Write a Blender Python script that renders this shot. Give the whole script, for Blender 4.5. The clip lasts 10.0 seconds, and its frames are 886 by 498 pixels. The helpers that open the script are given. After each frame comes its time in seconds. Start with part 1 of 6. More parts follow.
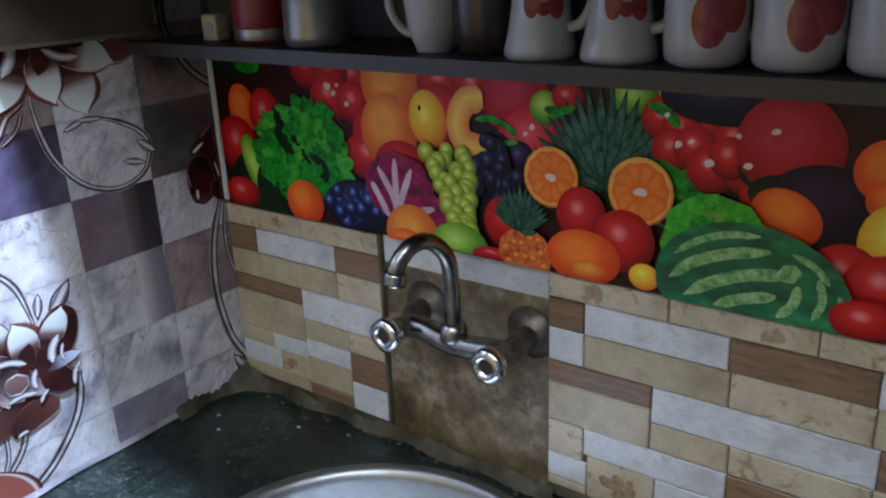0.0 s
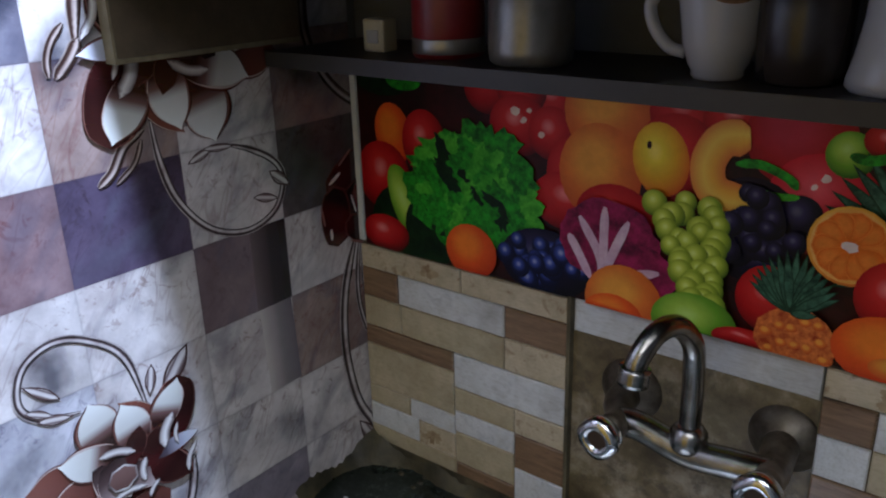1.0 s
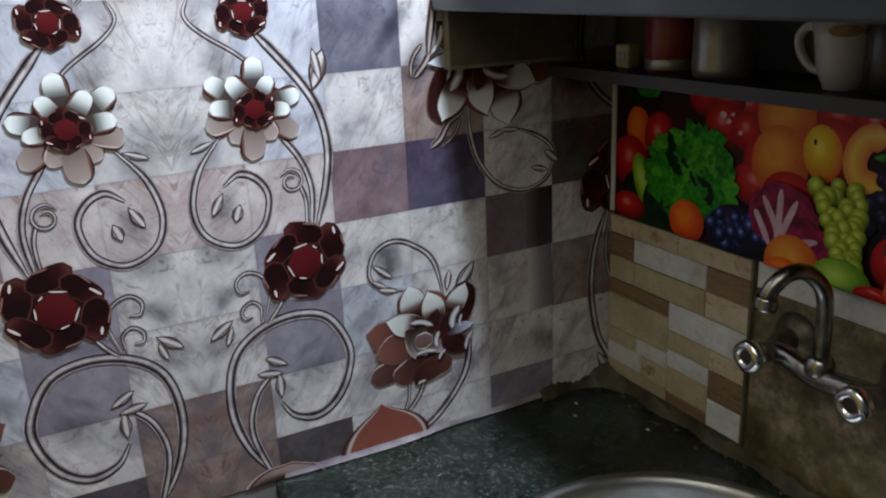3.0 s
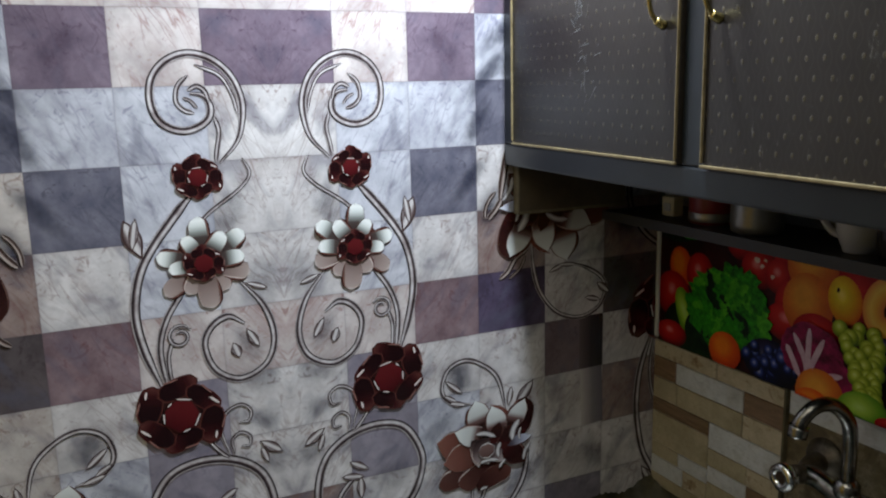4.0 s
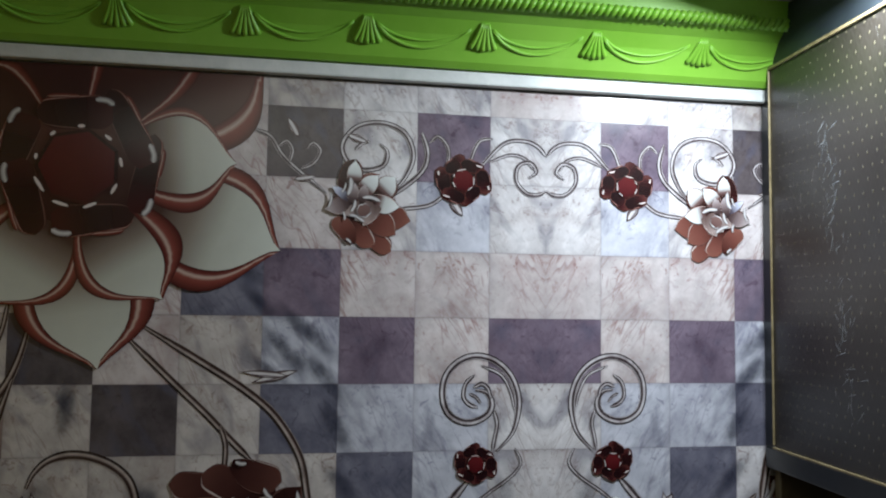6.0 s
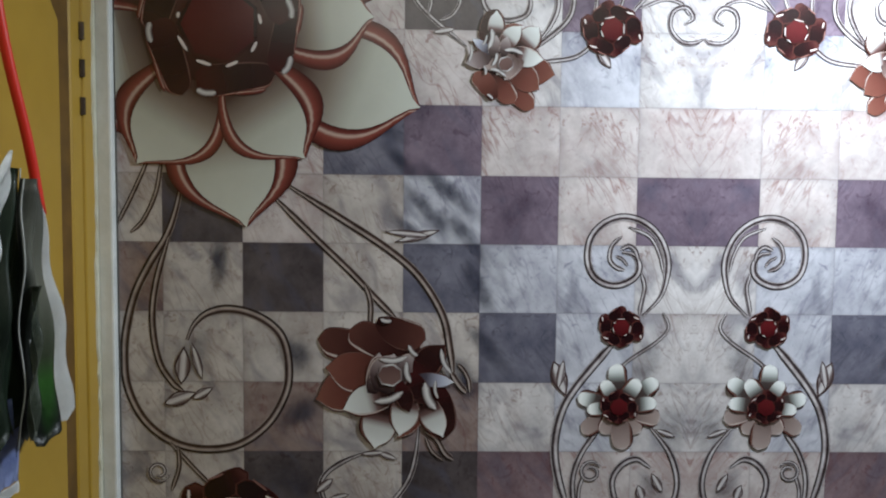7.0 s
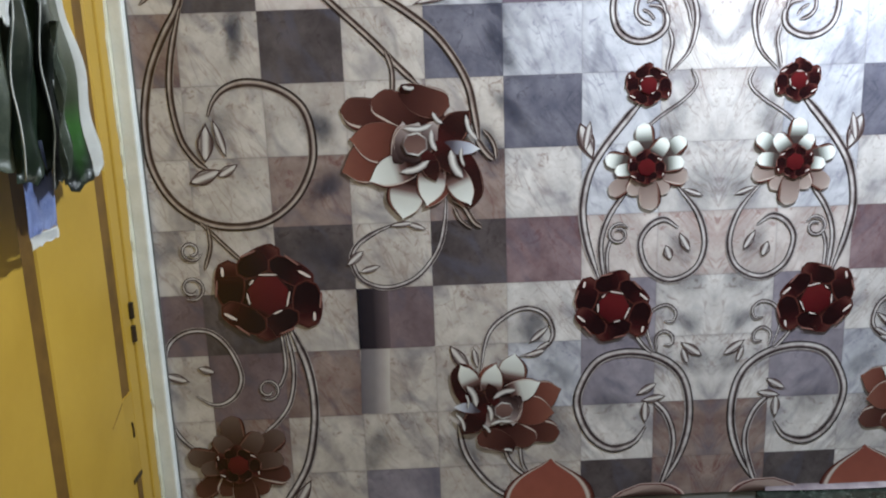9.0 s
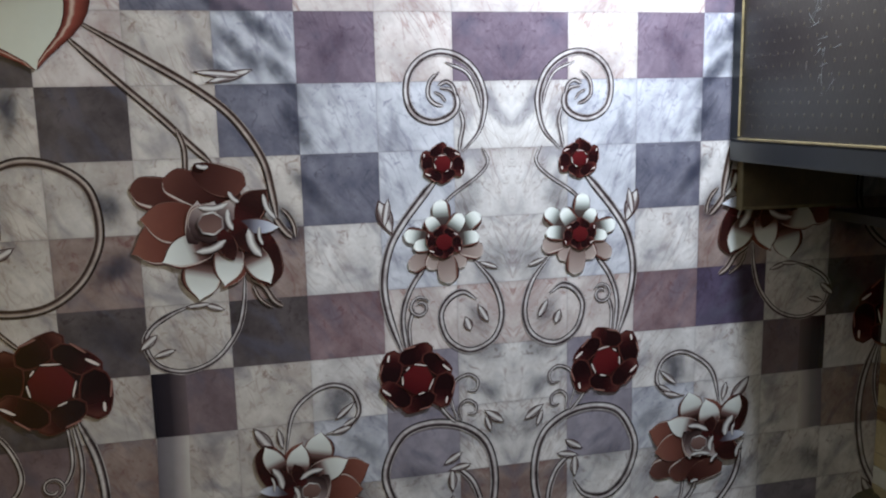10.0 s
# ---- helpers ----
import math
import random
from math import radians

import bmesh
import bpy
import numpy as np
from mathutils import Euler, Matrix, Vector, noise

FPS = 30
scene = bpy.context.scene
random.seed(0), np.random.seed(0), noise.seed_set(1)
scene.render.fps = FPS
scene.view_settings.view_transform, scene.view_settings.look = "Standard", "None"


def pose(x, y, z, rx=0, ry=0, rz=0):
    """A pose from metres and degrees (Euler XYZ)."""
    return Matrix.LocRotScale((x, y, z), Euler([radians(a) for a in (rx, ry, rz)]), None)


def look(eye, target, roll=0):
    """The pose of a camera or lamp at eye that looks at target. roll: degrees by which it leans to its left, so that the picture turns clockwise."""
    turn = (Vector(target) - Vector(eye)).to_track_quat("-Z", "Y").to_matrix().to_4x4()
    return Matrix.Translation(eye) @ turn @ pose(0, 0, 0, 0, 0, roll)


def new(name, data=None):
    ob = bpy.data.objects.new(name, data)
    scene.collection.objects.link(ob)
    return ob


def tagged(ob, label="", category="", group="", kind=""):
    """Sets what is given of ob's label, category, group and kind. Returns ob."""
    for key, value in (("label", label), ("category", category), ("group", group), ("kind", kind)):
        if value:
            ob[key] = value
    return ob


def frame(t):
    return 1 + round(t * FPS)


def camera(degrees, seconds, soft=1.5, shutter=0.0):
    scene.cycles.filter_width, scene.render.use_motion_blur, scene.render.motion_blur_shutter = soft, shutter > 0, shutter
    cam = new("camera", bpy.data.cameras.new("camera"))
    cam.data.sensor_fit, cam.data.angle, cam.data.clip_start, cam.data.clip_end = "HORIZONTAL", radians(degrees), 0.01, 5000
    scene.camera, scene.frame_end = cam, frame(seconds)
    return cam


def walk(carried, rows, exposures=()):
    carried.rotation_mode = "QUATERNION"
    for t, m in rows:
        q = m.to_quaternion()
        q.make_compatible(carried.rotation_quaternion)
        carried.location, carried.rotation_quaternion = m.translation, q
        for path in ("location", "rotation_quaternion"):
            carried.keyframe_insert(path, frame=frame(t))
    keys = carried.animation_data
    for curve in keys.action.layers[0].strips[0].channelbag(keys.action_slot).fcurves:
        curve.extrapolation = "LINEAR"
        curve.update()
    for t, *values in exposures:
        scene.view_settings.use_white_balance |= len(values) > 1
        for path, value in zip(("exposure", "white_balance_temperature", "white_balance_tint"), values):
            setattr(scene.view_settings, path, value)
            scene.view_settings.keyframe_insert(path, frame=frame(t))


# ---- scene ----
cam = camera(56.4, 10.0, soft=2.1)
PATH = [
    (0, (0.926, -0.731, 1.47), (-0.194, 0.775, 0.779), -2.3),
    (0.5, (0.783, -0.681, 1.472), (-0.375, 0.792, 0.772), -2.2),
    (1, (0.658, -0.659, 1.47), (-0.521, 0.797, 0.77), -1.7),
    (1.5, (0.651, -0.645, 1.475), (-0.54, 0.793, 0.759), -1.5),
    (2, (0.778, -0.67, 1.478), (-0.744, 0.421, 0.776), -4.8),
    (2.5, (0.907, -0.716, 1.482), (-0.763, 0.144, 0.797), -4.1),
    (2.7, (0.942, -0.747, 1.486), (-0.737, 0.114, 0.823), -3.3),
    (3.8, (1.067, -0.936, 1.548), (-0.679, -0.073, 1.092), -1.7),
    (4, (1.084, -0.933, 1.578), (-0.682, -0.078, 1.187), -1.3),
    (4.5, (1.134, -0.947, 1.649), (-0.676, -0.11, 1.493), -1.0),
    (5, (1.166, -0.978, 1.668), (-0.698, -0.253, 1.706), 0.0),
    (5.2, (1.174, -0.99, 1.675), (-0.7, -0.304, 1.795), 0.3),
    (6.3, (1.176, -1.013, 1.694), (-0.812, -0.806, 1.766), 1.0),
    (6.5, (1.166, -1.016, 1.69), (-0.829, -0.879, 1.706), 1.1),
    (7, (1.135, -1.034, 1.657), (-0.859, -0.981, 1.515), 0.6),
    (7.5, (1.126, -1.042, 1.599), (-0.857, -1.048, 1.34), 0.1),
    (8, (1.121, -1.062, 1.563), (-0.833, -1.05, 1.133), -1.2),
    (8.5, (1.133, -1.073, 1.524), (-0.81, -1.044, 1.05), -1.5),
    (9, (1.14, -1.068, 1.512), (-0.809, -1.024, 1.066), -2.0),
    (9.5, (1.14, -1.049, 1.525), (-0.809, -0.798, 1.155), -1.3),
    (10, (1.143, -1.021, 1.545), (-0.778, -0.576, 1.211), -1.3),
]
# seconds, stops, white balance
EXPOSURES = [(0, 1.60, 5050, 15), (0.5, 1.05, 5200, 18), (1.0, 0.98, 5350, 18), (1.5, 1.03, 5450, 16), (2.5, 0.42, 5950, 12), (4.0, -0.10, 6400, 9), (4.5, -0.62, 6350, 8), (5.2, -1.15, 6300, 8), (6.5, -0.95, 6450, 9), (7.0, -0.48, 6450, 9), (7.5, -0.12, 6450, 9), (8.0, 0.17, 6470, 9), (8.5, 0.42, 6500, 8), (9.5, 0.47, 6350, 8), (10, 0.08, 6350, 9)]
walk(cam, [(t, look(eye, target, roll)) for t, eye, target, roll in PATH], EXPOSURES)

# ---- light ----
world = bpy.data.worlds.new("world")
scene.world = world
world.use_nodes = True
world.node_tree.nodes["Background"].inputs[0].default_value = (0.75, 0.85, 1.0, 1)
world.node_tree.nodes["Background"].inputs[1].default_value = 0.03

lamp_data = bpy.data.lights.new("ceiling_bulb", "AREA")
lamp_data.shape, lamp_data.size = "DISK", 0.09
lamp_data.energy, lamp_data.color = 18.5, (0.82, 0.91, 1.0)
lamp = new("ceiling_bulb", lamp_data)
lamp.matrix_world = look((0.33, -0.403, 2.12), (0.31, -0.90, 0))
# soft fill added to brighten the room; no lamp is known here
fill_data = bpy.data.lights.new("fill_light", "AREA")
fill_data.energy, fill_data.size, fill_data.color = 7.0, 0.9, (0.96, 0.93, 0.80)
fill_light = new("fill_light", fill_data)
fill_light.matrix_world = look((1.0, -0.95, 2.13), (0.9, -0.85, 0))


# ---- materials ----
def nodes_of(name, rough=0.5, metal=0.0, spec=0.5):
    m = bpy.data.materials.new(name)
    m.use_nodes = True
    nt = m.node_tree
    b = nt.nodes["Principled BSDF"]
    b.inputs["Roughness"].default_value, b.inputs["Metallic"].default_value = rough, metal
    b.inputs["Specular IOR Level"].default_value = spec
    return m, nt, b


def ramp_node(nt, fac, stops, mode="LINEAR"):
    r = nt.nodes.new("ShaderNodeValToRGB")
    r.color_ramp.interpolation = mode
    while len(r.color_ramp.elements) < len(stops):
        r.color_ramp.elements.new(0.5)
    for e, (p, c) in zip(r.color_ramp.elements, stops):
        e.position, e.color = p, (*c, 1)
    nt.links.new(fac, r.inputs[0])
    return r.outputs[0]


def noise_node(nt, scale, detail=4, rough=0.6, stretch=(1, 1, 1), shift=True, space="Object", distort=0.0, turn=(0, 0, 0)):
    """Noise in metres; shifted from object to object."""
    tc, mp, n = nt.nodes.new("ShaderNodeTexCoord"), nt.nodes.new("ShaderNodeMapping"), nt.nodes.new("ShaderNodeTexNoise")
    n.inputs["Scale"].default_value, n.inputs["Detail"].default_value, n.inputs["Roughness"].default_value = scale, detail, rough
    n.inputs["Distortion"].default_value = distort
    mp.inputs["Scale"].default_value, mp.inputs["Rotation"].default_value = stretch, turn
    if any(turn):
        mp.vector_type, mp.inputs["Scale"].default_value = "TEXTURE", [1 / q for q in stretch]
    nt.links.new(tc.outputs[space], mp.inputs[0])
    if shift:
        oi, mul = nt.nodes.new("ShaderNodeObjectInfo"), nt.nodes.new("ShaderNodeMath")
        mul.operation = "MULTIPLY"
        mul.inputs[1].default_value = 37.0
        nt.links.new(oi.outputs["Random"], mul.inputs[0])
        nt.links.new(mul.outputs[0], mp.inputs["Location"])
    nt.links.new(mp.outputs[0], n.inputs["Vector"])
    return n.outputs["Fac"]


def mix_node(nt, fac, a, b, mode="MIX"):
    m = nt.nodes.new("ShaderNodeMix")
    m.data_type, m.blend_type = "RGBA", mode
    for sock, v in ((m.inputs[0], fac), (m.inputs[6], a), (m.inputs[7], b)):
        if isinstance(v, (int, float)):
            sock.default_value = v
        elif isinstance(v, tuple):
            sock.default_value = (*v, 1)
        else:
            nt.links.new(v, sock)
    return m.outputs[2]


def bump_node(nt, b, height, strength=0.3, dist=0.002):
    n = nt.nodes.new("ShaderNodeBump")
    n.inputs["Strength"].default_value, n.inputs["Distance"].default_value = strength, dist
    nt.links.new(height, n.inputs["Height"])
    nt.links.new(n.outputs[0], b.inputs["Normal"])


def uv_split(nt):
    u, s = nt.nodes.new("ShaderNodeUVMap"), nt.nodes.new("ShaderNodeSeparateXYZ")
    u.uv_map = "UVMap"
    nt.links.new(u.outputs[0], s.inputs[0])
    return s.outputs[0], s.outputs[1], u.outputs[0]


def print_finish(nt, b):
    """The soft waviness of a glossy vinyl sheet."""
    bump_node(nt, b, noise_node(nt, 9, 2, 0.5, shift=False), 0.10, 0.006)


PRINT_ROUGH = 0.19


def print_noise(nt, scale, detail=3, rough=0.55, stretch=(1, 1, 1), turn=0.0, distort=0.0):
    """Noise in metres over the printed sheet, the same on both sides of its mirror line."""
    u, sep, com = nt.nodes.new("ShaderNodeUVMap"), nt.nodes.new("ShaderNodeSeparateXYZ"), nt.nodes.new("ShaderNodeCombineXYZ")
    u.uv_map = "Print"
    mp, n = nt.nodes.new("ShaderNodeMapping"), nt.nodes.new("ShaderNodeTexNoise")
    mp.vector_type = "TEXTURE"
    mp.inputs["Scale"].default_value, mp.inputs["Rotation"].default_value = [1 / q for q in stretch], (turn, 0, 0)
    n.inputs["Scale"].default_value, n.inputs["Detail"].default_value, n.inputs["Roughness"].default_value = scale, detail, rough
    n.inputs["Distortion"].default_value = distort
    nt.links.new(u.outputs[0], sep.inputs[0])
    nt.links.new(sep.outputs[0], com.inputs[1])
    nt.links.new(sep.outputs[1], com.inputs[2])
    nt.links.new(com.outputs[0], mp.inputs[0])
    nt.links.new(mp.outputs[0], n.inputs["Vector"])
    return n.outputs["Fac"]


def tile_print(name, low, high, vein, streak=0.4, cloudy=0.55):
    m, nt, b = nodes_of(name, PRINT_ROUGH, 0, 0.5)
    u, v, _ = uv_split(nt)
    c = ramp_node(nt, print_noise(nt, 14, 5, 0.65), [(0.34, low), (0.62, high)])
    high_up = ramp_node(nt, v, [(0.15, (0.25, 0.25, 0.25)), (0.75, (1, 1, 1))])
    blush = ramp_node(nt, print_noise(nt, 13, 4, 0.65), [(0.48, (0, 0, 0)), (0.68, (1, 1, 1))])
    c = mix_node(nt, mix_node(nt, 1.0, blush, high_up, "MULTIPLY"), c, mix_node(nt, 0.34, c, vein))
    fleck = ramp_node(nt, print_noise(nt, 60, 5, 0.7, distort=1.2), [(0.56, (0, 0, 0)), (0.64, (1, 1, 1))])
    c = mix_node(nt, mix_node(nt, 1.0, fleck, high_up, "MULTIPLY"), c, mix_node(nt, 0.55, c, vein))
    for turn, scale, deep_in in ((-0.42, 12, 0.55), (-0.78, 10, 0.38)):
        line = ramp_node(nt, print_noise(nt, scale, 3, 0.55, (1, 2.7, 0.5), turn, 0.5), [(0.480, (0, 0, 0)), (0.5, (1, 1, 1)), (0.520, (0, 0, 0))])
        where = ramp_node(nt, print_noise(nt, 8, 2, 0.5), [(0.40, (0, 0, 0)), (0.56, (1, 1, 1))])
        line = mix_node(nt, 1.0, line, where, "MULTIPLY")
        c = mix_node(nt, mix_node(nt, min(1.0, streak * 1.8), (0, 0, 0), line), c, mix_node(nt, deep_in, c, vein))
    cloud = ramp_node(nt, print_noise(nt, 19, 3, 0.5, (1, 1.5, 0.8), -0.6, 0.5), [(0.50, (0, 0, 0)), (0.70, (1, 1, 1))])
    c = mix_node(nt, cloud, c, mix_node(nt, cloudy, c, (0.085, 0.085, 0.125)))
    joint = ramp_node(nt, v, [(0.0, (1, 1, 1)), (0.014, (0.15, 0.15, 0.15)), (0.05, (0, 0, 0)), (0.93, (0, 0, 0)), (0.985, (0.3, 0.3, 0.3)), (1.0, (0.9, 0.9, 0.9))])
    joint_u = ramp_node(nt, u, [(0.0, (0.7, 0.7, 0.7)), (0.014, (0.1, 0.1, 0.1)), (0.04, (0, 0, 0)), (0.90, (0, 0, 0)), (0.985, (0.35, 0.35, 0.35)), (1.0, (0.8, 0.8, 0.8))])
    c = mix_node(nt, mix_node(nt, 1.0, joint, joint_u, "LIGHTEN"), c, mix_node(nt, 0.4, c, (0.06, 0.045, 0.055)))
    nt.links.new(c, b.inputs["Base Color"])
    print_finish(nt, b)
    return m


TILES = {
    "L": tile_print("print_pale_marble", (0.43, 0.405, 0.41), (0.66, 0.635, 0.64), (0.17, 0.10, 0.09)),
    "K": tile_print("print_pink_marble", (0.38, 0.33, 0.325), (0.59, 0.54, 0.535), (0.20, 0.07, 0.06), 0.56, 0.12),
    "U": tile_print("print_blue_marble", (0.38, 0.385, 0.44), (0.57, 0.575, 0.63), (0.13, 0.12, 0.19)),
    "S": tile_print("print_stone_marble", (0.36, 0.325, 0.31), (0.55, 0.51, 0.49), (0.17, 0.10, 0.08)),
    "P": tile_print("print_plum_marble", (0.10, 0.075, 0.105), (0.20, 0.155, 0.20), (0.05, 0.025, 0.045)),
    "Q": tile_print("print_plum_rose", (0.13, 0.085, 0.098), (0.25, 0.18, 0.20), (0.12, 0.04, 0.04)),
    "V": tile_print("print_deep_violet", (0.040, 0.032, 0.060), (0.095, 0.074, 0.125), (0.03, 0.02, 0.03)),
    "B": tile_print("print_slate_blue", (0.085, 0.085, 0.12), (0.18, 0.175, 0.22), (0.04, 0.04, 0.06)),
    "D": tile_print("print_dark_umber", (0.052, 0.043, 0.046), (0.105, 0.087, 0.092), (0.03, 0.02, 0.02), 0.2),
    "M": tile_print("print_mauve", (0.12, 0.085, 0.098), (0.19, 0.142, 0.158), (0.08, 0.05, 0.055), 0.3),
    "G": tile_print("print_grey_violet", (0.18, 0.162, 0.20), (0.28, 0.255, 0.30), (0.15, 0.13, 0.18), 0.3),
    "R": tile_print("print_rose_brown", (0.17, 0.12, 0.112), (0.30, 0.235, 0.22), (0.13, 0.045, 0.04), 0.4),
}


def grad_print(name, stops, rough=PRINT_ROUGH, axis=1, mottle=0.12):
    m, nt, b = nodes_of(name, rough)
    c = ramp_node(nt, uv_split(nt)[axis], stops)
    n = ramp_node(nt, noise_node(nt, 45, 3), [(0.3, (0.35, 0.3, 0.3)), (0.62, (1, 1, 1))])
    nt.links.new(mix_node(nt, mottle, c, mix_node(nt, 1.0, c, n, "MULTIPLY")), b.inputs["Base Color"])
    print_finish(nt, b)
    return m


SCROLL = grad_print("print_silver_scroll", [(0.0, (0.03, 0.02, 0.022)), (0.12, (0.03, 0.02, 0.022)), (0.26, (0.50, 0.47, 0.48)), (0.42, (0.62, 0.60, 0.61)), (0.54, (0.26, 0.21, 0.22)), (0.66, (0.03, 0.02, 0.022)), (0.82, (0.04, 0.028, 0.03)), (0.92, (0.52, 0.49, 0.50)), (1.0, (0.16, 0.12, 0.12))], axis=0, mottle=0.85)
SCROLL_B = grad_print("print_brown_scroll", [(0.0, (0.03, 0.018, 0.015)), (0.2, (0.03, 0.018, 0.015)), (0.36, (0.46, 0.40, 0.37)), (0.52, (0.30, 0.24, 0.22)), (0.66, (0.05, 0.028, 0.024)), (0.86, (0.035, 0.02, 0.016)), (1.0, (0.40, 0.34, 0.31))], axis=0, mottle=0.6)
LEAF = grad_print("print_silver_leaf", [(0.05, (0.04, 0.026, 0.028)), (0.25, (0.16, 0.12, 0.12)), (0.42, (0.60, 0.58, 0.58)), (0.6, (0.50, 0.47, 0.48)), (0.72, (0.10, 0.07, 0.075)), (0.9, (0.40, 0.37, 0.37))], axis=0)
PETAL_BIG = grad_print("print_large_white_petal", [(0.0, (0.05, 0.02, 0.016)), (0.42, (0.065, 0.033, 0.026)), (0.56, (0.22, 0.18, 0.15)), (0.72, (0.46, 0.47, 0.415)), (1.0, (0.56, 0.585, 0.53))], mottle=0.05)
PETAL_T = grad_print("print_taupe_petal", [(0.0, (0.02, 0.010, 0.010)), (0.3, (0.06, 0.035, 0.03)), (0.65, (0.26, 0.19, 0.175)), (1.0, (0.36, 0.28, 0.26))])
PETAL_B = grad_print("print_brown_petal", [(0.0, (0.05, 0.014, 0.011)), (0.6, (0.14, 0.048, 0.036)), (1.0, (0.19, 0.075, 0.056))])
PETAL_TAN = grad_print("print_umber_petal", [(0.0, (0.03, 0.012, 0.010)), (0.5, (0.07, 0.04, 0.034)), (1.0, (0.13, 0.09, 0.08))])
PETAL_DB = grad_print("print_dark_brown_petal", [(0.0, (0.03, 0.009, 0.008)), (0.6, (0.062, 0.022, 0.018)), (1.0, (0.10, 0.038, 0.030))])
PETAL_BLOB = grad_print("print_pearl_petal", [(0.0, (0.02, 0.014, 0.014)), (0.40, (0.06, 0.045, 0.042)), (0.54, (0.22, 0.235, 0.225)), (0.72, (0.60, 0.63, 0.615)), (0.88, (0.80, 0.82, 0.81)), (1.0, (0.62, 0.64, 0.63))], mottle=0.05)
PETAL_TD = grad_print("print_warm_grey_petal", [(0.0, (0.09, 0.055, 0.05)), (0.5, (0.24, 0.18, 0.165)), (0.9, (0.34, 0.275, 0.255)), (1.0, (0.5, 0.44, 0.42))], mottle=0.08)
PETAL_BK = grad_print("print_black_brown_petal", [(0.0, (0.05, 0.010, 0.010)), (0.5, (0.020, 0.006, 0.006)), (1.0, (0.035, 0.012, 0.010))])
PETAL_R = grad_print("print_dark_red_petal", [(0.0, (0.012, 0.004, 0.005)), (0.45, (0.014, 0.004, 0.005)), (0.75, (0.035, 0.007, 0.008)), (1.0, (0.11, 0.035, 0.03))])
CORE_R = grad_print("print_red_heart", [(0.0, (0.05, 0.005, 0.007)), (0.6, (0.085, 0.009, 0.011)), (1.0, (0.095, 0.011, 0.013))])
RIM_K = grad_print("print_folded_dark_rim", [(0.0, (0.02, 0.006, 0.006)), (0.6, (0.06, 0.014, 0.012)), (1.0, (0.13, 0.05, 0.042))])
RIM_D = grad_print("print_dark_rim", [(0.0, (0.05, 0.03, 0.03)), (0.7, (0.06, 0.035, 0.035)), (1.0, (0.10, 0.06, 0.055))])
RIM_L = grad_print("print_light_rim", [(0.0, (0.08, 0.03, 0.03)), (0.5, (0.14, 0.05, 0.05)), (0.75, (0.62, 0.52, 0.50)), (1.0, (0.30, 0.18, 0.17))])
GLINT = grad_print("print_glint", [(0.0, (0.5, 0.38, 0.36)), (0.5, (0.78, 0.74, 0.72)), (1.0, (0.5, 0.38, 0.36))])
SHADE = grad_print("print_dark_smear", [(0.0, (0.012, 0.010, 0.016)), (0.5, (0.026, 0.020, 0.026)), (1.0, (0.12, 0.09, 0.10))], axis=0)
SHADE_L = grad_print("print_grey_smear", [(0.0, (0.13, 0.118, 0.14)), (0.45, (0.20, 0.182, 0.20)), (0.8, (0.38, 0.345, 0.345)), (1.0, (0.50, 0.46, 0.45))], axis=0)
LOTUS_W = grad_print("print_cupped_white_petal", [(0.0, (0.012, 0.006, 0.006)), (0.24, (0.03, 0.012, 0.010)), (0.38, (0.13, 0.075, 0.07)), (0.54, (0.50, 0.51, 0.50)), (1.0, (0.72, 0.75, 0.74))], mottle=0.06)
LOTUS_G = grad_print("print_grey_petal", [(0.0, (0.02, 0.010, 0.010)), (0.3, (0.07, 0.045, 0.045)), (0.65, (0.22, 0.17, 0.17)), (1.0, (0.42, 0.38, 0.38))], mottle=0.06)
ROLL_P = grad_print("print_pale_fold", [(0.0, (0.04, 0.012, 0.010)), (0.4, (0.12, 0.035, 0.028)), (0.7, (0.60, 0.54, 0.50)), (1.0, (0.28, 0.20, 0.18))], axis=0)
ROLL_K = grad_print("print_dark_fold", [(0.0, (0.02, 0.008, 0.007)), (0.45, (0.07, 0.022, 0.018)), (0.75, (0.20, 0.11, 0.09)), (1.0, (0.035, 0.012, 0.010))], axis=0)
ROLL_F = grad_print("print_brown_glint", [(0.0, (0.10, 0.03, 0.025)), (0.5, (0.30, 0.16, 0.14)), (1.0, (0.10, 0.03, 0.025))])
ROLL = grad_print("print_rolled_edge", [(0.0, (0.05, 0.012, 0.010)), (0.35, (0.17, 0.04, 0.03)), (0.52, (0.22, 0.06, 0.045)), (0.66, (0.50, 0.38, 0.32)), (0.80, (0.15, 0.035, 0.028)), (1.0, (0.05, 0.012, 0.010))], axis=0)
FOLD_W = grad_print("print_white_fold", [(0.0, (0.10, 0.07, 0.07)), (0.25, (0.42, 0.40, 0.40)), (0.55, (0.64, 0.64, 0.64)), (0.85, (0.20, 0.17, 0.17)), (1.0, (0.05, 0.03, 0.03))], axis=0, mottle=0.1)
HEART_T = grad_print("print_brown_heart", [(0.0, (0.17, 0.10, 0.09)), (1.0, (0.10, 0.055, 0.05))])
LOTUS_V = grad_print("print_blue_white_petal", [(0.0, (0.02, 0.015, 0.02)), (0.3, (0.07, 0.06, 0.08)), (0.7, (0.40, 0.42, 0.52)), (1.0, (0.66, 0.69, 0.74))], mottle=0.05)
TERRA = grad_print("print_terracotta", [(0.0, (0.16, 0.05, 0.035)), (0.5, (0.27, 0.085, 0.06)), (1.0, (0.22, 0.065, 0.05))])


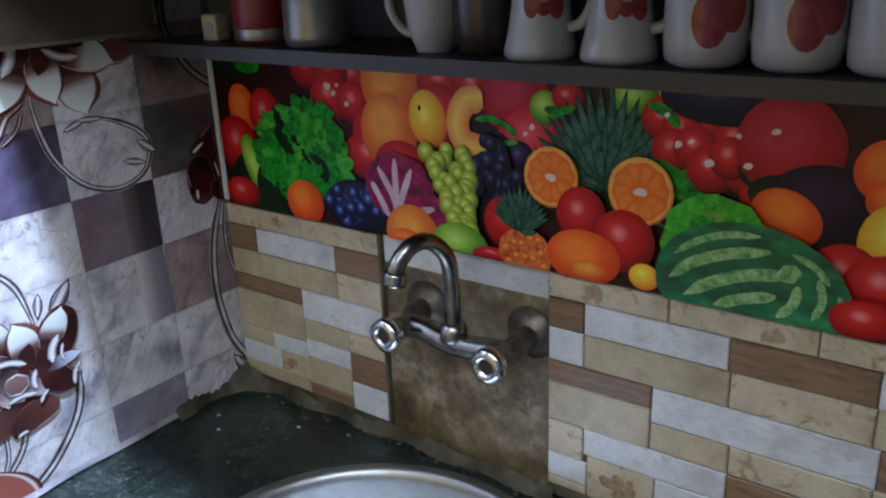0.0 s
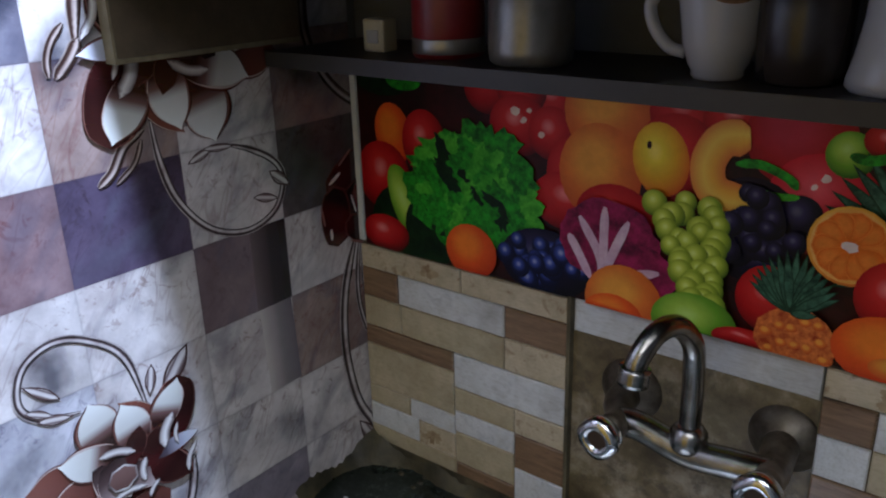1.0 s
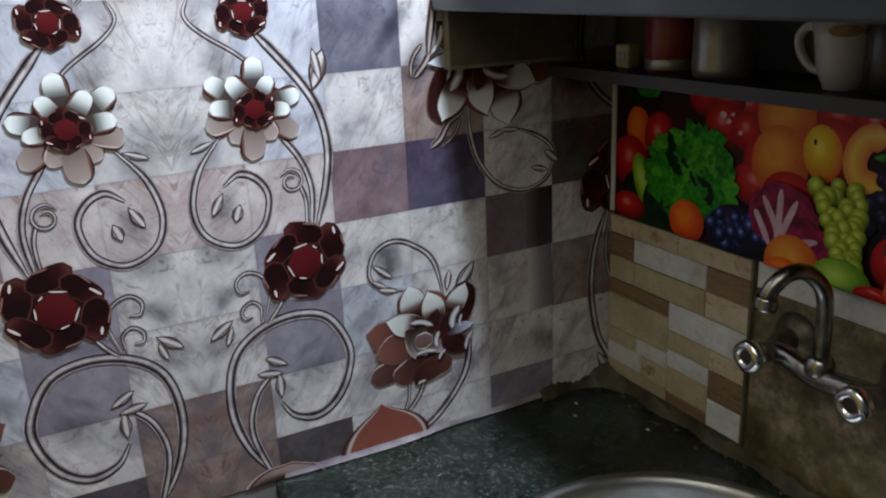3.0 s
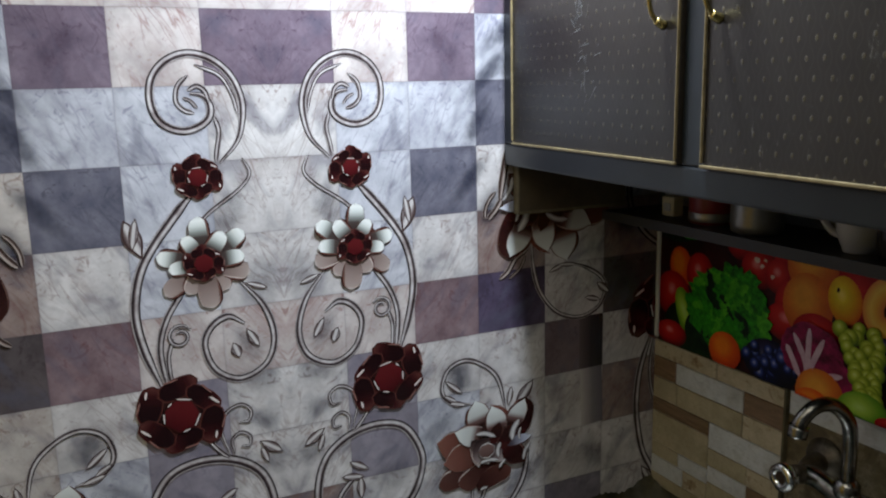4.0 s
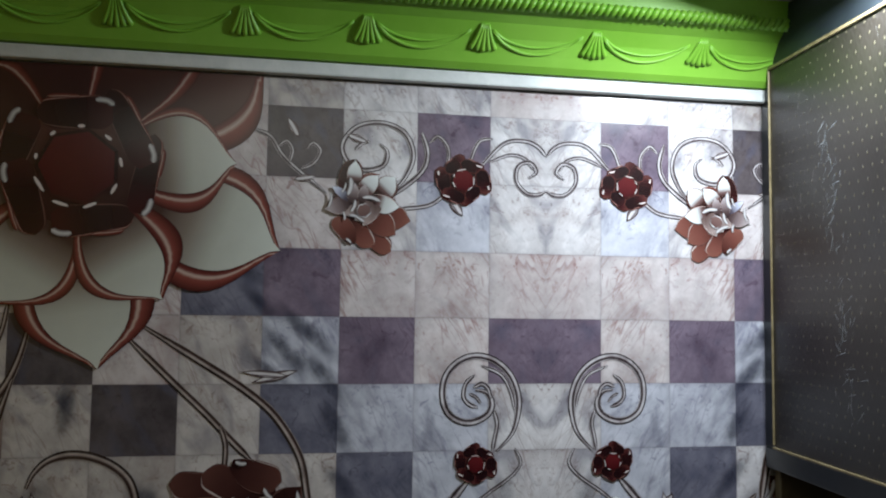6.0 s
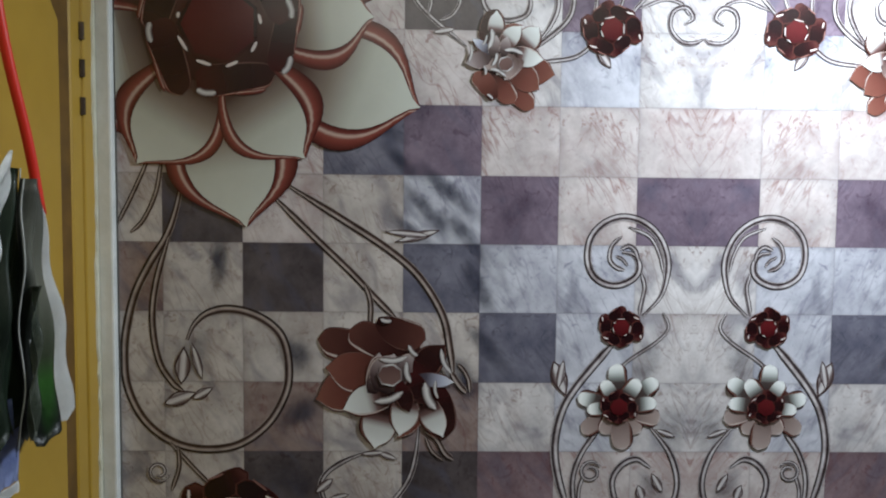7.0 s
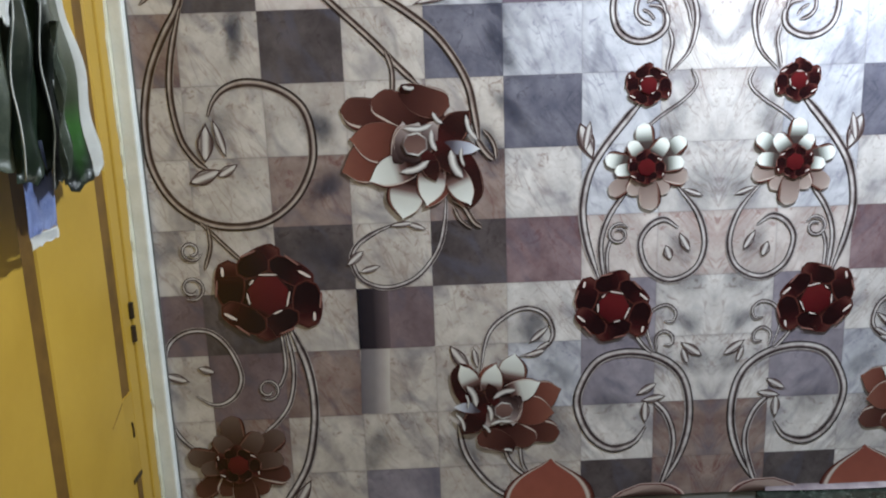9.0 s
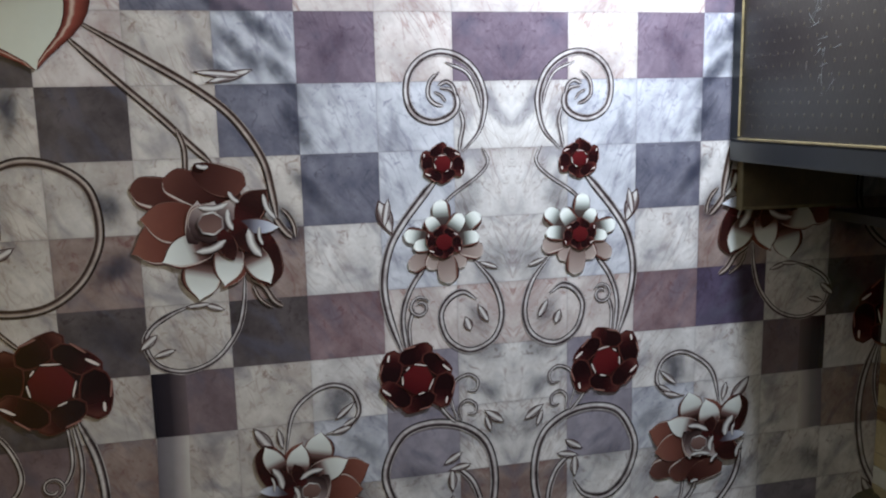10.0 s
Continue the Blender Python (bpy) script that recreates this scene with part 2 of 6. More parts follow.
def haze_print(name, most):
    """A soft smoky stroke of thin ink over the squares."""
    m, nt, b = nodes_of(name, PRINT_ROUGH)
    b.inputs["Base Color"].default_value = (0.035, 0.038, 0.065, 1)
    _, _, uv = uv_split(nt)
    dist = nt.nodes.new("ShaderNodeVectorMath")
    dist.operation = "DISTANCE"
    dist.inputs[1].default_value = (0.5, 0.5, 0)
    nt.links.new(uv, dist.inputs[0])
    ink = ramp_node(nt, dist.outputs["Value"], [(0.0, (most,) * 3), (0.2, (most * 0.74,) * 3), (0.36, (most * 0.26,) * 3), (0.5, (0, 0, 0))])
    wisps = ramp_node(nt, noise_node(nt, 45, 3, shift=False), [(0.3, (0.45, 0.45, 0.45)), (0.6, (1, 1, 1))])
    nt.links.new(mix_node(nt, 1.0, ink, wisps, "MULTIPLY"), b.inputs["Alpha"])
    print_finish(nt, b)
    return m


HAZE = haze_print("print_blue_haze", 0.72)
HAZE_THIN = haze_print("print_thin_haze", 0.40)


def painted(name, low, high, rough=0.5, metal=0.0, scale=14, bump=0.15, spec=0.5, detail=5):
    m, nt, b = nodes_of(name, rough, metal, spec)
    c = ramp_node(nt, noise_node(nt, scale, detail, 0.65), [(0.3, low), (0.7, high)])
    nt.links.new(c, b.inputs["Base Color"])
    bump_node(nt, b, noise_node(nt, scale * 7, 3), bump, 0.001)
    return m


WALL = painted("wall_plaster", (0.13, 0.13, 0.127), (0.18, 0.18, 0.175), 0.75, bump=0.3)
SHEET_EDGE = painted("pale_sheet_edge", (0.10, 0.075, 0.10), (0.42, 0.38, 0.40), 0.14, scale=9)
CEIL = painted("ceiling_white", (0.72, 0.73, 0.72), (0.82, 0.82, 0.81), 0.7)
FLOOR = painted("floor_tile", (0.14, 0.125, 0.11), (0.22, 0.20, 0.18), 0.35)
GREEN = painted("lime_green_paint", (0.20, 0.46, 0.035), (0.26, 0.54, 0.06), 0.42, scale=8)
WHITE = painted("white_gloss_paint", (0.58, 0.60, 0.58), (0.74, 0.75, 0.73), 0.4, scale=22, bump=0.4)
OCHRE = painted("ochre_gloss_paint", (0.36, 0.215, 0.026), (0.45, 0.28, 0.040), 0.42, scale=5, bump=0.2)
CREAM_PAINT = painted("chipped_cream_paint", (0.50, 0.48, 0.36), (0.66, 0.65, 0.55), 0.45, scale=30, bump=0.4)
OCHRE_D = painted("dark_brown_groove", (0.09, 0.045, 0.009), (0.16, 0.08, 0.014), 0.5, scale=30)
DARK_METAL = painted("dark_iron", (0.03, 0.022, 0.015), (0.08, 0.05, 0.03), 0.5, 0.6)
SCUFF = painted("pale_scuff", (0.07, 0.075, 0.08), (0.26, 0.27, 0.28), 0.6, scale=80)
FRAME_BLACK = painted("blue_black_frame", (0.010, 0.013, 0.016), (0.019, 0.024, 0.029), 0.34, scale=10)
GOLD_TRIM = painted("gold_edging", (0.14, 0.105, 0.05), (0.30, 0.24, 0.13), 0.42, 0.3, scale=40)
BRASS = painted("bright_brass", (0.42, 0.34, 0.13), (0.62, 0.52, 0.24), 0.26, 1.0, scale=30, bump=0.05)
BOARD = painted("raw_brown_board", (0.055, 0.04, 0.025), (0.10, 0.075, 0.045), 0.7, scale=25)
BOARD_EDGE = painted("bare_board_edge", (0.11, 0.09, 0.055), (0.20, 0.17, 0.105), 0.75, scale=60)
SHELF = painted("dark_shelf_laminate", (0.020, 0.018, 0.017), (0.036, 0.032, 0.03), 0.45)
GRIMY_CHROME = painted("grimy_chrome", (0.045, 0.034, 0.022), (0.22, 0.19, 0.15), 0.45, 0.7, scale=38, bump=0.3)
CHROME = painted("worn_chrome", (0.09, 0.072, 0.05), (0.46, 0.455, 0.44), 0.25, 1.0, scale=30, bump=0.2)
KNOB_CHROME = painted("bright_chrome", (0.48, 0.48, 0.49), (0.70, 0.70, 0.71), 0.14, 1.0, scale=45, bump=0.12)
STEEL = painted("stainless_steel", (0.30, 0.30, 0.29), (0.44, 0.44, 0.43), 0.38, 1.0, scale=20, bump=0.15)
CERAMIC = painted("white_glazed_ceramic", (0.42, 0.42, 0.44), (0.50, 0.50, 0.52), 0.14, scale=6, bump=0.02)
DARKCUP = painted("dark_glazed_ceramic", (0.022, 0.018, 0.018), (0.04, 0.032, 0.03), 0.25)
REDTIN = painted("red_tin", (0.16, 0.012, 0.014), (0.24, 0.02, 0.022), 0.35)
GLASSJAR = painted("grey_tin", (0.22, 0.21, 0.20), (0.34, 0.33, 0.31), 0.3, 0.55, scale=28)
CREAM = painted("cream_plastic", (0.50, 0.46, 0.30), (0.60, 0.55, 0.38), 0.45)
DECAL_RED = painted("red_fruit_decal", (0.17, 0.012, 0.012), (0.32, 0.05, 0.04), 0.2, scale=70)
DECAL_GRN = painted("green_leaf_decal", (0.06, 0.15, 0.03), (0.12, 0.24, 0.06), 0.2, scale=70)
DECAL_BRN = painted("brown_band_decal", (0.14, 0.07, 0.03), (0.30, 0.16, 0.07), 0.2, scale=120)
RED_STRAP = painted("red_plastic", (0.50, 0.02, 0.012), (0.62, 0.04, 0.022), 0.35, scale=10, bump=0.05)
GREY_BAG = painted("grey_plastic_sheet", (0.035, 0.05, 0.035), (0.16, 0.18, 0.14), 0.4, scale=26, bump=0.5)
PALE_EDGE = painted("pale_cut_edge", (0.20, 0.21, 0.20), (0.46, 0.47, 0.46), 0.45, scale=40)
WHITE_BAG = painted("white_plastic_sheet", (0.64, 0.66, 0.67), (0.80, 0.82, 0.83), 0.4, scale=26, bump=0.5)
BLUE_BAG = painted("blue_printed_sheet", (0.16, 0.22, 0.50), (0.30, 0.36, 0.62), 0.4, scale=40, bump=0.4)
DRY_STEM = painted("dry_black_wire", (0.02, 0.018, 0.015), (0.05, 0.04, 0.03), 0.6)


def dark_bag():
    """Grey sheet printed black and green towards its foot."""
    m, nt, b = nodes_of("grey_green_printed_sheet", 0.35)
    tc, sep = nt.nodes.new("ShaderNodeTexCoord"), nt.nodes.new("ShaderNodeSeparateXYZ")
    nt.links.new(tc.outputs["Generated"], sep.inputs[0])
    c = ramp_node(nt, sep.outputs[2], [(0.0, (0.02, 0.03, 0.02)), (0.14, (0.03, 0.10, 0.02)), (0.24, (0.05, 0.17, 0.03)), (0.34, (0.08, 0.10, 0.06)), (0.6, (0.20, 0.205, 0.165)), (1.0, (0.10, 0.105, 0.09))])
    ink = ramp_node(nt, noise_node(nt, 22, 3, 0.5, stretch=(1, 1, 0.16), shift=False), [(0.40, (0, 0, 0)), (0.52, (1, 1, 1))])
    nt.links.new(mix_node(nt, ink, c, (0.012, 0.016, 0.013)), b.inputs["Base Color"])
    bump_node(nt, b, noise_node(nt, 60, 3), 0.5, 0.003)
    return m


DARK_BAG = dark_bag()
BLACK_BAG = painted("black_plastic_sheet", (0.008, 0.014, 0.010), (0.035, 0.055, 0.036), 0.35, scale=14, bump=0.5)


def granite():
    m, nt, b = nodes_of("dark_green_granite", 0.3)
    c = ramp_node(nt, noise_node(nt, 150, 6, 0.75), [(0.38, (0.006, 0.010, 0.008)), (0.55, (0.022, 0.032, 0.026)), (0.64, (0.09, 0.11, 0.095)), (0.76, (0.28, 0.31, 0.28))])
    patch = ramp_node(nt, noise_node(nt, 9, 4, 0.6), [(0.4, (0.35, 0.38, 0.35)), (0.65, (1, 1, 1))])
    c = mix_node(nt, 1.0, c, patch, "MULTIPLY")
    spot = ramp_node(nt, noise_node(nt, 240, 2, 0.4), [(0.78, (0, 0, 0)), (0.82, (1, 1, 1))])
    c = mix_node(nt, spot, c, (0.4, 0.4, 0.36))
    nt.links.new(c, b.inputs["Base Color"])
    r = ramp_node(nt, noise_node(nt, 12, 4), [(0.35, (0.14, 0.14, 0.14)), (0.65, (0.5, 0.5, 0.5))])
    nt.links.new(r, b.inputs["Roughness"])
    bump_node(nt, b, noise_node(nt, 90, 4), 0.25, 0.001)
    return m


GRANITE = granite()


def laminate():
    """Dark brown laminate with rows of small pale dots and a faint weave."""
    m, nt, b = nodes_of("dark_dotted_laminate", 0.34)
    tc = nt.nodes.new("ShaderNodeTexCoord")
    sep = nt.nodes.new("ShaderNodeSeparateXYZ")
    nt.links.new(tc.outputs["Object"], sep.inputs[0])

    def calc(op, a, c=0.0):
        n = nt.nodes.new("ShaderNodeMath")
        n.operation = op
        for s, v in zip(n.inputs, (a, c)):
            if isinstance(v, (int, float)):
                s.default_value = v
            else:
                nt.links.new(v, s)
        return n.outputs[0]

    px, pz = calc("DIVIDE", sep.outputs[0], 0.019), calc("DIVIDE", sep.outputs[2], 0.0165)
    row = calc("MODULO", calc("FLOOR", pz), 2.0)
    px = calc("ADD", px, calc("MULTIPLY", calc("ABSOLUTE", row), 0.5))
    fx, fz = calc("SUBTRACT", calc("FRACT", px), 0.5), calc("SUBTRACT", calc("FRACT", pz), 0.5)
    dist = calc("ADD", calc("MULTIPLY", fx, fx), calc("MULTIPLY", calc("MULTIPLY", fz, fz), 0.35))
    dot = ramp_node(nt, dist, [(0.004, (1, 1, 1)), (0.012, (0, 0, 0))])
    ring = ramp_node(nt, dist, [(0.10, (0, 0, 0)), (0.15, (1, 1, 1)), (0.2, (0, 0, 0))])
    c = ramp_node(nt, noise_node(nt, 6, 4), [(0.3, (0.012, 0.0095, 0.0075)), (0.7, (0.022, 0.0175, 0.014))])
    c = mix_node(nt, mix_node(nt, 0.6, (0, 0, 0), ring), c, (0.030, 0.026, 0.022))
    c = mix_node(nt, mix_node(nt, 0.34, (0, 0, 0), dot), c, (0.17, 0.15, 0.10))
    nt.links.new(ramp_node(nt, dot, [(0.0, (0.36, 0.36, 0.36)), (1.0, (0.26, 0.26, 0.26))]), b.inputs["Roughness"])
    scuff = ramp_node(nt, noise_node(nt, 55, 6, 0.8, stretch=(1.6, 1, 0.5)), [(0.60, (0, 0, 0)), (0.72, (1, 1, 1))])
    where = ramp_node(nt, noise_node(nt, 5, 2, stretch=(1.5, 1, 0.7)), [(0.46, (0, 0, 0)), (0.60, (1, 1, 1))])
    c = mix_node(nt, mix_node(nt, 1.0, scuff, where, "MULTIPLY"), c, (0.22, 0.21, 0.20))
    nt.links.new(c, b.inputs["Base Color"])
    bump_node(nt, b, dot, 0.25, 0.0008)
    return m


LAMINATE = laminate()


def brick_mat(name, low, high, vein, grain=(1, 1, 1), scale=18, rough=0.3):
    m, nt, b = nodes_of(name, rough)
    c = ramp_node(nt, noise_node(nt, scale, 6, 0.7, stretch=grain), [(0.32, low), (0.62, high)])
    fl = ramp_node(nt, noise_node(nt, scale * 2.2, 5, 0.7, stretch=grain, distort=1.5), [(0.55, (0, 0, 0)), (0.7, (1, 1, 1))])
    c = mix_node(nt, fl, c, vein)
    grime = ramp_node(nt, noise_node(nt, 14, 5, 0.7, shift=False, space="Generated"), [(0.45, (0, 0, 0)), (0.9, (1, 1, 1))])
    c = mix_node(nt, mix_node(nt, 0.55, (0, 0, 0), grime), c, (0.15, 0.115, 0.05))
    stain = ramp_node(nt, noise_node(nt, 6, 5, 0.7, shift=False), [(0.48, (0, 0, 0)), (0.66, (1, 1, 1))])
    c = mix_node(nt, mix_node(nt, 0.38, (0, 0, 0), stain), c, (0.13, 0.10, 0.035))
    nt.links.new(c, b.inputs["Base Color"])
    bump_node(nt, b, noise_node(nt, 60, 3), 0.12, 0.001)
    return m


BRICKS = {
    "w": brick_mat("white_tile_glaze", (0.55, 0.56, 0.57), (0.68, 0.69, 0.70), (0.50, 0.51, 0.53)),
    "b": brick_mat("beige_stone_glaze", (0.36, 0.30, 0.19), (0.50, 0.43, 0.29), (0.42, 0.35, 0.22)),
    "t": brick_mat("brown_wood_glaze", (0.13, 0.075, 0.04), (0.27, 0.17, 0.10), (0.09, 0.05, 0.03), (0.6, 1, 7), 22),
    "m": brick_mat("flowered_marble_glaze", (0.42, 0.35, 0.23), (0.58, 0.50, 0.36), (0.24, 0.14, 0.07)),
}
GROUT = painted("dirty_cement", (0.05, 0.042, 0.022), (0.15, 0.125, 0.07), 0.8, scale=30, bump=0.5)

CEMENT = painted("wet_dark_cement", (0.022, 0.02, 0.012), (0.10, 0.085, 0.045), 0.55, scale=26, bump=0.6)

MOTIF = painted("faded_brown_motif", (0.19, 0.11, 0.05), (0.42, 0.33, 0.20), 0.35, scale=60, bump=0.05)


def grime_panel():
    m, nt, b = nodes_of("stained_bare_plaster", 0.42)
    c = ramp_node(nt, noise_node(nt, 9, 6, 0.7), [(0.34, (0.05, 0.037, 0.016)), (0.5, (0.17, 0.13, 0.065)), (0.64, (0.40, 0.345, 0.25))])
    d = ramp_node(nt, noise_node(nt, 34, 6, 0.75), [(0.5, (0, 0, 0)), (0.62, (1, 1, 1))])
    nt.links.new(mix_node(nt, mix_node(nt, 0.75, (0, 0, 0), d), c, (0.08, 0.06, 0.035)), b.inputs["Base Color"])
    bump_node(nt, b, noise_node(nt, 40, 5), 0.5, 0.003)
    return m


GRIME = grime_panel()


def deep(colour):
    """Full-bodied printing ink."""
    return tuple(x ** 1.28 for x in colour)


def fruit_print(name, edge, body, light, glint=0.0, mottle=0.3, scale=60):
    """A round fruit as printed: colour by distance from a spot towards the upper edge."""
    m, nt, b = nodes_of(name, 0.4, 0, 0.25)
    edge, body, light = deep(edge), deep(body), deep(light)
    u, v, uv = uv_split(nt)
    dist = nt.nodes.new("ShaderNodeVectorMath")
    dist.operation = "DISTANCE"
    dist.inputs[1].default_value = (0.42, 0.62, 0)
    nt.links.new(uv, dist.inputs[0])
    top = tuple(min(1, x + glint) for x in light)
    c = ramp_node(nt, dist.outputs["Value"], [(0.03, top), (0.16, light), (0.36, body), (0.62, edge)])
    n = ramp_node(nt, noise_node(nt, scale, 5, 0.7), [(0.3, (0.5, 0.5, 0.5)), (0.65, (1, 1, 1))])
    nt.links.new(mix_node(nt, mottle, c, mix_node(nt, 1.0, c, n, "MULTIPLY")), b.inputs["Base Color"])
    return m


def flat_print(name, a, b_, scale=40, rough=0.35):
    m, nt, b = nodes_of(name, rough + 0.05, 0, 0.25)
    nt.links.new(ramp_node(nt, noise_node(nt, scale, 5, 0.7), [(0.35, deep(a)), (0.65, deep(b_))]), b.inputs["Base Color"])
    return m


def melon_print():
    m, nt, b = nodes_of("print_watermelon", 0.35)
    u, v, uv = uv_split(nt)
    c = ramp_node(nt, noise_node(nt, 30, 4, 0.6, stretch=(1, 1, 2.2)), [(0.35, (0.004, 0.055, 0.02)), (0.6, (0.012, 0.15, 0.05)), (0.75, (0.05, 0.26, 0.09))])
    nt.links.new(c, b.inputs["Base Color"])
    return m


F = {
    "red": fruit_print("print_red_fruit", (0.16, 0.004, 0.006), (0.512, 0.01, 0.012), (0.671, 0.05, 0.04), 0.2),
    "pink": fruit_print("print_pink_fruit", (0.366, 0.008, 0.03), (0.671, 0.02, 0.05), (0.756, 0.1, 0.13), 0.05),
    "orange": fruit_print("print_orange_fruit", (0.586, 0.07, 0.008), (0.805, 0.16, 0.012), (0.878, 0.3, 0.03)),
    "ochre": fruit_print("print_pumpkin", (0.61, 0.13, 0.02), (0.756, 0.25, 0.04), (0.854, 0.439, 0.08)),
    "yellow": fruit_print("print_yellow_fruit", (0.732, 0.2, 0.008), (0.83, 0.512, 0.012), (0.903, 0.732, 0.06), 0.1),
    "lime": fruit_print("print_lime_fruit", (0.05, 0.16, 0.015), (0.244, 0.464, 0.03), (0.512, 0.708, 0.12), 0.1),
    "grape": fruit_print("print_green_grape", (0.1, 0.17, 0.012), (0.366, 0.464, 0.03), (0.634, 0.708, 0.12), 0.15, 0.1),
    "blue": fruit_print("print_blue_berry", (0.004, 0.006, 0.03), (0.012, 0.02, 0.09), (0.08, 0.12, 0.39), 0.25, 0.1),
    "black": fruit_print("print_dark_grape", (0.004, 0.003, 0.012), (0.015, 0.01, 0.045), (0.06, 0.05, 0.14), 0.08),
    "plum": fruit_print("print_purple_fruit", (0.008, 0.003, 0.012), (0.025, 0.01, 0.035), (0.06, 0.03, 0.07)),
    "rind": fruit_print("print_orange_rind", (0.756, 0.26, 0.03), (0.878, 0.512, 0.08), (0.927, 0.61, 0.14)),
    "flesh": fruit_print("print_orange_flesh", (0.805, 0.2, 0.006), (0.854, 0.25, 0.012), (0.903, 0.34, 0.05), 0, 0.4, 120),
    "pith": flat_print("print_orange_pith", (0.80, 0.42, 0.09), (0.88, 0.56, 0.2)),
    "leaf": flat_print("print_lettuce", (0.02, 0.14, 0.012), (0.08, 0.46, 0.03), 110),
    "leafl": flat_print("print_lettuce_light", (0.06, 0.317, 0.02), (0.18, 0.586, 0.05), 90),
    "leafd": flat_print("print_dark_leaf", (0.004, 0.02, 0.006), (0.015, 0.06, 0.015), 70),
    "spike": flat_print("print_pineapple_leaf", (0.02, 0.075, 0.05), (0.12, 0.25, 0.17), 90),
    "spiked": flat_print("print_pineapple_leaf_edge", (0.012, 0.05, 0.028), (0.04, 0.11, 0.06), 90),
    "skin": flat_print("print_pineapple_skin", (0.415, 0.07, 0.012), (0.805, 0.3, 0.08), 130),
    "cab": flat_print("print_red_cabbage", (0.14, 0.008, 0.05), (0.439, 0.03, 0.15), 55),
    "vein": flat_print("print_cabbage_rib", (0.62, 0.42, 0.54), (0.76, 0.62, 0.7), 60),
    "dark": flat_print("print_dark_ground", (0.022, 0.01, 0.006), (0.09, 0.012, 0.012), 22),
    "rose": fruit_print("print_rose_fruit", (0.30, 0.006, 0.016), (0.50, 0.016, 0.03), (0.58, 0.06, 0.10)),
    "pepper": grad_print("print_yellow_pepper", [(0.0, (0.70, 0.16, 0.01)), (0.35, (0.85, 0.42, 0.02)), (0.6, (0.90, 0.60, 0.06)), (1.0, (0.75, 0.22, 0.015))], 0.35, 0, 0.1),
    "glint": flat_print("print_highlight", (0.75, 0.55, 0.50), (0.85, 0.75, 0.68)),
    "stripe": flat_print("print_melon_stripe", (0.10, 0.30, 0.09), (0.46, 0.60, 0.30), 110),
    "cress": flat_print("print_curly_green", (0.10, 0.30, 0.03), (0.26, 0.50, 0.06), 120),
    "melon": melon_print(),
}


# ---- mesh helpers ----
def bevel_box(bm, x0, y0, z0, x1, y1, z1, bevel=0.0, seg=2):
    r = bmesh.ops.create_cube(bm, size=1.0)
    vs = r["verts"]
    bmesh.ops.scale(bm, vec=(x1 - x0, y1 - y0, z1 - z0), verts=vs)
    bmesh.ops.translate(bm, vec=((x0 + x1) / 2, (y0 + y1) / 2, (z0 + z1) / 2), verts=vs)
    if bevel:
        es = {e for v in vs for e in v.link_edges}
        bmesh.ops.bevel(bm, geom=list(es), offset=bevel, segments=seg, profile=0.6, affect="EDGES")
    return bm


def box(*a, bevel=0.0, seg=2):
    return bevel_box(bmesh.new(), *a, bevel=bevel, seg=seg)


def finish(ob, smooth):
    if smooth:
        for p in ob.data.polygons:
            p.use_smooth = True
    return ob


def part(name, bm, material, parent=None, label="", smooth=False):
    me = bpy.data.meshes.new(name)
    bm.to_mesh(me)
    bm.free()
    me.materials.append(material)
    ob = new(name, me)
    ob.parent = parent
    if label:
        tagged(ob, label)
    return finish(ob, smooth)


def thing(name, label, category, group="", kind="", at=(0, 0, 0)):
    ob = new(name)
    ob.location = at
    return tagged(ob, label, category, group, kind)


def lathe(profile, n=32, center=(0, 0, 0)):
    """A turned shape; profile: (radius, height) from the bottom up the outside and down the inside."""
    bm = bmesh.new()
    rings = []
    for r, z in profile:
        rings.append([bm.verts.new((center[0] + r * math.cos(a), center[1] + r * math.sin(a), center[2] + z)) for a in (2 * math.pi * i / n for i in range(n))])
    for a, b in zip(rings, rings[1:]):
        for i in range(n):
            bm.faces.new((a[i], a[(i + 1) % n], b[(i + 1) % n], b[i]))
    for ring, flip in ((rings[0], True), (rings[-1], False)):
        bm.faces.new(list(reversed(ring)) if flip else ring)
    return bm


def smooth_line(pts, per=6):
    """A Catmull-Rom line through the points."""
    p = [Vector(q) for q in pts]
    p = [2 * p[0] - p[1]] + p + [2 * p[-1] - p[-2]]
    out = []
    for i in range(1, len(p) - 2):
        for k in range(per):
            t = k / per
            a, b, c, d = p[i - 1], p[i], p[i + 1], p[i + 2]
            out.append(0.5 * (2 * b + (c - a) * t + (2 * a - 5 * b + 4 * c - d) * t * t + (3 * b - a - 3 * c + d) * t ** 3))
    return out + [p[-2]]


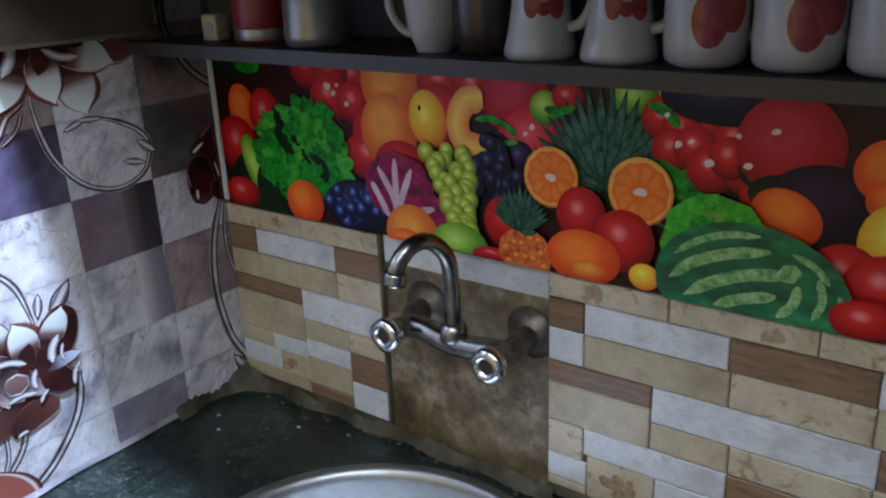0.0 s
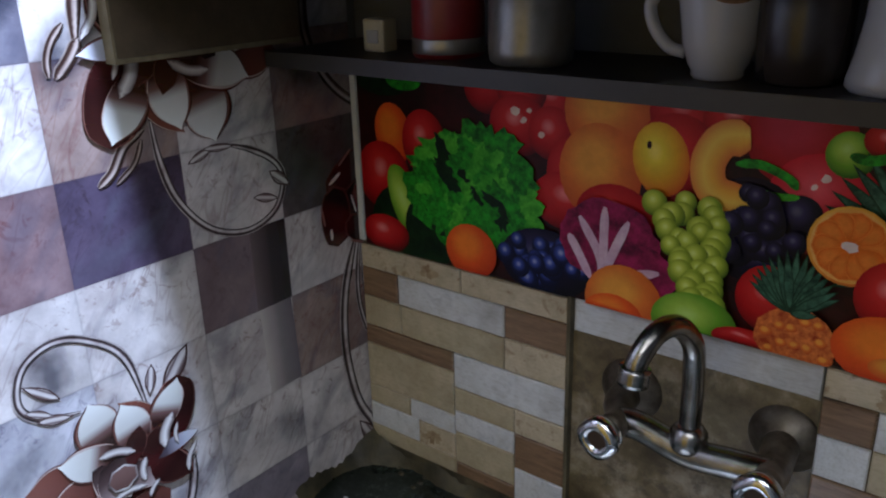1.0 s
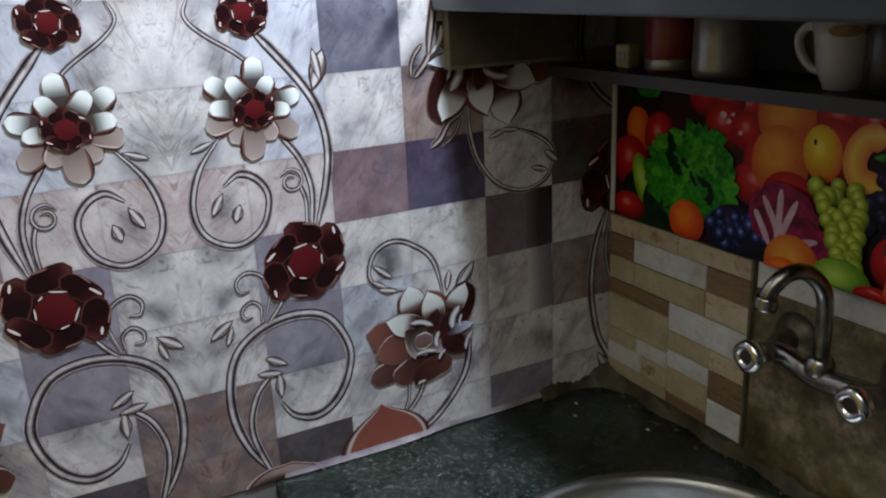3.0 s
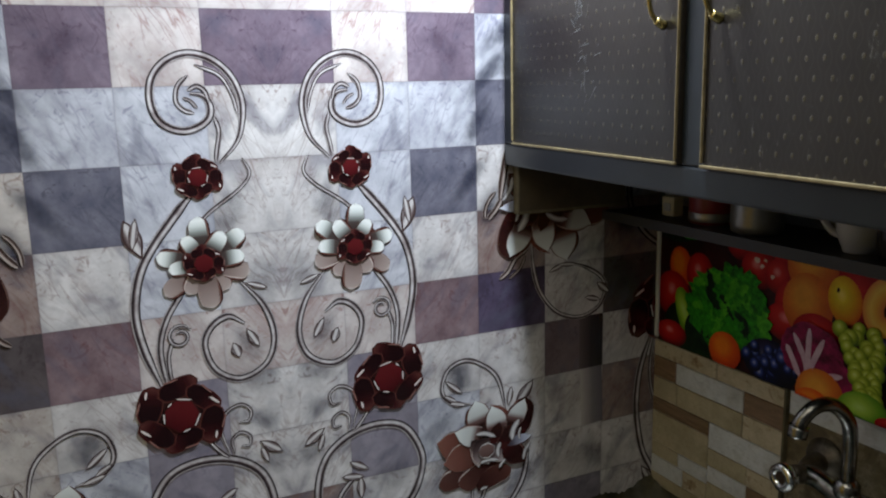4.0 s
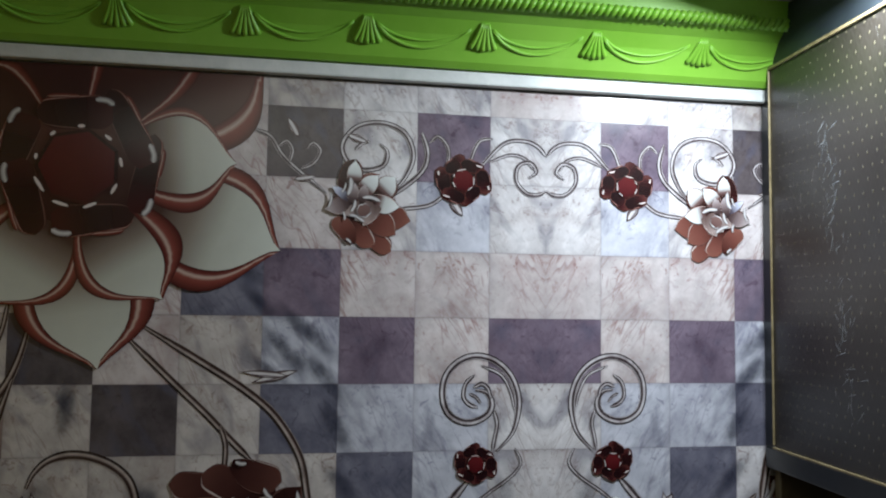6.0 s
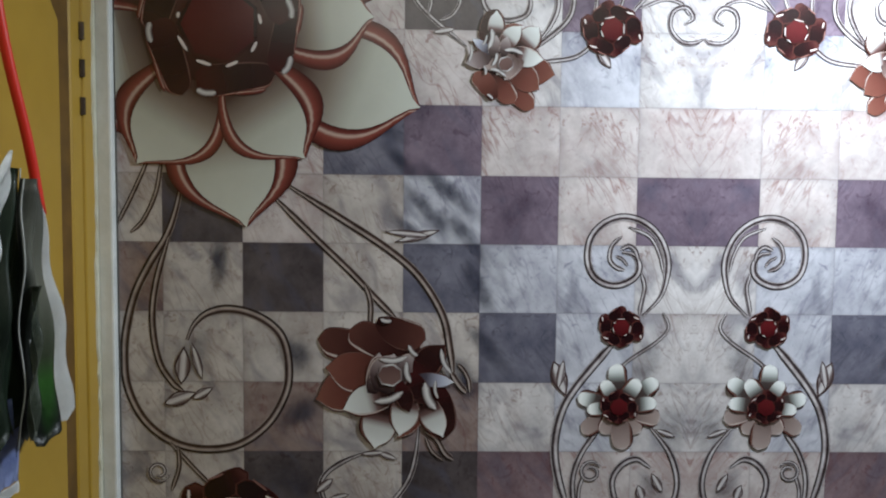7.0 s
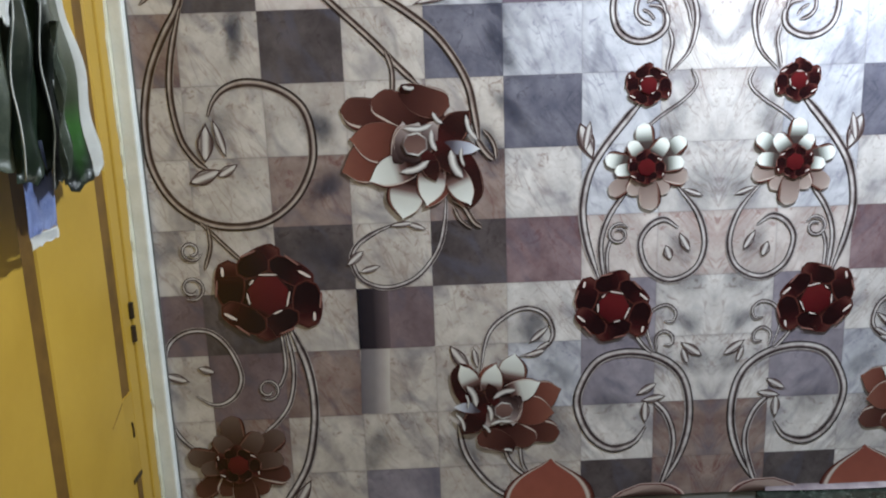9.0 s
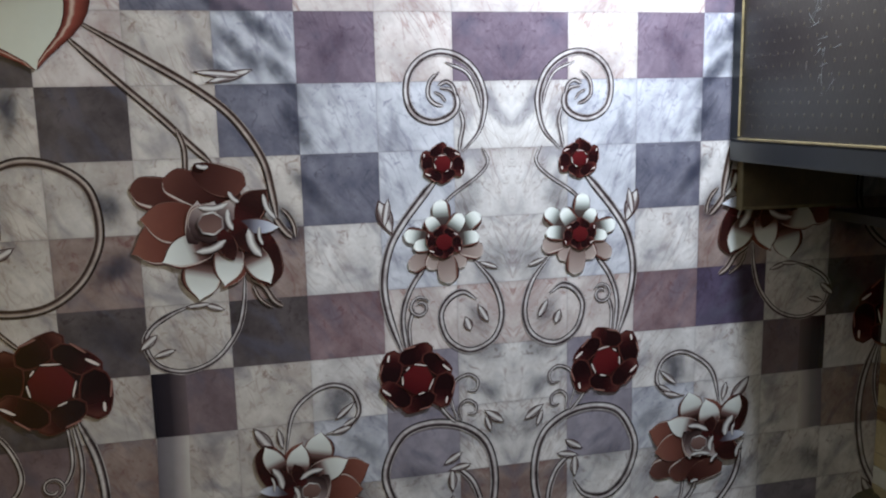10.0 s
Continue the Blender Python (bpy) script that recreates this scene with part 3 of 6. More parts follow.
def tube(pts, radius, n=12, per=6, bm=None):
    """A round pipe along points; radius: a number or one for each point of the smoothed line's ends."""
    bm = bm or bmesh.new()
    line = smooth_line(pts, per)
    rings, side = [], None
    for i, p in enumerate(line):
        t = (line[min(i + 1, len(line) - 1)] - line[max(i - 1, 0)]).normalized()
        if side is None:
            side = t.orthogonal().normalized()
        side = (side - t * side.dot(t)).normalized()
        up = t.cross(side)
        s = i / (len(line) - 1)
        r = radius if isinstance(radius, (int, float)) else radius[0] + (radius[1] - radius[0]) * s
        rings.append([bm.verts.new(p + r * (math.cos(a) * side + math.sin(a) * up)) for a in (2 * math.pi * k / n for k in range(n))])
    for a, b in zip(rings, rings[1:]):
        for k in range(n):
            bm.faces.new((a[k], a[(k + 1) % n], b[(k + 1) % n], b[k]))
    bm.faces.new(list(reversed(rings[0])))
    bm.faces.new(rings[-1])
    return bm


# ---- flat printed shapes ----
AXIS = -0.6515            # the print repeats mirrored about this line
LEFT, RIGHT, TOP, FOOT = -1.446, -0.0008, 2.014, 0.852


def on_wallpaper(side):
    def place(d, z, h):
        if side > 0:      # the second strip of paper hangs a little further on
            k = max(0.0, min(1.0, (d - 0.30) / 0.11))
            d += 0.015 * k * k * (3 - 2 * k) + 0.05 * max(0.0, d - 0.41)
        y = AXIS - d if side < 0 else AXIS + d
        return (0.0012 + h, max(LEFT, min(RIGHT, y)), max(FOOT, min(TOP, z)))
    return place


def on_poster(x, z, h):
    return (max(0.012, min(1.28, x)), -0.0035 - h, max(1.1385, min(1.358, z)))


def sheet_mesh(name, loops, uvs, materials, slots=None):
    """Flat faces given as lists of points, all seen from the room's side."""
    verts, faces = [], []
    for pts in loops:
        faces.append(list(range(len(verts), len(verts) + len(pts))))
        verts += pts
    me = bpy.data.meshes.new(name)
    me.from_pydata(verts, [], faces)
    lay = me.uv_layers.new(name="UVMap")
    flat = [c for loop in uvs for c in loop]
    for i, c in enumerate(flat):
        lay.data[i].uv = c
    for m in materials:
        me.materials.append(m)
    if slots:
        for p, s in zip(me.polygons, slots):
            p.material_index = s
    return me


def turned(place, loops, uvs):
    """Faces turned so that they look into the room."""
    a = [Vector(place(*p)) for p in ((0, 1.25, 0), (0.01, 1.25, 0), (0.01, 1.26, 0), (0.01, 1.25, 0.001))]
    if ((a[1] - a[0]).cross(a[2] - a[1])).dot(a[3] - a[1]) < 0:
        return [list(reversed(q)) for q in loops], [list(reversed(q)) for q in uvs]
    return loops, uvs


def sheet(name, place, h, loops2d, uvs, materials, parent, slots=None):
    loops2d, uvs = turned(place, loops2d, uvs)
    me = sheet_mesh(name, [[place(a, b, h) for a, b in q] for q in loops2d], uvs, materials, slots)
    ob = new(name, me)
    ob.parent = parent
    return ob


def ribbon(name, place, h, pts, width, material, parent, per=6, taper=(0.35, 0.35)):
    line = smooth_line([(a, b, 0) for a, b in pts], per)
    n = len(line)
    edge = []
    for i, p in enumerate(line):
        t = (line[min(i + 1, n - 1)] - line[max(i - 1, 0)]).normalized()
        s = i / (n - 1)
        w = width / 2 * min(1, taper[0] + s * 5, taper[1] + (1 - s) * 5)
        q = Vector((-t.y, t.x, 0)) * w
        edge.append((p + q, p - q, s))
    loops, uvs = [], []
    for (a, b, s), (c, d, r) in zip(edge, edge[1:]):
        loops.append([(a.x, a.y), (b.x, b.y), (d.x, d.y), (c.x, c.y)])
        uvs.append([(0, s), (1, s), (1, r), (0, r)])
    if (Vector((*loops[0][1], 0)) - Vector((*loops[0][0], 0))).cross(Vector((*loops[0][2], 0)) - Vector((*loops[0][1], 0))).z < 0:
        loops, uvs = [list(reversed(q)) for q in loops], [list(reversed(q)) for q in uvs]
    return sheet(name, place, h, loops, uvs, [material], parent)


def petal_outline(length, width, full=1.3, sharp=0.75, n=11, ogee=0.0):
    up, down = [], []
    for i in range(1, n):
        s = i / n
        k = max(0.0, (s - 0.78) / 0.22)
        w = width / 2 * max(0.0, math.sin(math.pi * s ** full)) ** sharp * (1 - ogee * k * k * (3 - 2 * k))
        up.append((s * length, w))
        down.append((s * length, -w))
    return [(0, 0)] + down + [(length, 0)] + list(reversed(up))


def petal(place, h, base, angle, length, width, inner, rim, parent, name="petal", inset=0.14, full=1.3, sharp=0.75, bend=0.0, ogee=0.0):
    """A printed petal with its rim; angle in degrees, 0 towards larger distance from the mirror line, 90 up."""
    pts = petal_outline(length, width, full, sharp, 16 if length > 0.12 else 11, ogee)
    ca, sa = math.cos(radians(angle)), math.sin(radians(angle))

    def put(u, v):
        v += bend * length * (u / length) ** 2
        return (base[0] + u * ca - v * sa, base[1] + u * sa + v * ca)

    cu = length * 0.56
    small = [(cu + (u - cu) * (1 - inset), v * (1 - inset * 1.5)) for u, v in pts]
    loops, uvs, slots = [[put(*p) for p in small]], [[(0.5 + p[1] / width, p[0] / length) for p in small]], [0]
    n = len(pts)
    for i in range(n):
        j = (i + 1) % n
        loops.append([put(*pts[i]), put(*pts[j]), put(*small[j]), put(*small[i])])
        uvs.append([(0, 1), (0, 1), (1, 0), (1, 0)])
        slots.append(1)
    return sheet(name, place, h, loops, uvs, [inner, rim], parent, slots)


LOTUS = [(0.0, 0.16), (0.15, 0.30), (0.3, 0.50), (0.45, 0.80), (0.58, 0.97), (0.68, 1.0), (0.78, 0.90), (0.86, 0.66), (0.92, 0.34), (0.96, 0.13), (1.0, 0.0)]
CUP = [(0.0, 0.30), (0.12, 0.58), (0.28, 0.86), (0.45, 1.0), (0.62, 0.98), (0.75, 0.82), (0.85, 0.54), (0.92, 0.24), (0.96, 0.10), (1.0, 0.0)]


BAR = [(0.0, 0.55), (0.06, 0.85), (0.15, 0.98), (0.4, 1.0), (0.7, 0.96), (0.88, 0.80), (0.96, 0.55), (1.0, 0.0)]
PEARL = [(0.0, 0.30), (0.12, 0.58), (0.28, 0.84), (0.45, 0.97), (0.6, 1.0), (0.74, 0.97), (0.85, 0.86), (0.92, 0.66), (0.97, 0.32), (1.0, 0.0)]


def lotus(place, h, base, tip, width, inner, parent, left, right, fold_l, fold_r, profile=CUP, lean=0.0, name="petal"):
    """A cupped petal drawn out to a fine tip, its two sides rolled over by left and right metres."""
    v = Vector((tip[0] - base[0], tip[1] - base[1]))
    ln = v.length
    v.normalize()
    side = Vector((-v.y, v.x))
    n = 22
    ss = [k / n for k in range(n + 1)]
    half = [width / 2 * float(np.interp(q, [a for a, _ in profile], [b for _, b in profile])) for q in ss]
    half = [half[0]] + [(half[k - 1] + 2 * half[k] + half[k + 1]) / 4 for k in range(1, n)] + [0.0]

    def at(q, w):
        p = Vector(base) + v * (ln * q) + side * (w + lean * width * math.sin(math.pi * q))
        return (p.x, p.y)

    def roll(q, most):
        return most * max(0.0, math.sin(math.pi * min(1.0, max(0.0, (q - 0.12) / 0.88)) ** 1.5)) ** 0.8

    il = [max(0.0, w - roll(q, left)) for q, w in zip(ss, half)]
    ir = [max(0.0, w - roll(q, right)) for q, w in zip(ss, half)]
    loops, uvs, slots = [], [], []
    for k in range(n):
        a, b = ss[k], ss[k + 1]
        for lo, hi, slot, us in ((None, None, 0, None), (half, il, 1, 1), (half, ir, 2, -1)):
            if slot == 0:
                q = [at(a, -ir[k]), at(b, -ir[k + 1]), at(b, il[k + 1]), at(a, il[k])]
                loops.append(q)
                uvs.append([(0, a), (0, b), (1, b), (1, a)])
            elif lo[k] - hi[k] > 1e-5 or lo[k + 1] - hi[k + 1] > 1e-5:
                q = [at(a, us * hi[k]), at(b, us * hi[k + 1]), at(b, us * lo[k + 1]), at(a, us * lo[k])]
                w = [(1, a), (1, b), (0, b), (0, a)]
                if us < 0:
                    q.reverse()
                    w.reverse()
                loops.append(q)
                uvs.append(w)
            else:
                continue
            slots.append(slot)
    return sheet(name, place, h, loops, uvs, [inner, fold_l, fold_r], parent, slots)


def disc(name, place, h, c, rx, rz, material, parent, n=24, wob=0.0, seed=0, angle=0.0):
    rnd = random.Random(seed)
    ca, sa = math.cos(radians(angle)), math.sin(radians(angle))
    pts, uv = [], []
    for i in range(n):
        a = 2 * math.pi * i / n
        k = 1 + wob * rnd.uniform(-1, 1)
        u, v = rx * k * math.cos(a), rz * k * math.sin(a)
        pts.append((c[0] + u * ca - v * sa, c[1] + u * sa + v * ca))
        uv.append((0.5 + 0.5 * math.cos(a), 0.5 + 0.5 * math.sin(a)))
    return sheet(name, place, h, [pts], [uv], [material], parent)


# ---- the room ----
wall_west = part("wall_west", box(-0.15, -1.64, 0, 0, 0.15, 2.2), WALL)
tagged(wall_west, "plastered kitchen wall under a printed wallpaper", "wall", kind="structure")
wall_north = part("wall_north", box(0, 0.012, 0, 2.5, 0.15, 2.2), WALL)
tagged(wall_north, "plastered kitchen wall behind the sink", "wall", kind="structure")
wall_south = part("wall_south", box(0, -1.64, 0, 2.5, -1.517, 2.2), WALL)
tagged(wall_south, "plastered wall round the yellow door", "wall", kind="structure")
# unseen wall, added so that light bounces in a closed room
wall_east = part("wall_east", box(2.5, -1.64, 0, 2.65, 0.15, 2.2), WALL)
tagged(wall_east, "unseen plain wall added to close the room", "wall", kind="structure")
floor = part("floor", box(-0.15, -1.64, -0.1, 2.65, 0.15, 0), FLOOR)
tagged(floor, "plain tiled kitchen floor", "floor", kind="structure")
ceiling = part("ceiling", box(-0.15, -1.64, 2.2, 2.65, 0.15, 2.3), CEIL)
tagged(ceiling, "white painted kitchen ceiling", "ceiling", kind="structure")
slab = part("ceiling", box(0, -1.517, 2.15, 2.5, 0.012, 2.2), CEIL)
tagged(slab, "white painted kitchen ceiling board", "ceiling", kind="structure")

# ---- wallpaper: the printed tiles ----
wallpaper = thing("wallpaper", "glossy printed wallpaper with flowers, silver scrolls and marble squares", "wallpaper", kind="structure")
COLS = [-0.0855, 0.0855, 0.194, 0.301, 0.407, 0.5165, 0.6265, 0.735, 0.8130]
ROWZ = [2.015, 1.974, 1.873, 1.772, 1.677, 1.583, 1.488, 1.390, 1.292, 1.198, 1.107, 1.005, 0.915, 0.851]
# one row a line, from the top; the first letter is the square on the mirror line
CELLS = ["KLLSKKSK", "LPLDKKSK", "LULKKKSK", "KKKPBKSK", "PKPUSKDS", "LUUBSDSR", "LUBSSSSS", "LULRSRSS", "KKQVSDSS", "LGLSMSDM", "LGUSSRMS", "RLSSSSRS", "RDSSGSSS"]
for row, letters in enumerate(CELLS):
    z1, z0 = ROWZ[row], ROWZ[row + 1]
    for col, letter in enumerate(letters):
        for side in ((-1,) if col == 0 else (-1, 1)):
            d0, d1 = COLS[col], COLS[col + 1]
            if side > 0 and d0 > 0.65:
                continue
            place = on_wallpaper(side)
            kind = letter
            if side > 0 and row >= 4 and letter == "S":
                kind = "L"
            if side < 0 and letter == "V":
                kind = "D"
            spans = [(-d1, 0.0), (0.0, d1)] if col == 0 else [(d0, d1)]
            ob = sheet("printed_square", place, 0, [[(a, z0), (b, z0), (b, z1), (a, z1)] for a, b in spans], [[((a - d0) / (d1 - d0), 0), ((b - d0) / (d1 - d0), 0), ((b - d0) / (d1 - d0), 1), ((a - d0) / (d1 - d0), 1)] for a, b in spans], [TILES[kind]], wallpaper)
            me = ob.data
            marble = me.uv_layers.new(name="Print")
            for loop in me.loops:
                co = me.vertices[loop.vertex_index].co
                marble.data[loop.index].uv = (abs(co.y - AXIS) + 1.7 * col + 0.9 * row, co.z + 2.3 * col)

# ---- wallpaper: scrolls; distance from the mirror line and height, in metres ----
SCROLLS = [
    (0.011, 1, [(0.700, 1.72), (0.712, 1.645), (0.728, 1.594), (0.752, 1.554), (0.772, 1.514), (0.784, 1.470), (0.789, 1.425), (0.784, 1.379), (0.762, 1.335), (0.726, 1.306), (0.683, 1.295), (0.635, 1.301), (0.594, 1.330), (0.569, 1.373), (0.564, 1.411), (0.572, 1.450), (0.592, 1.473), (0.621, 1.487), (0.651, 1.491), (0.677, 1.484), (0.694, 1.468), (0.703, 1.448)]),
    (0.009, 1, [(0.726, 1.59), (0.744, 1.528), (0.750, 1.474), (0.742, 1.420), (0.724, 1.389), (0.709, 1.376)]),
    (0.006, 1, [(0.750, 1.70), (0.776, 1.644), (0.796, 1.606)]),
    (0.006, 1, [(0.734, 1.70), (0.742, 1.652), (0.760, 1.613), (0.778, 1.595)]),
    (0.009, 1, [(0.590, 1.652), (0.526, 1.589), (0.478, 1.543), (0.443, 1.506), (0.415, 1.478)]),
    (0.010, 1, [(0.57, 1.665), (0.492, 1.617), (0.427, 1.575), (0.385, 1.538), (0.352, 1.485), (0.341, 1.436), (0.336, 1.397)]),
    (0.007, 1, [(0.459, 1.527), (0.451, 1.500), (0.452, 1.465)]),
    (0.007, 0, [(0.383, 1.336), (0.387, 1.288), (0.399, 1.248), (0.429, 1.212), (0.470, 1.198), (0.506, 1.210), (0.520, 1.239), (0.512, 1.261), (0.486, 1.279), (0.453, 1.292)]),
    (0.006, 1, [(0.728, 1.305), (0.700, 1.273), (0.672, 1.243)]),
    (0.006, 1, [(0.717, 1.30), (0.716, 1.268), (0.727, 1.235)]),
    (0.012, 0, [(0.616, 1.15), (0.593, 1.085), (0.587, 1.014), (0.599, 0.941), (0.621, 0.895), (0.649, 0.858)]),
    (0.007, 0, [(0.622, 1.15), (0.613, 1.085), (0.621, 1.033), (0.641, 1.002), (0.667, 0.980)]),
    (0.006, 0, [(0.628, 1.15), (0.624, 1.09), (0.632, 1.062), (0.643, 1.05)]),
    (0.007, 0, [(0.740, 0.950), (0.764, 0.958), (0.790, 0.985), (0.804, 1.026), (0.804, 1.074), (0.792, 1.122), (0.764, 1.144), (0.730, 1.143), (0.705, 1.119), (0.690, 1.079), (0.696, 1.051), (0.716, 1.033), (0.738, 1.032), (0.758, 1.046)]),
    (0.011, 0, [(0.168, 1.195), (0.186, 1.250), (0.193, 1.299), (0.185, 1.346), (0.167, 1.381), (0.134, 1.423), (0.108, 1.452)]),
    (0.008, 0, [(0.162, 1.195), (0.167, 1.249), (0.155, 1.290), (0.127, 1.330)]),
    (0.006, 0, [(0.156, 1.195), (0.158, 1.235), (0.150, 1.262)]),
    (0.009, 0, [(0.060, 1.330), (0.029, 1.290), (0.017, 1.245), (0.030, 1.208), (0.066, 1.192), (0.099, 1.210), (0.111, 1.247), (0.099, 1.272), (0.077, 1.282), (0.056, 1.269)]),
    (0.009, 0, [(0.074, 1.485), (0.050, 1.511), (0.041, 1.540), (0.041, 1.567), (0.051, 1.593), (0.068, 1.611), (0.089, 1.621), (0.111, 1.622), (0.133, 1.612), (0.148, 1.593), (0.152, 1.568), (0.146, 1.545), (0.131, 1.532), (0.112, 1.528), (0.093, 1.534), (0.082, 1.545), (0.081, 1.560), (0.089, 1.571), (0.104, 1.574)]),
    (0.006, 0, [(0.105, 1.596), (0.118, 1.583), (0.121, 1.565), (0.113, 1.554), (0.100, 1.549)]),
    (0.004, 0, [(0.113, 1.569), (0.103, 1.564), (0.096, 1.555)]),
    (0.006, 0, [(0.107, 1.578), (0.095, 1.583), (0.085, 1.576), (0.081, 1.562)]),
    (0.005, 0, [(0.096, 1.609), (0.066, 1.596), (0.051, 1.570), (0.046, 1.546)]),
    (0.006, 0, [(0.076, 1.545), (0.071, 1.526), (0.075, 1.504), (0.078, 1.487)]),
    (0.005, 0, [(0.284, 1.915), (0.276, 1.924), (0.263, 1.929)]),
    (0.005, 0, [(0.114, 1.40), (0.091, 1.423), (0.053, 1.449), (0.037, 1.469), (0.045, 1.490)]),
    (0.012, 0, [(0.086, 0.853), (0.052, 0.903), (0.034, 0.958), (0.034, 1.012), (0.050, 1.053), (0.086, 1.078), (0.132, 1.085), (0.172, 1.071), (0.197, 1.027), (0.196, 0.991), (0.178, 0.954), (0.148, 0.934), (0.115, 0.942), (0.097, 0.967)]),
    (0.009, 0, [(0.078, 0.853), (0.055, 0.931), (0.065, 0.982), (0.092, 1.013)]),
    (0.010, 0, [(0.377, 0.985), (0.365, 0.933), (0.332, 0.884), (0.290, 0.854)]),
    (0.007, 0, [(0.343, 1.060), (0.331, 1.120), (0.304, 1.149), (0.272, 1.160), (0.244, 1.147), (0.235, 1.116), (0.252, 1.095), (0.285, 1.086)]),
    (0.008, 0, [(0.313, 0.955), (0.300, 0.92), (0.278, 0.895)]),
    (0.006, 0, [(0.285, 0.955), (0.283, 0.92), (0.275, 0.90)]),
    (0.007, 0, [(0.235, 1.850), (0.211, 1.879), (0.200, 1.911), (0.213, 1.943), (0.245, 1.956), (0.281, 1.949), (0.301, 1.924), (0.295, 1.900), (0.272, 1.887), (0.244, 1.894), (0.238, 1.914), (0.249, 1.926)]),
    (0.007, 0, [(0.239, 1.844), (0.191, 1.883), (0.179, 1.912), (0.187, 1.945)]),
    (0.006, 0, [(0.224, 1.832), (0.177, 1.839), (0.150, 1.858)]),
    (0.006, 0, [(0.106, 1.892), (0.066, 1.934), (0.033, 1.940), (0.012, 1.932), (0.0, 1.918)]),
    (0.005, 0, [(0.090, 1.905), (0.056, 1.918), (0.032, 1.913), (0.020, 1.897)]),
    (0.006, 0, [(0.0, 1.866), (0.012, 1.860), (0.031, 1.862), (0.046, 1.880), (0.043, 1.902), (0.025, 1.908), (0.015, 1.894), (0.028, 1.884)]),
    (0.006, 0, [(0.323, 1.851), (0.363, 1.882), (0.387, 1.905), (0.403, 1.929), (0.43, 1.94)]),
    (0.005, 0, [(0.118, 1.900), (0.103, 1.935), (0.082, 1.941)]),
    (0.005, 0, [(0.151, 1.885), (0.148, 1.921), (0.163, 1.940), (0.176, 1.93)]),
    (0.005, 0, [(0.36, 1.885), (0.343, 1.893), (0.333, 1.911), (0.343, 1.922), (0.352, 1.913)]),
    (0.005, 0, [(0.376, 1.893), (0.372, 1.911), (0.38, 1.923), (0.391, 1.916)]),
    (0.005, 0, [(0.088, 1.085), (0.099, 1.125), (0.090, 1.148), (0.070, 1.156), (0.056, 1.145), (0.060, 1.130), (0.073, 1.131)]),
    (0.005, 0, [(0.082, 1.085), (0.085, 1.106), (0.073, 1.116), (0.060, 1.108), (0.061, 1.095), (0.073, 1.095)]),
    (0.006, 1, [(0.330, 1.417), (0.320, 1.405), (0.314, 1.391), (0.313, 1.376)]),
    (0.009, 1, [(0.339, 1.404), (0.330, 1.389), (0.318, 1.375)]),
    (0.008, 1, [(0.377, 1.322), (0.359, 1.310), (0.347, 1.290), (0.335, 1.280)]),
    (0.005, 1, [(0.374, 1.313), (0.365, 1.293), (0.349, 1.279)]),
    (0.006, 0, [(0.122, 1.125), (0.106, 1.10), (0.090, 1.082)]),
]


def curl(c, r, turns=1.4, start=0.0, sense=1):
    return [(c[0] + r * (1 - 0.62 * k / 10) * math.cos(start + sense * 2 * math.pi * turns * k / 10), c[1] + r * (1 - 0.62 * k / 10) * math.sin(start + sense * 2 * math.pi * turns * k / 10)) for k in range(11)]


for c, r, s0, sense in [((0.744, 1.263), 0.016, 3.4, 1), ((0.748, 1.209), 0.018, 5.2, -1), ((0.653, 1.052), 0.017, 5.4, -1), ((0.141, 1.263), 0.016, 2.6, -1)]:
    SCROLLS.append((0.005, 0, curl(c, r, 1.3, s0, sense)))

# leaves: base, direction in degrees, length, width
LEAVES = [((0.528, 1.232), 140, 0.030, 0.013), ((0.512, 1.222), 165, 0.030, 0.010), ((0.178, 1.370), 70, 0.05, 0.022), ((0.190, 1.380), 100, 0.04, 0.012), ((0.048, 1.098), 215, 0.036, 0.014), ((0.046, 1.090), 250, 0.026, 0.010), ((0.356, 1.064), 55, 0.048, 0.018), ((0.346, 1.070), 80, 0.03, 0.010), ((0.112, 1.018), 150, 0.032, 0.012), ((0.105, 1.008), 170, 0.034, 0.012), ((0.098, 0.972), 90, 0.034, 0.014), ((0.800, 1.288), 330, 0.03, 0.014), ((0.600, 0.905), 300, 0.05, 0.018), ((0.690, 1.375), 340, 0.045, 0.02), ((0.668, 1.382), 330, 0.03, 0.014), ((0.707, 1.440), 275, 0.05, 0.022), ((0.697, 1.445), 255, 0.05, 0.012), ((0.074, 1.245), 250, 0.022, 0.014), ((0.055, 1.262), 240, 0.03, 0.012), ((0.444, 1.292), 200, 0.03, 0.009), ((0.465, 1.288), 175, 0.032, 0.008), ((0.278, 1.086), 165, 0.03, 0.010), ((0.262, 1.094), 150, 0.025, 0.008), ((0.240, 1.132), 320, 0.036, 0.010), ((0.148, 1.856), 235, 0.035, 0.014), ((0.42, 1.585), 165, 0.06, 0.012), ((0.435, 1.6), 185, 0.06, 0.010), ((0.380, 1.958), 240, 0.03, 0.012), ((0.337, 1.875), 350, 0.03, 0.010), ((0.765, 1.068), 20, 0.034, 0.014), ((0.752, 1.09), 200, 0.024, 0.012), ((0.265, 1.926), 20, 0.03, 0.01), ((0.046, 1.352), 330, 0.03, 0.01), ((0.053, 1.325), 200, 0.03, 0.008)]


# ---- wallpaper: flowers ----
def petal_to(place, h, base, tip, width, inner, rim, parent, **k):
    v = Vector((tip[0] - base[0], tip[1] - base[1]))
    return petal(place, h, base, math.degrees(math.atan2(v.y, v.x)), v.length, width, inner, rim, parent, **k)


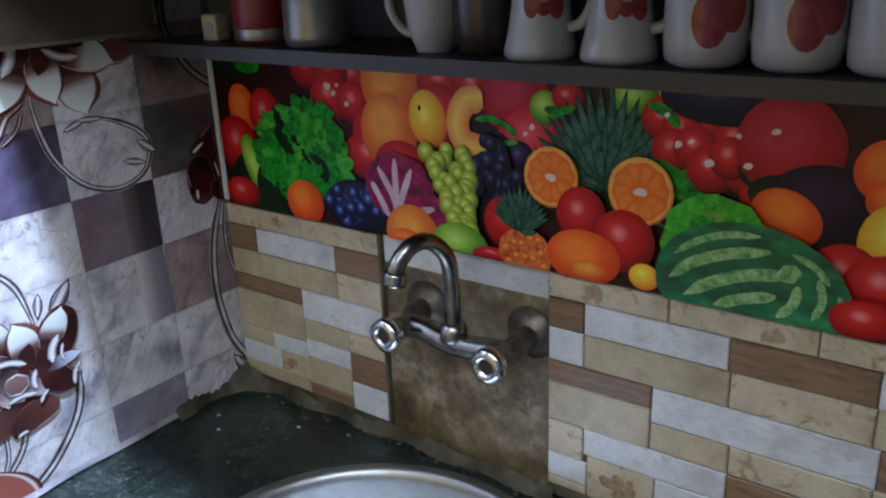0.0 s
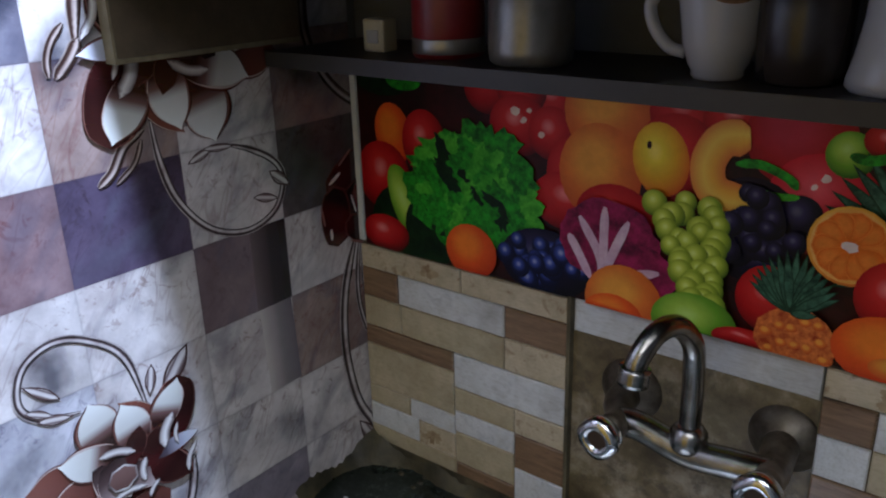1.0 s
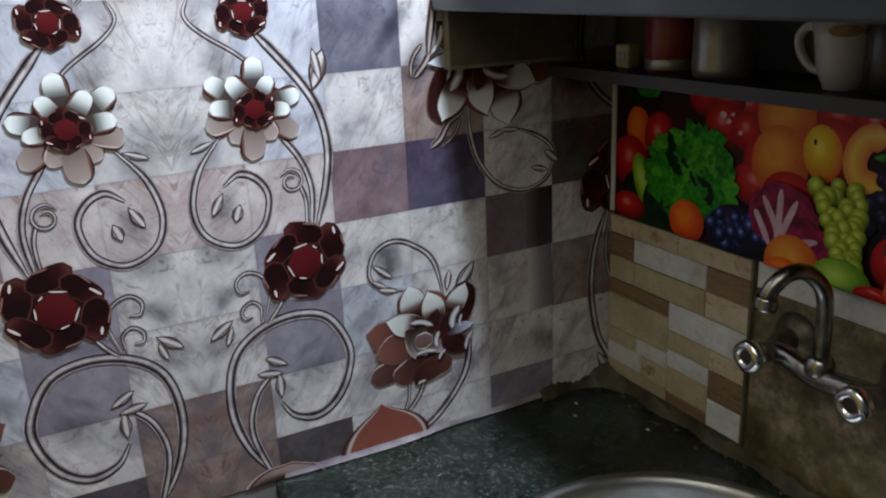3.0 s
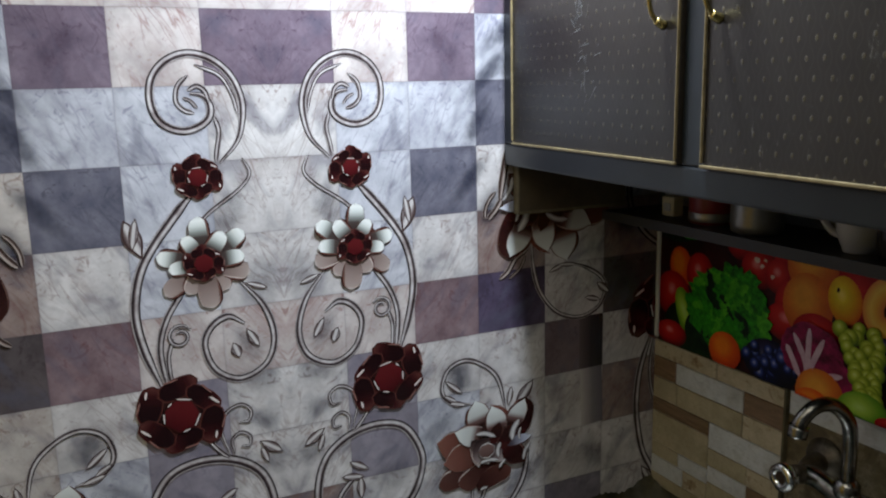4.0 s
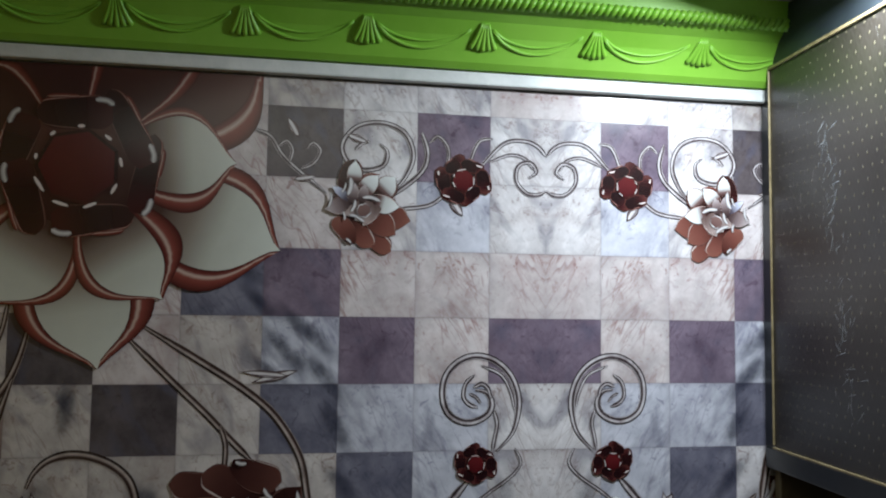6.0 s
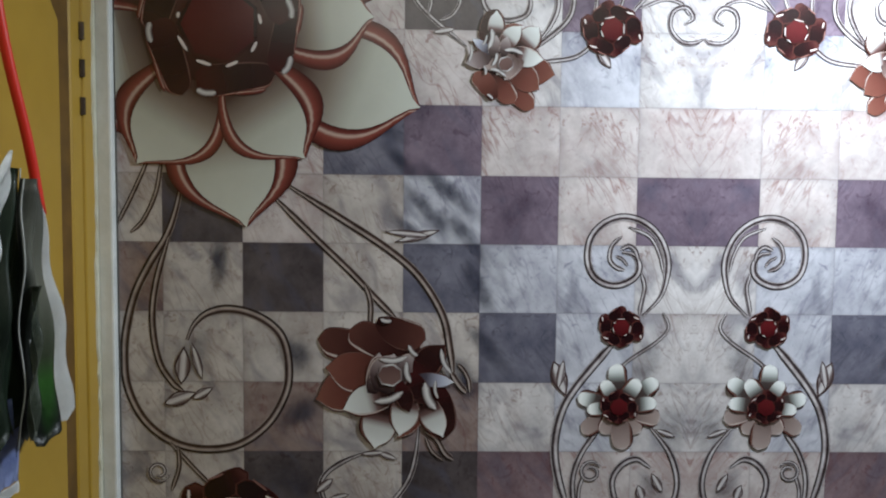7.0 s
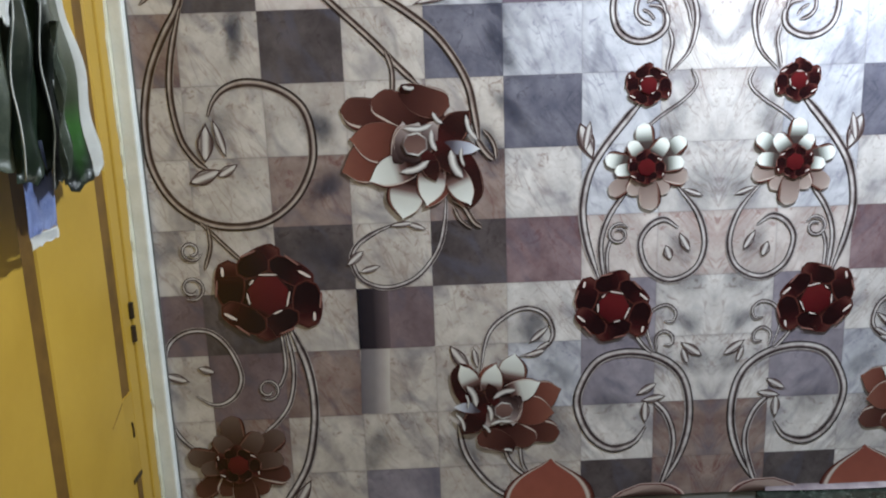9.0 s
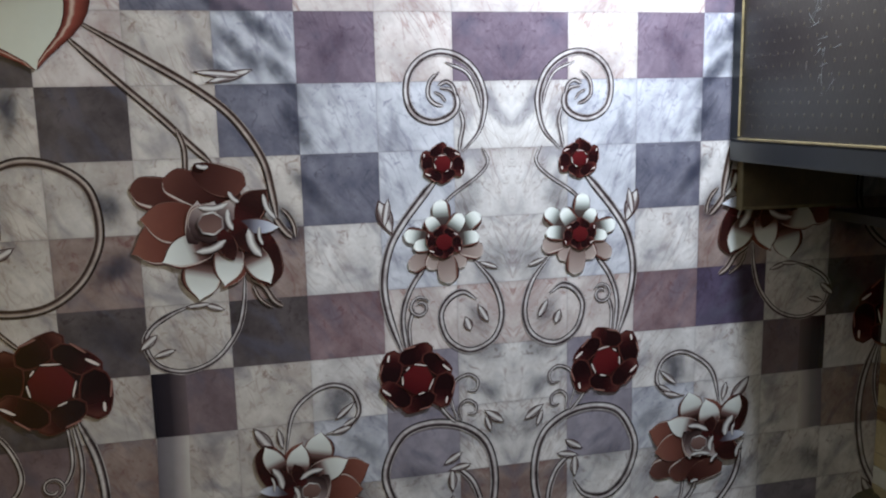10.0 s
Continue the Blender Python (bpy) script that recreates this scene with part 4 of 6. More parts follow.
def pinwheel(place, h, c, r, f, n, turn, petal_mat, sense=1):
    """Dark folded plates laid round a heart, each with a bright glint at its outer fold."""
    for k in range(n):
        a = radians(turn + 360 * k / n)
        wave = 1 + 0.13 * math.sin(2.3 * k + 1)
        out = Vector((math.cos(a), math.sin(a)))
        along = Vector((-out.y, out.x)) * sense
        mid = Vector(c) + out * r * 0.70 * wave
        base, tip = mid - along * r * 0.48 - out * r * 0.10, mid + along * r * 0.54 + out * r * 0.16
        petal_to(place, h + 0.00012 * k, base, tip, r * 0.56 * wave, petal_mat, RIM_K, f, name="plate", inset=0.09, full=1.0, sharp=0.32)
        g = mid + out * r * 0.20 * wave + along * r * 0.26
        if k % 3 != 1:
            disc("glint", place, h + 0.0010 + 0.00003 * k, g, r * (0.10 + 0.07 * math.sin(2.1 * k) ** 2), r * 0.034, GLINT, f, 10, angle=math.degrees(a) + 90 - 14 * sense)
        g = mid + out * r * 0.25 * wave - along * r * 0.12
        disc("glint", place, h + 0.0010 + 0.00003 * k, g, r * 0.19, r * 0.028, ROLL_F, f, 8, angle=math.degrees(a) + 90 - 6 * sense)


def red_flower(place, c, r, parent, turn=0.0, n=6):
    f = disc("printed_flower", place, 0.0012, c, r * 0.74, r * 0.74, PETAL_BK, parent, 12)
    pinwheel(place, 0.0014, c, r, f, n, turn, PETAL_R)
    disc("heart", place, 0.0028, c, r * 0.47, r * 0.46, PETAL_BK, f, 7, angle=turn)
    disc("heart", place, 0.0030, c, r * 0.43, r * 0.42, CORE_R, f, 7, angle=turn)
    for k in (0, 1, 3, 4, 6):
        a = radians(turn + 360 * (k + 0.5) / 7)
        disc("glint", place, 0.0032, (c[0] + r * 0.42 * math.cos(a), c[1] + r * 0.42 * math.sin(a)), r * (0.07 + 0.13 * math.sin(k * 1.7) ** 2), r * 0.020, GLINT, f, 8, angle=math.degrees(a) + 90)
    return f


# round petals of the pearl flower: right and up from its heart, then half-width, in heart radii
PEARLS = [(-1.15, -0.85, 0.42, 1), (-0.45, -0.78, 0.40, 1), (0.62, -0.75, 0.44, 1), (1.30, -0.42, 0.44, 1), (0.18, -1.30, 0.50, 1),
          (-1.30, 0.34, 0.40, 0), (-0.95, -0.12, 0.34, 0), (-0.08, 1.36, 0.44, 0), (-0.50, 0.76, 0.36, 0), (1.26, 0.86, 0.42, 0), (0.56, 0.82, 0.40, 0), (1.18, 0.10, 0.38, 0)]


def white_flower(place, c, r, parent, low=None, high=None):
    low, high = low or PETAL_TD, high or PETAL_BLOB
    q = r * 0.52
    f = disc("printed_flower", place, 0.0012, c, q * 1.2, q * 1.1, PETAL_DB, parent, 14, 0.1, 3)
    for k, (u, v, w, under) in enumerate(PEARLS):
        o = Vector((-u, v)) * q
        n = o.normalized()
        base, tip = Vector(c) + o - n * q * (w + 0.42), Vector(c) + o + n * q * (w + 0.06)
        one, two = (0.32, 0.06) if k % 2 else (0.08, 0.30)
        lotus(place, 0.0014 + 0.00012 * k, base, tip, q * w * 1.9, low if under else high, f, q * w * one, q * w * two, ROLL_P if under else ROLL_K, ROLL_K, PEARL)
    ring = disc("heart", place, 0.0030, c, q * 0.62, q * 0.60, PETAL_BK, f, 7)
    pinwheel(place, 0.0031, c, q * 0.72, f, 6, 10, PETAL_R)
    disc("heart", place, 0.0044, c, q * 0.38, q * 0.37, CORE_R, f, 7)
    return f


# petals of the half-open bloom: base and tip, right and up from its heart, width, kind, sway, rims on the two sides
BLOOM = [((-0.12, 0.43), (-1.02, 0.50), 0.48, "d", -0.10, 0.05, 0.16), ((0.06, 0.28), (-0.58, 0.64), 0.47, "d", 0.06, 0.04, 0.12), ((-0.19, 0.76), (0.50, 0.50), 0.45, "d", 0.10, 0.05, 0.05),
         ((-0.22, -0.20), (-1.05, -0.36), 0.62, "b", 0.10, 0.05, 0.05), ((-0.08, 0.06), (-0.92, 0.10), 0.60, "b", -0.08, 0.04, 0.07), ((0.56, -0.04), (0.76, -0.93), 0.47, "r", -0.06, 0.10, 0.04),
         ((-0.07, -0.24), (-0.17, -0.85), 0.50, "b", 0.0, 0.05, 0.05), ((-0.06, -0.40), (-0.22, -1.07), 0.54, "w", 0.06, 0.12, 0.05), ((0.50, -0.34), (0.10, -0.92), 0.24, "b", -0.2, 0.06, 0.06),
         ((0.23, -0.20), (0.13, -0.89), 0.43, "w", -0.06, 0.09, 0.06), ((0.50, -0.30), (0.76, -0.90), 0.38, "w", 0.08, 0.12, 0.05), ((0.08, -0.28), (-0.67, -0.51), 0.46, "w", 0.08, 0.05, 0.11),
         ((-0.26, -0.27), (-0.16, 0.32), 0.38, "t", 0.16, 0.04, 0.10), ((-0.14, -0.24), (0.06, 0.30), 0.60, "t", 0.05, 0.06, 0.05), ((0.10, -0.10), (0.36, 0.33), 0.34, "t", 0.0, 0.06, 0.10),
         ((0.38, -0.10), (0.78, 0.44), 0.42, "k", -0.10, 0.10, 0.05), ((0.34, -0.04), (0.92, -0.10), 0.22, "v", 0.0, 0.05, 0.10), ((0.31, 0.04), (0.50, -0.44), 0.28, "k", 0.0, 0.05, 0.05), ((0.13, -0.10), (0.28, -0.54), 0.26, "k", 0.0, 0.05, 0.05)]
# the pale turned-over edges in front of them: from, to, width
FOLDS = [((-0.15, 0.23), (0.25, 0.26), 0.12), ((-0.22, -0.38), (0.19, -0.24), 0.14), ((0.24, 0.19), (0.29, -0.11), 0.12), ((0.26, 0.43), (0.39, 0.27), 0.09), ((0.72, 0.38), (0.87, 0.02), 0.10),
         ((0.50, -0.10), (0.65, -0.50), 0.17), ((0.65, -0.07), (0.68, -0.34), 0.07), ((-0.14, 0.80), (0.02, 0.77), 0.09)]


def bloom(place, c, r, parent, turn=0.0, pale=False):
    kinds = {"d": (PETAL_DB, ROLL_K, ROLL_P), "r": (PETAL_BK, ROLL, ROLL_K), "b": (PETAL_B, ROLL_K, ROLL_P), "w": (LOTUS_W, ROLL_K, ROLL_P), "k": (PETAL_BK, ROLL_K, ROLL_K), "t": (LOTUS_G, ROLL_K, ROLL_P), "v": (LOTUS_V, ROLL_K, ROLL_K)}
    if pale:
        kinds.update({"d": (PETAL_B, ROLL_K, ROLL_P), "k": (LOTUS_G, ROLL_K, ROLL_P), "t": (PETAL_TD, ROLL_K, ROLL_P)})
    ct, st = math.cos(radians(turn)), math.sin(radians(turn))
    f = disc("printed_flower", place, 0.0012, c, r * 0.60, r * 0.50, PETAL_BK, parent, 14, 0.12, 5)

    def at(p):
        return (c[0] - (p[0] * ct - p[1] * st) * r, c[1] + (p[0] * st + p[1] * ct) * r)

    for k, (base, tip, w, kind, sway, one, two) in enumerate(BLOOM):
        inner, fold_r, fold_l = kinds[kind]
        wide = w * r
        lotus(place, 0.0014 + 0.00012 * k, at(base), at(tip), wide, inner, f, wide * one, wide * two, fold_r, fold_l, PEARL if kind in "dr" else CUP, sway)
    for k, (a, b, w) in enumerate(FOLDS):
        p, q = Vector(at(a)), Vector(at(b))
        m = (p + q) / 2 + Vector((-(q - p).y, (q - p).x)) * 0.10
        ribbon("folded_edge", place, 0.0038 + 0.00004 * k, [tuple(p), tuple(m), tuple(q)], w * r * 0.72, FOLD_W, f, 5, (0.12, 0.08))
    h = at((0.0, 0.0))
    disc("heart", place, 0.0046, h, r * 0.19, r * 0.17, FOLD_W, f, 7, angle=turn)
    disc("heart", place, 0.0047, h, r * 0.165, r * 0.145, HEART_T, f, 7, angle=turn)
    return f


def great_flower(place, parent):
    c = (0.655, 1.875)
    f = disc("printed_flower", place, 0.0012, c, 0.12, 0.12, PETAL_DB, parent, 20)
    disc("plate", place, 0.0031, c, 0.086, 0.082, PETAL_DB, f, 18)
    tips = [((0.412, 2.04), 0.19, PETAL_DB, 0.030, 0.012), ((0.575, 2.14), 0.20, PETAL_DB, 0.016, 0.022), ((0.74, 2.13), 0.20, PETAL_DB, 0.018, 0.02), ((0.868, 1.97), 0.18, PETAL_DB, 0.016, 0.01), ((0.878, 1.80), 0.19, PETAL_BIG, 0.014, 0.02),
            ((0.385, 1.768), 0.185, PETAL_BIG, 0.024, 0.020), ((0.448, 1.888), 0.150, PETAL_BIG, 0.020, 0.010), ((0.620, 1.603), 0.182, PETAL_BIG, 0.020, 0.024), ((0.768, 1.688), 0.156, PETAL_BIG, 0.022, 0.014), ((0.540, 1.697), 0.146, PETAL_BIG, 0.014, 0.024)]
    for k, (tip, wd, m, one, two) in enumerate(tips):
        lotus(place, 0.0014 + 0.00014 * k, c, tip, wd, m, f, one * 1.35, two * 1.35, ROLL, ROLL, LOTUS, 0.05 if k % 2 else -0.05)
    # thick dark plates round the heart: bearing, distance, length, width, slant
    for k, (turn, far, ln, wd, slant) in enumerate(((160, 0.084, 0.082, 0.046, 4), (214, 0.080, 0.104, 0.046, -16), (287, 0.074, 0.106, 0.044, -10), (356, 0.088, 0.112, 0.036, -6), (42, 0.084, 0.116, 0.040, -14), (96, 0.074, 0.098, 0.048, -4))):
        out = Vector((-math.cos(radians(turn)), math.sin(radians(turn))))
        side = radians(turn + 90 + slant)
        along = Vector((-math.cos(side), math.sin(side)))
        mid = Vector(c) + out * far
        lotus(place, 0.0032 + 0.00014 * k, tuple(mid - along * ln * 0.5), tuple(mid + along * ln * 0.5), wd, PETAL_BK, f, wd * 0.12, wd * 0.08, ROLL, ROLL_K, BAR, name="plate")
        g = mid - along * ln * 0.44 + out * wd * 0.34
        ribbon("glint", place, 0.0042 + 0.00002 * k, [tuple(g - along * 0.008 - out * 0.006), tuple(g), tuple(g + along * 0.015 + out * 0.002)], 0.0090, FOLD_W, f, 4, (0.4, 0.4))
        g = mid + along * ln * 0.14 + out * wd * 0.46
        ribbon("glint", place, 0.0042 + 0.00002 * k, [tuple(g - along * 0.022), tuple(g + out * 0.001), tuple(g + along * 0.020)], 0.0070, ROLL, f, 4, (0.2, 0.2))
    disc("heart", place, 0.0046, c, 0.056, 0.054, PETAL_BK, f, 7)
    disc("heart", place, 0.0047, c, 0.051, 0.049, CORE_R, f, 7)
    for k in range(9):
        a = radians(40 * k + 12)
        disc("glint", place, 0.0049, (c[0] + 0.055 * math.cos(a), c[1] + 0.055 * math.sin(a)), 0.004 + 0.010 * math.sin(3 * k) ** 2, 0.0026, GLINT, f, 8, angle=math.degrees(a) + 85)
    return f


# smoky blue strokes of the print: place, half-axes, slant
SMOKE = [(0.345, 1.655, 0.060, 0.013, 40), (0.372, 1.628, 0.055, 0.011, 46), (0.320, 1.595, 0.055, 0.012, 52), (0.300, 1.520, 0.045, 0.014, 60), (0.395, 1.600, 0.040, 0.010, 38), (0.440, 1.746, 0.038, 0.013, 35), (0.410, 1.695, 0.035, 0.010, 44),
         (0.658, 1.555, 0.045, 0.014, 95), (0.556, 1.429, 0.030, 0.022, 40), (0.552, 1.346, 0.040, 0.018, 150), (0.326, 1.395, 0.045, 0.020, 60), (0.290, 1.440, 0.050, 0.013, 48)]
THIN_SMOKE = [(0.500, 0.950, 0.050, 0.024, 110), (0.273, 1.133, 0.040, 0.028, 130), (0.040, 1.186, 0.046, 0.026, 0), (0.034, 1.128, 0.034, 0.024, 0), (0.022, 1.070, 0.034, 0.030, 0), (0.150, 1.000, 0.045, 0.040, 20), (0.246, 1.010, 0.065, 0.032, 70), (0.225, 1.055, 0.055, 0.022, 40), (0.055, 1.245, 0.040, 0.022, 60), (0.255, 1.135, 0.030, 0.040, 20), (0.365, 0.945, 0.050, 0.030, 40), (0.030, 1.330, 0.030, 0.045, 10), (0.066, 1.420, 0.030, 0.050, 30), (0.700, 1.430, 0.045, 0.030, 130), (0.560, 1.250, 0.040, 0.030, 30)]
for side in (-1, 1):
    place = on_wallpaper(side)
    reach = 0.83 if side < 0 else 0.66
    for k, (wd, brown, pts) in enumerate(SCROLLS):
        if min(p[0] for p in pts) < reach - 0.02:
            hidden = side > 0 and sum(p[1] for p in pts) / len(pts) > 1.52 and min(p[0] for p in pts) > 0.36
            if not hidden:
                ribbon("printed_scroll", place, 0.0004 + 0.00001 * k, pts, wd * 1.15, SCROLL_B if brown else SCROLL, wallpaper)
    for k, (base, a, ln, wd) in enumerate(LEAVES):
        if base[0] < reach - 0.01:
            petal(place, 0.0009 + 0.000005 * k, base, a, ln * 1.1, wd * 1.05, LEAF, RIM_D, wallpaper, name="printed_leaf", inset=0.16, full=1.1, sharp=1.0)
    ribbon("printed_smear", place, 0.0002, [(0.494, 1.198), (0.494, 1.15), (0.494, 1.107)], 0.045, SHADE, wallpaper, 4, (1, 1))
    ribbon("printed_smear", place, 0.0002, [(0.494, 1.107), (0.496, 1.06), (0.498, 1.006)], 0.042, SHADE_L, wallpaper, 4, (1, 1))
    for k, (d, z, rx, rz, a) in enumerate(SMOKE):
        if d < reach - 0.03:
            disc("printed_haze", place, 0.0003 + 0.000008 * k, (d, z), rx * 1.2, rz * 1.35, HAZE, wallpaper, 16, 0.12, k, a)
    for k, (d, z, rx, rz, a) in enumerate(THIN_SMOKE):
        if d < reach - 0.05:
            disc("printed_haze", place, 0.00026 + 0.000002 * k, (d, z), rx, rz, HAZE_THIN, wallpaper, 16, 0.15, k + 40, a)
    red_flower(place, (0.103, 1.469), 0.0285, wallpaper, 10)
    red_flower(place, (0.148, 1.156), 0.053, wallpaper, 25)
    red_flower(place, (0.126, 1.877), 0.037, wallpaper, 0)
    white_flower(place, (0.104, 1.357), 0.064, wallpaper)
    bloom(place, (0.309, 1.004), 0.082, wallpaper, turn=180)
    bloom(place, (0.270, 1.828), 0.062, wallpaper, turn=150, pale=True)
    bloom(place, (0.424, 1.401), 0.098, wallpaper)
    lotus(place, 0.0012, (0.247, 0.775), (0.239, 0.922), 0.142, TERRA, wallpaper, 0.015, 0.011, ROLL_P, ROLL_P, CUP, name="printed_bud")
    petal(place, 0.0012, (0.09, 0.80), 80, 0.075, 0.13, PETAL_T, RIM_L, wallpaper, name="printed_bud", inset=0.1, full=1.0, sharp=0.5)
    red_flower(place, (0.641, 1.196), 0.069, wallpaper, 15)
    if side < 0:
        white_flower(place, (0.706, 0.935), 0.082, wallpaper, PETAL_DB, PETAL_TAN)
        great_flower(place, wallpaper)

# the lifted lower edge of the sheet
bm = bmesh.new()
prev = None
for k in range(41):
    y = -0.562 + 0.50 * k / 40
    out = 0.004 + 0.0012 * math.sin(k * 0.5) + 0.007 * max(0, math.sin(math.pi * k / 22)) ** 2
    cur = [bm.verts.new((0.0018, y, 0.8605)), bm.verts.new((0.0030, y, 0.8565)), bm.verts.new((out, y, 0.8525))]
    if prev:
        for a in range(2):
            bm.faces.new((prev[a], prev[a + 1], cur[a + 1], cur[a]))
    prev = cur
part("lifted_edge", bm, SHEET_EDGE, wallpaper, "curling lower edge of the wallpaper", True)

# white corner strips round the wallpaper
for nm, bx in (("trim", (0.0, -1.468, 0, 0.016, -1.448, 2.016)), ("trim", (0.0, -1.468, 2.0165, 0.016, -0.02, 2.036))):
    tagged(part(nm, box(*bx, bevel=0.003), WHITE), "white painted wooden strip edging the wallpaper", "trim", kind="structure")

# ---- green plaster cornice ----
cornice = thing("cornice", "lime green plaster cornice with swags, shells and a rope edge", "cornice", kind="structure")
prof = [(0.0, 2.037), (0.022, 2.037), (0.030, 2.045), (0.036, 2.058), (0.046, 2.078), (0.060, 2.096), (0.078, 2.108), (0.086, 2.112), (0.090, 2.149), (0.0, 2.149)]
bm = bmesh.new()
ends = [[bm.verts.new((x, y, z)) for x, z in prof] for y in (-1.516, -0.0)]
for i in range(len(prof)):
    j = (i + 1) % len(prof)
    bm.faces.new((ends[0][i], ends[0][j], ends[1][j], ends[1][i]))
bm.faces.new(list(reversed(ends[0])))
bm.faces.new(ends[1])
bmesh.ops.recalc_face_normals(bm, faces=bm.faces)
part("moulding", bm, GREEN, cornice)


def cove(z):
    for (xa, za), (xb, zb) in zip(prof[1:], prof[2:]):
        if za <= z <= zb and zb > za:
            return xa + (xb - xa) * (z - za) / (zb - za)
    return 0.08


for k in range(-3, 6):
    y0 = -0.925 + 0.166 * k
    if y0 < -1.5 or y0 > -0.3:
        continue
    bm = bmesh.new()
    for j in range(5):
        dy = (j - 2) * 0.007
        tube([(cove(2.092) + 0.002, y0 + dy * 0.3, 2.093), (cove(2.075) + 0.003, y0 + dy * 0.8, 2.075), (cove(2.060) + 0.001, y0 + dy * 1.3, 2.060 + abs(j - 2) * 0.0015)], (0.0022, 0.0045), 6, 3, bm)
    part("shell", bm, GREEN, cornice, smooth=True)
    for drop, r in ((2.056, 0.0032), (2.066, 0.0024)):
        pts = []
        for j in range(9):
            s = j / 8
            z = 2.090 - (2.090 - drop) * math.sin(math.pi * min(1, s * 0.95 + 0.02)) ** 0.7 * (1 - 0.2 * s)
            pts.append((cove(z) + 0.0008, y0 + 0.012 + 0.135 * s, z))
        part("swag", tube(pts, (r, r * 0.35), 6, 2), GREEN, cornice, smooth=True)
bm = bmesh.new()
for k in range(150):
    y = -1.512 + k * 0.0101
    tube([(0.082, y, 2.108), (0.090, y + 0.004, 2.114), (0.092, y + 0.008, 2.121)], 0.0048, 6, 1, bm)
rope = part("rope_edge", bm, GREEN, cornice, smooth=True)

# ---- door ----
door = thing("door_1", "closed yellow painted wooden door with dark brown grooves", "door", kind="structure", at=(0.03, 0.018, 0))
# slab in a darker brown, left bare between the raised boards
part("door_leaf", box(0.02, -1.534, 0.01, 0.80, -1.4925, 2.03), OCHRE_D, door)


def board(x0, z0, x1, z1, cut=0.0):
    """A raised field with cut-off corners."""
    bm = bmesh.new()
    ring = [(x0 + cut, z0), (x1 - cut, z0), (x1, z0 + cut), (x1, z1 - cut), (x1 - cut, z1), (x0 + cut, z1), (x0, z1 - cut), (x0, z0 + cut)] if cut else [(x0, z0), (x1, z0), (x1, z1), (x0, z1)]
    e = 0.002
    cx, cz = (x0 + x1) / 2, (z0 + z1) / 2
    small = [(x + (e if x < cx else -e), z + (e if z < cz else -e)) for x, z in ring]
    a = [bm.verts.new((x, -1.4924, z)) for x, z in ring]
    b = [bm.verts.new((x, -1.490, z)) for x, z in small]
    for i in range(len(ring)):
        j = (i + 1) % len(ring)
        bm.faces.new((a[i], a[j], b[j], b[i]))
    bm.faces.new(b)
    bmesh.ops.recalc_face_normals(bm, faces=bm.faces)
    return bm


part("stile", board(0.02, 0.01, 0.052, 2.03), OCHRE, door)
part("panel", board(0.084, 0.01, 0.262, 1.88, 0.022), OCHRE, door)
part("filler", box(0.0502, -1.4924, 0.01, 0.0858, -1.4904, 1.09), OCHRE, door)
part("rail", board(0.084, 1.906, 0.72, 2.03), OCHRE, door)
part("panel", board(0.292, 0.01, 0.50, 1.88, 0.022), OCHRE, door)
part("panel", board(0.516, 0.12, 0.72, 1.88, 0.022), OCHRE, door)
part("stile", board(0.736, 0.01, 0.80, 2.03), OCHRE, door)
for z in (1.855, 1.808, 1.760, 1.195, 1.162):
    part("hinge_knuckle", tube([(0.022, -1.4885, z - 0.011), (0.022, -1.4885, z), (0.022, -1.4885, z + 0.011)], 0.0045, 8, 1), DARK_METAL, door)
part("door_frame", box(-0.0295, -1.534, 0, 0.0185, -1.488, 2.035, bevel=0.003), OCHRE, door)
rnd_c = random.Random(17)
bm = bmesh.new()
edge = [-0.008 + rnd_c.uniform(-0.0022, 0.0022) + 0.0025 * math.sin(k * 0.37) - 0.004 * (rnd_c.random() < 0.12) for k in range(121)]
rows_c = [[bm.verts.new((x, y, 0.02 + 2.0 * k / 120)) for x, y in ((-0.0292, -1.4878), (-0.0292, -1.4852), (edge[k] - 0.001, -1.4852), (edge[k], -1.4878))] for k in range(121)]
for a, b in zip(rows_c, rows_c[1:]):
    for q in range(3):
        bm.faces.new((a[q], a[q + 1], b[q + 1], b[q]))
bmesh.ops.recalc_face_normals(bm, faces=bm.faces)
part("paint_edge", bm, CREAM_PAINT, door, "chipped cream paint along the frame")
# thin dark strips laid on the filler to draw the groove lower down
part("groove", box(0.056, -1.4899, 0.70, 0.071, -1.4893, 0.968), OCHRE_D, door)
part("groove", box(0.050, -1.4900, 0.968, 0.082, -1.4892, 0.974), DARK_METAL, door)
part("scratch", tube([(0.064, -1.4897, 1.050), (0.062, -1.4895, 1.038), (0.0625, -1.4897, 1.028)], 0.0016, 6, 2), DARK_METAL, door)
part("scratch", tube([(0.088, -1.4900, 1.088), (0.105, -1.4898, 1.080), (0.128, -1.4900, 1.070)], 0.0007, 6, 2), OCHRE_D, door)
part("door_frame", box(0.80, -1.534, 0, 0.86, -1.48, 2.08, bevel=0.004), WHITE, door)
part("door_frame", box(-0.0295, -1.534, 2.0365, 0.80, -1.486, 2.08, bevel=0.004), OCHRE, door)

# ---- counter and sink ----
SX, SY, SR = 0.45, -0.262, 0.222
counter = thing("counter", "dark green granite counter, wet and stained", "counter")
bm = bmesh.new()
X0, X1, Y0, Y1 = 0.0, 1.75, -0.575, 0.012
angs = sorted({round(2 * math.pi * i / 72, 5) for i in range(72)} | {round(math.atan2(y - SY, x - SX) % (2 * math.pi), 5) for x in (X0, X1) for y in (Y0, Y1)})


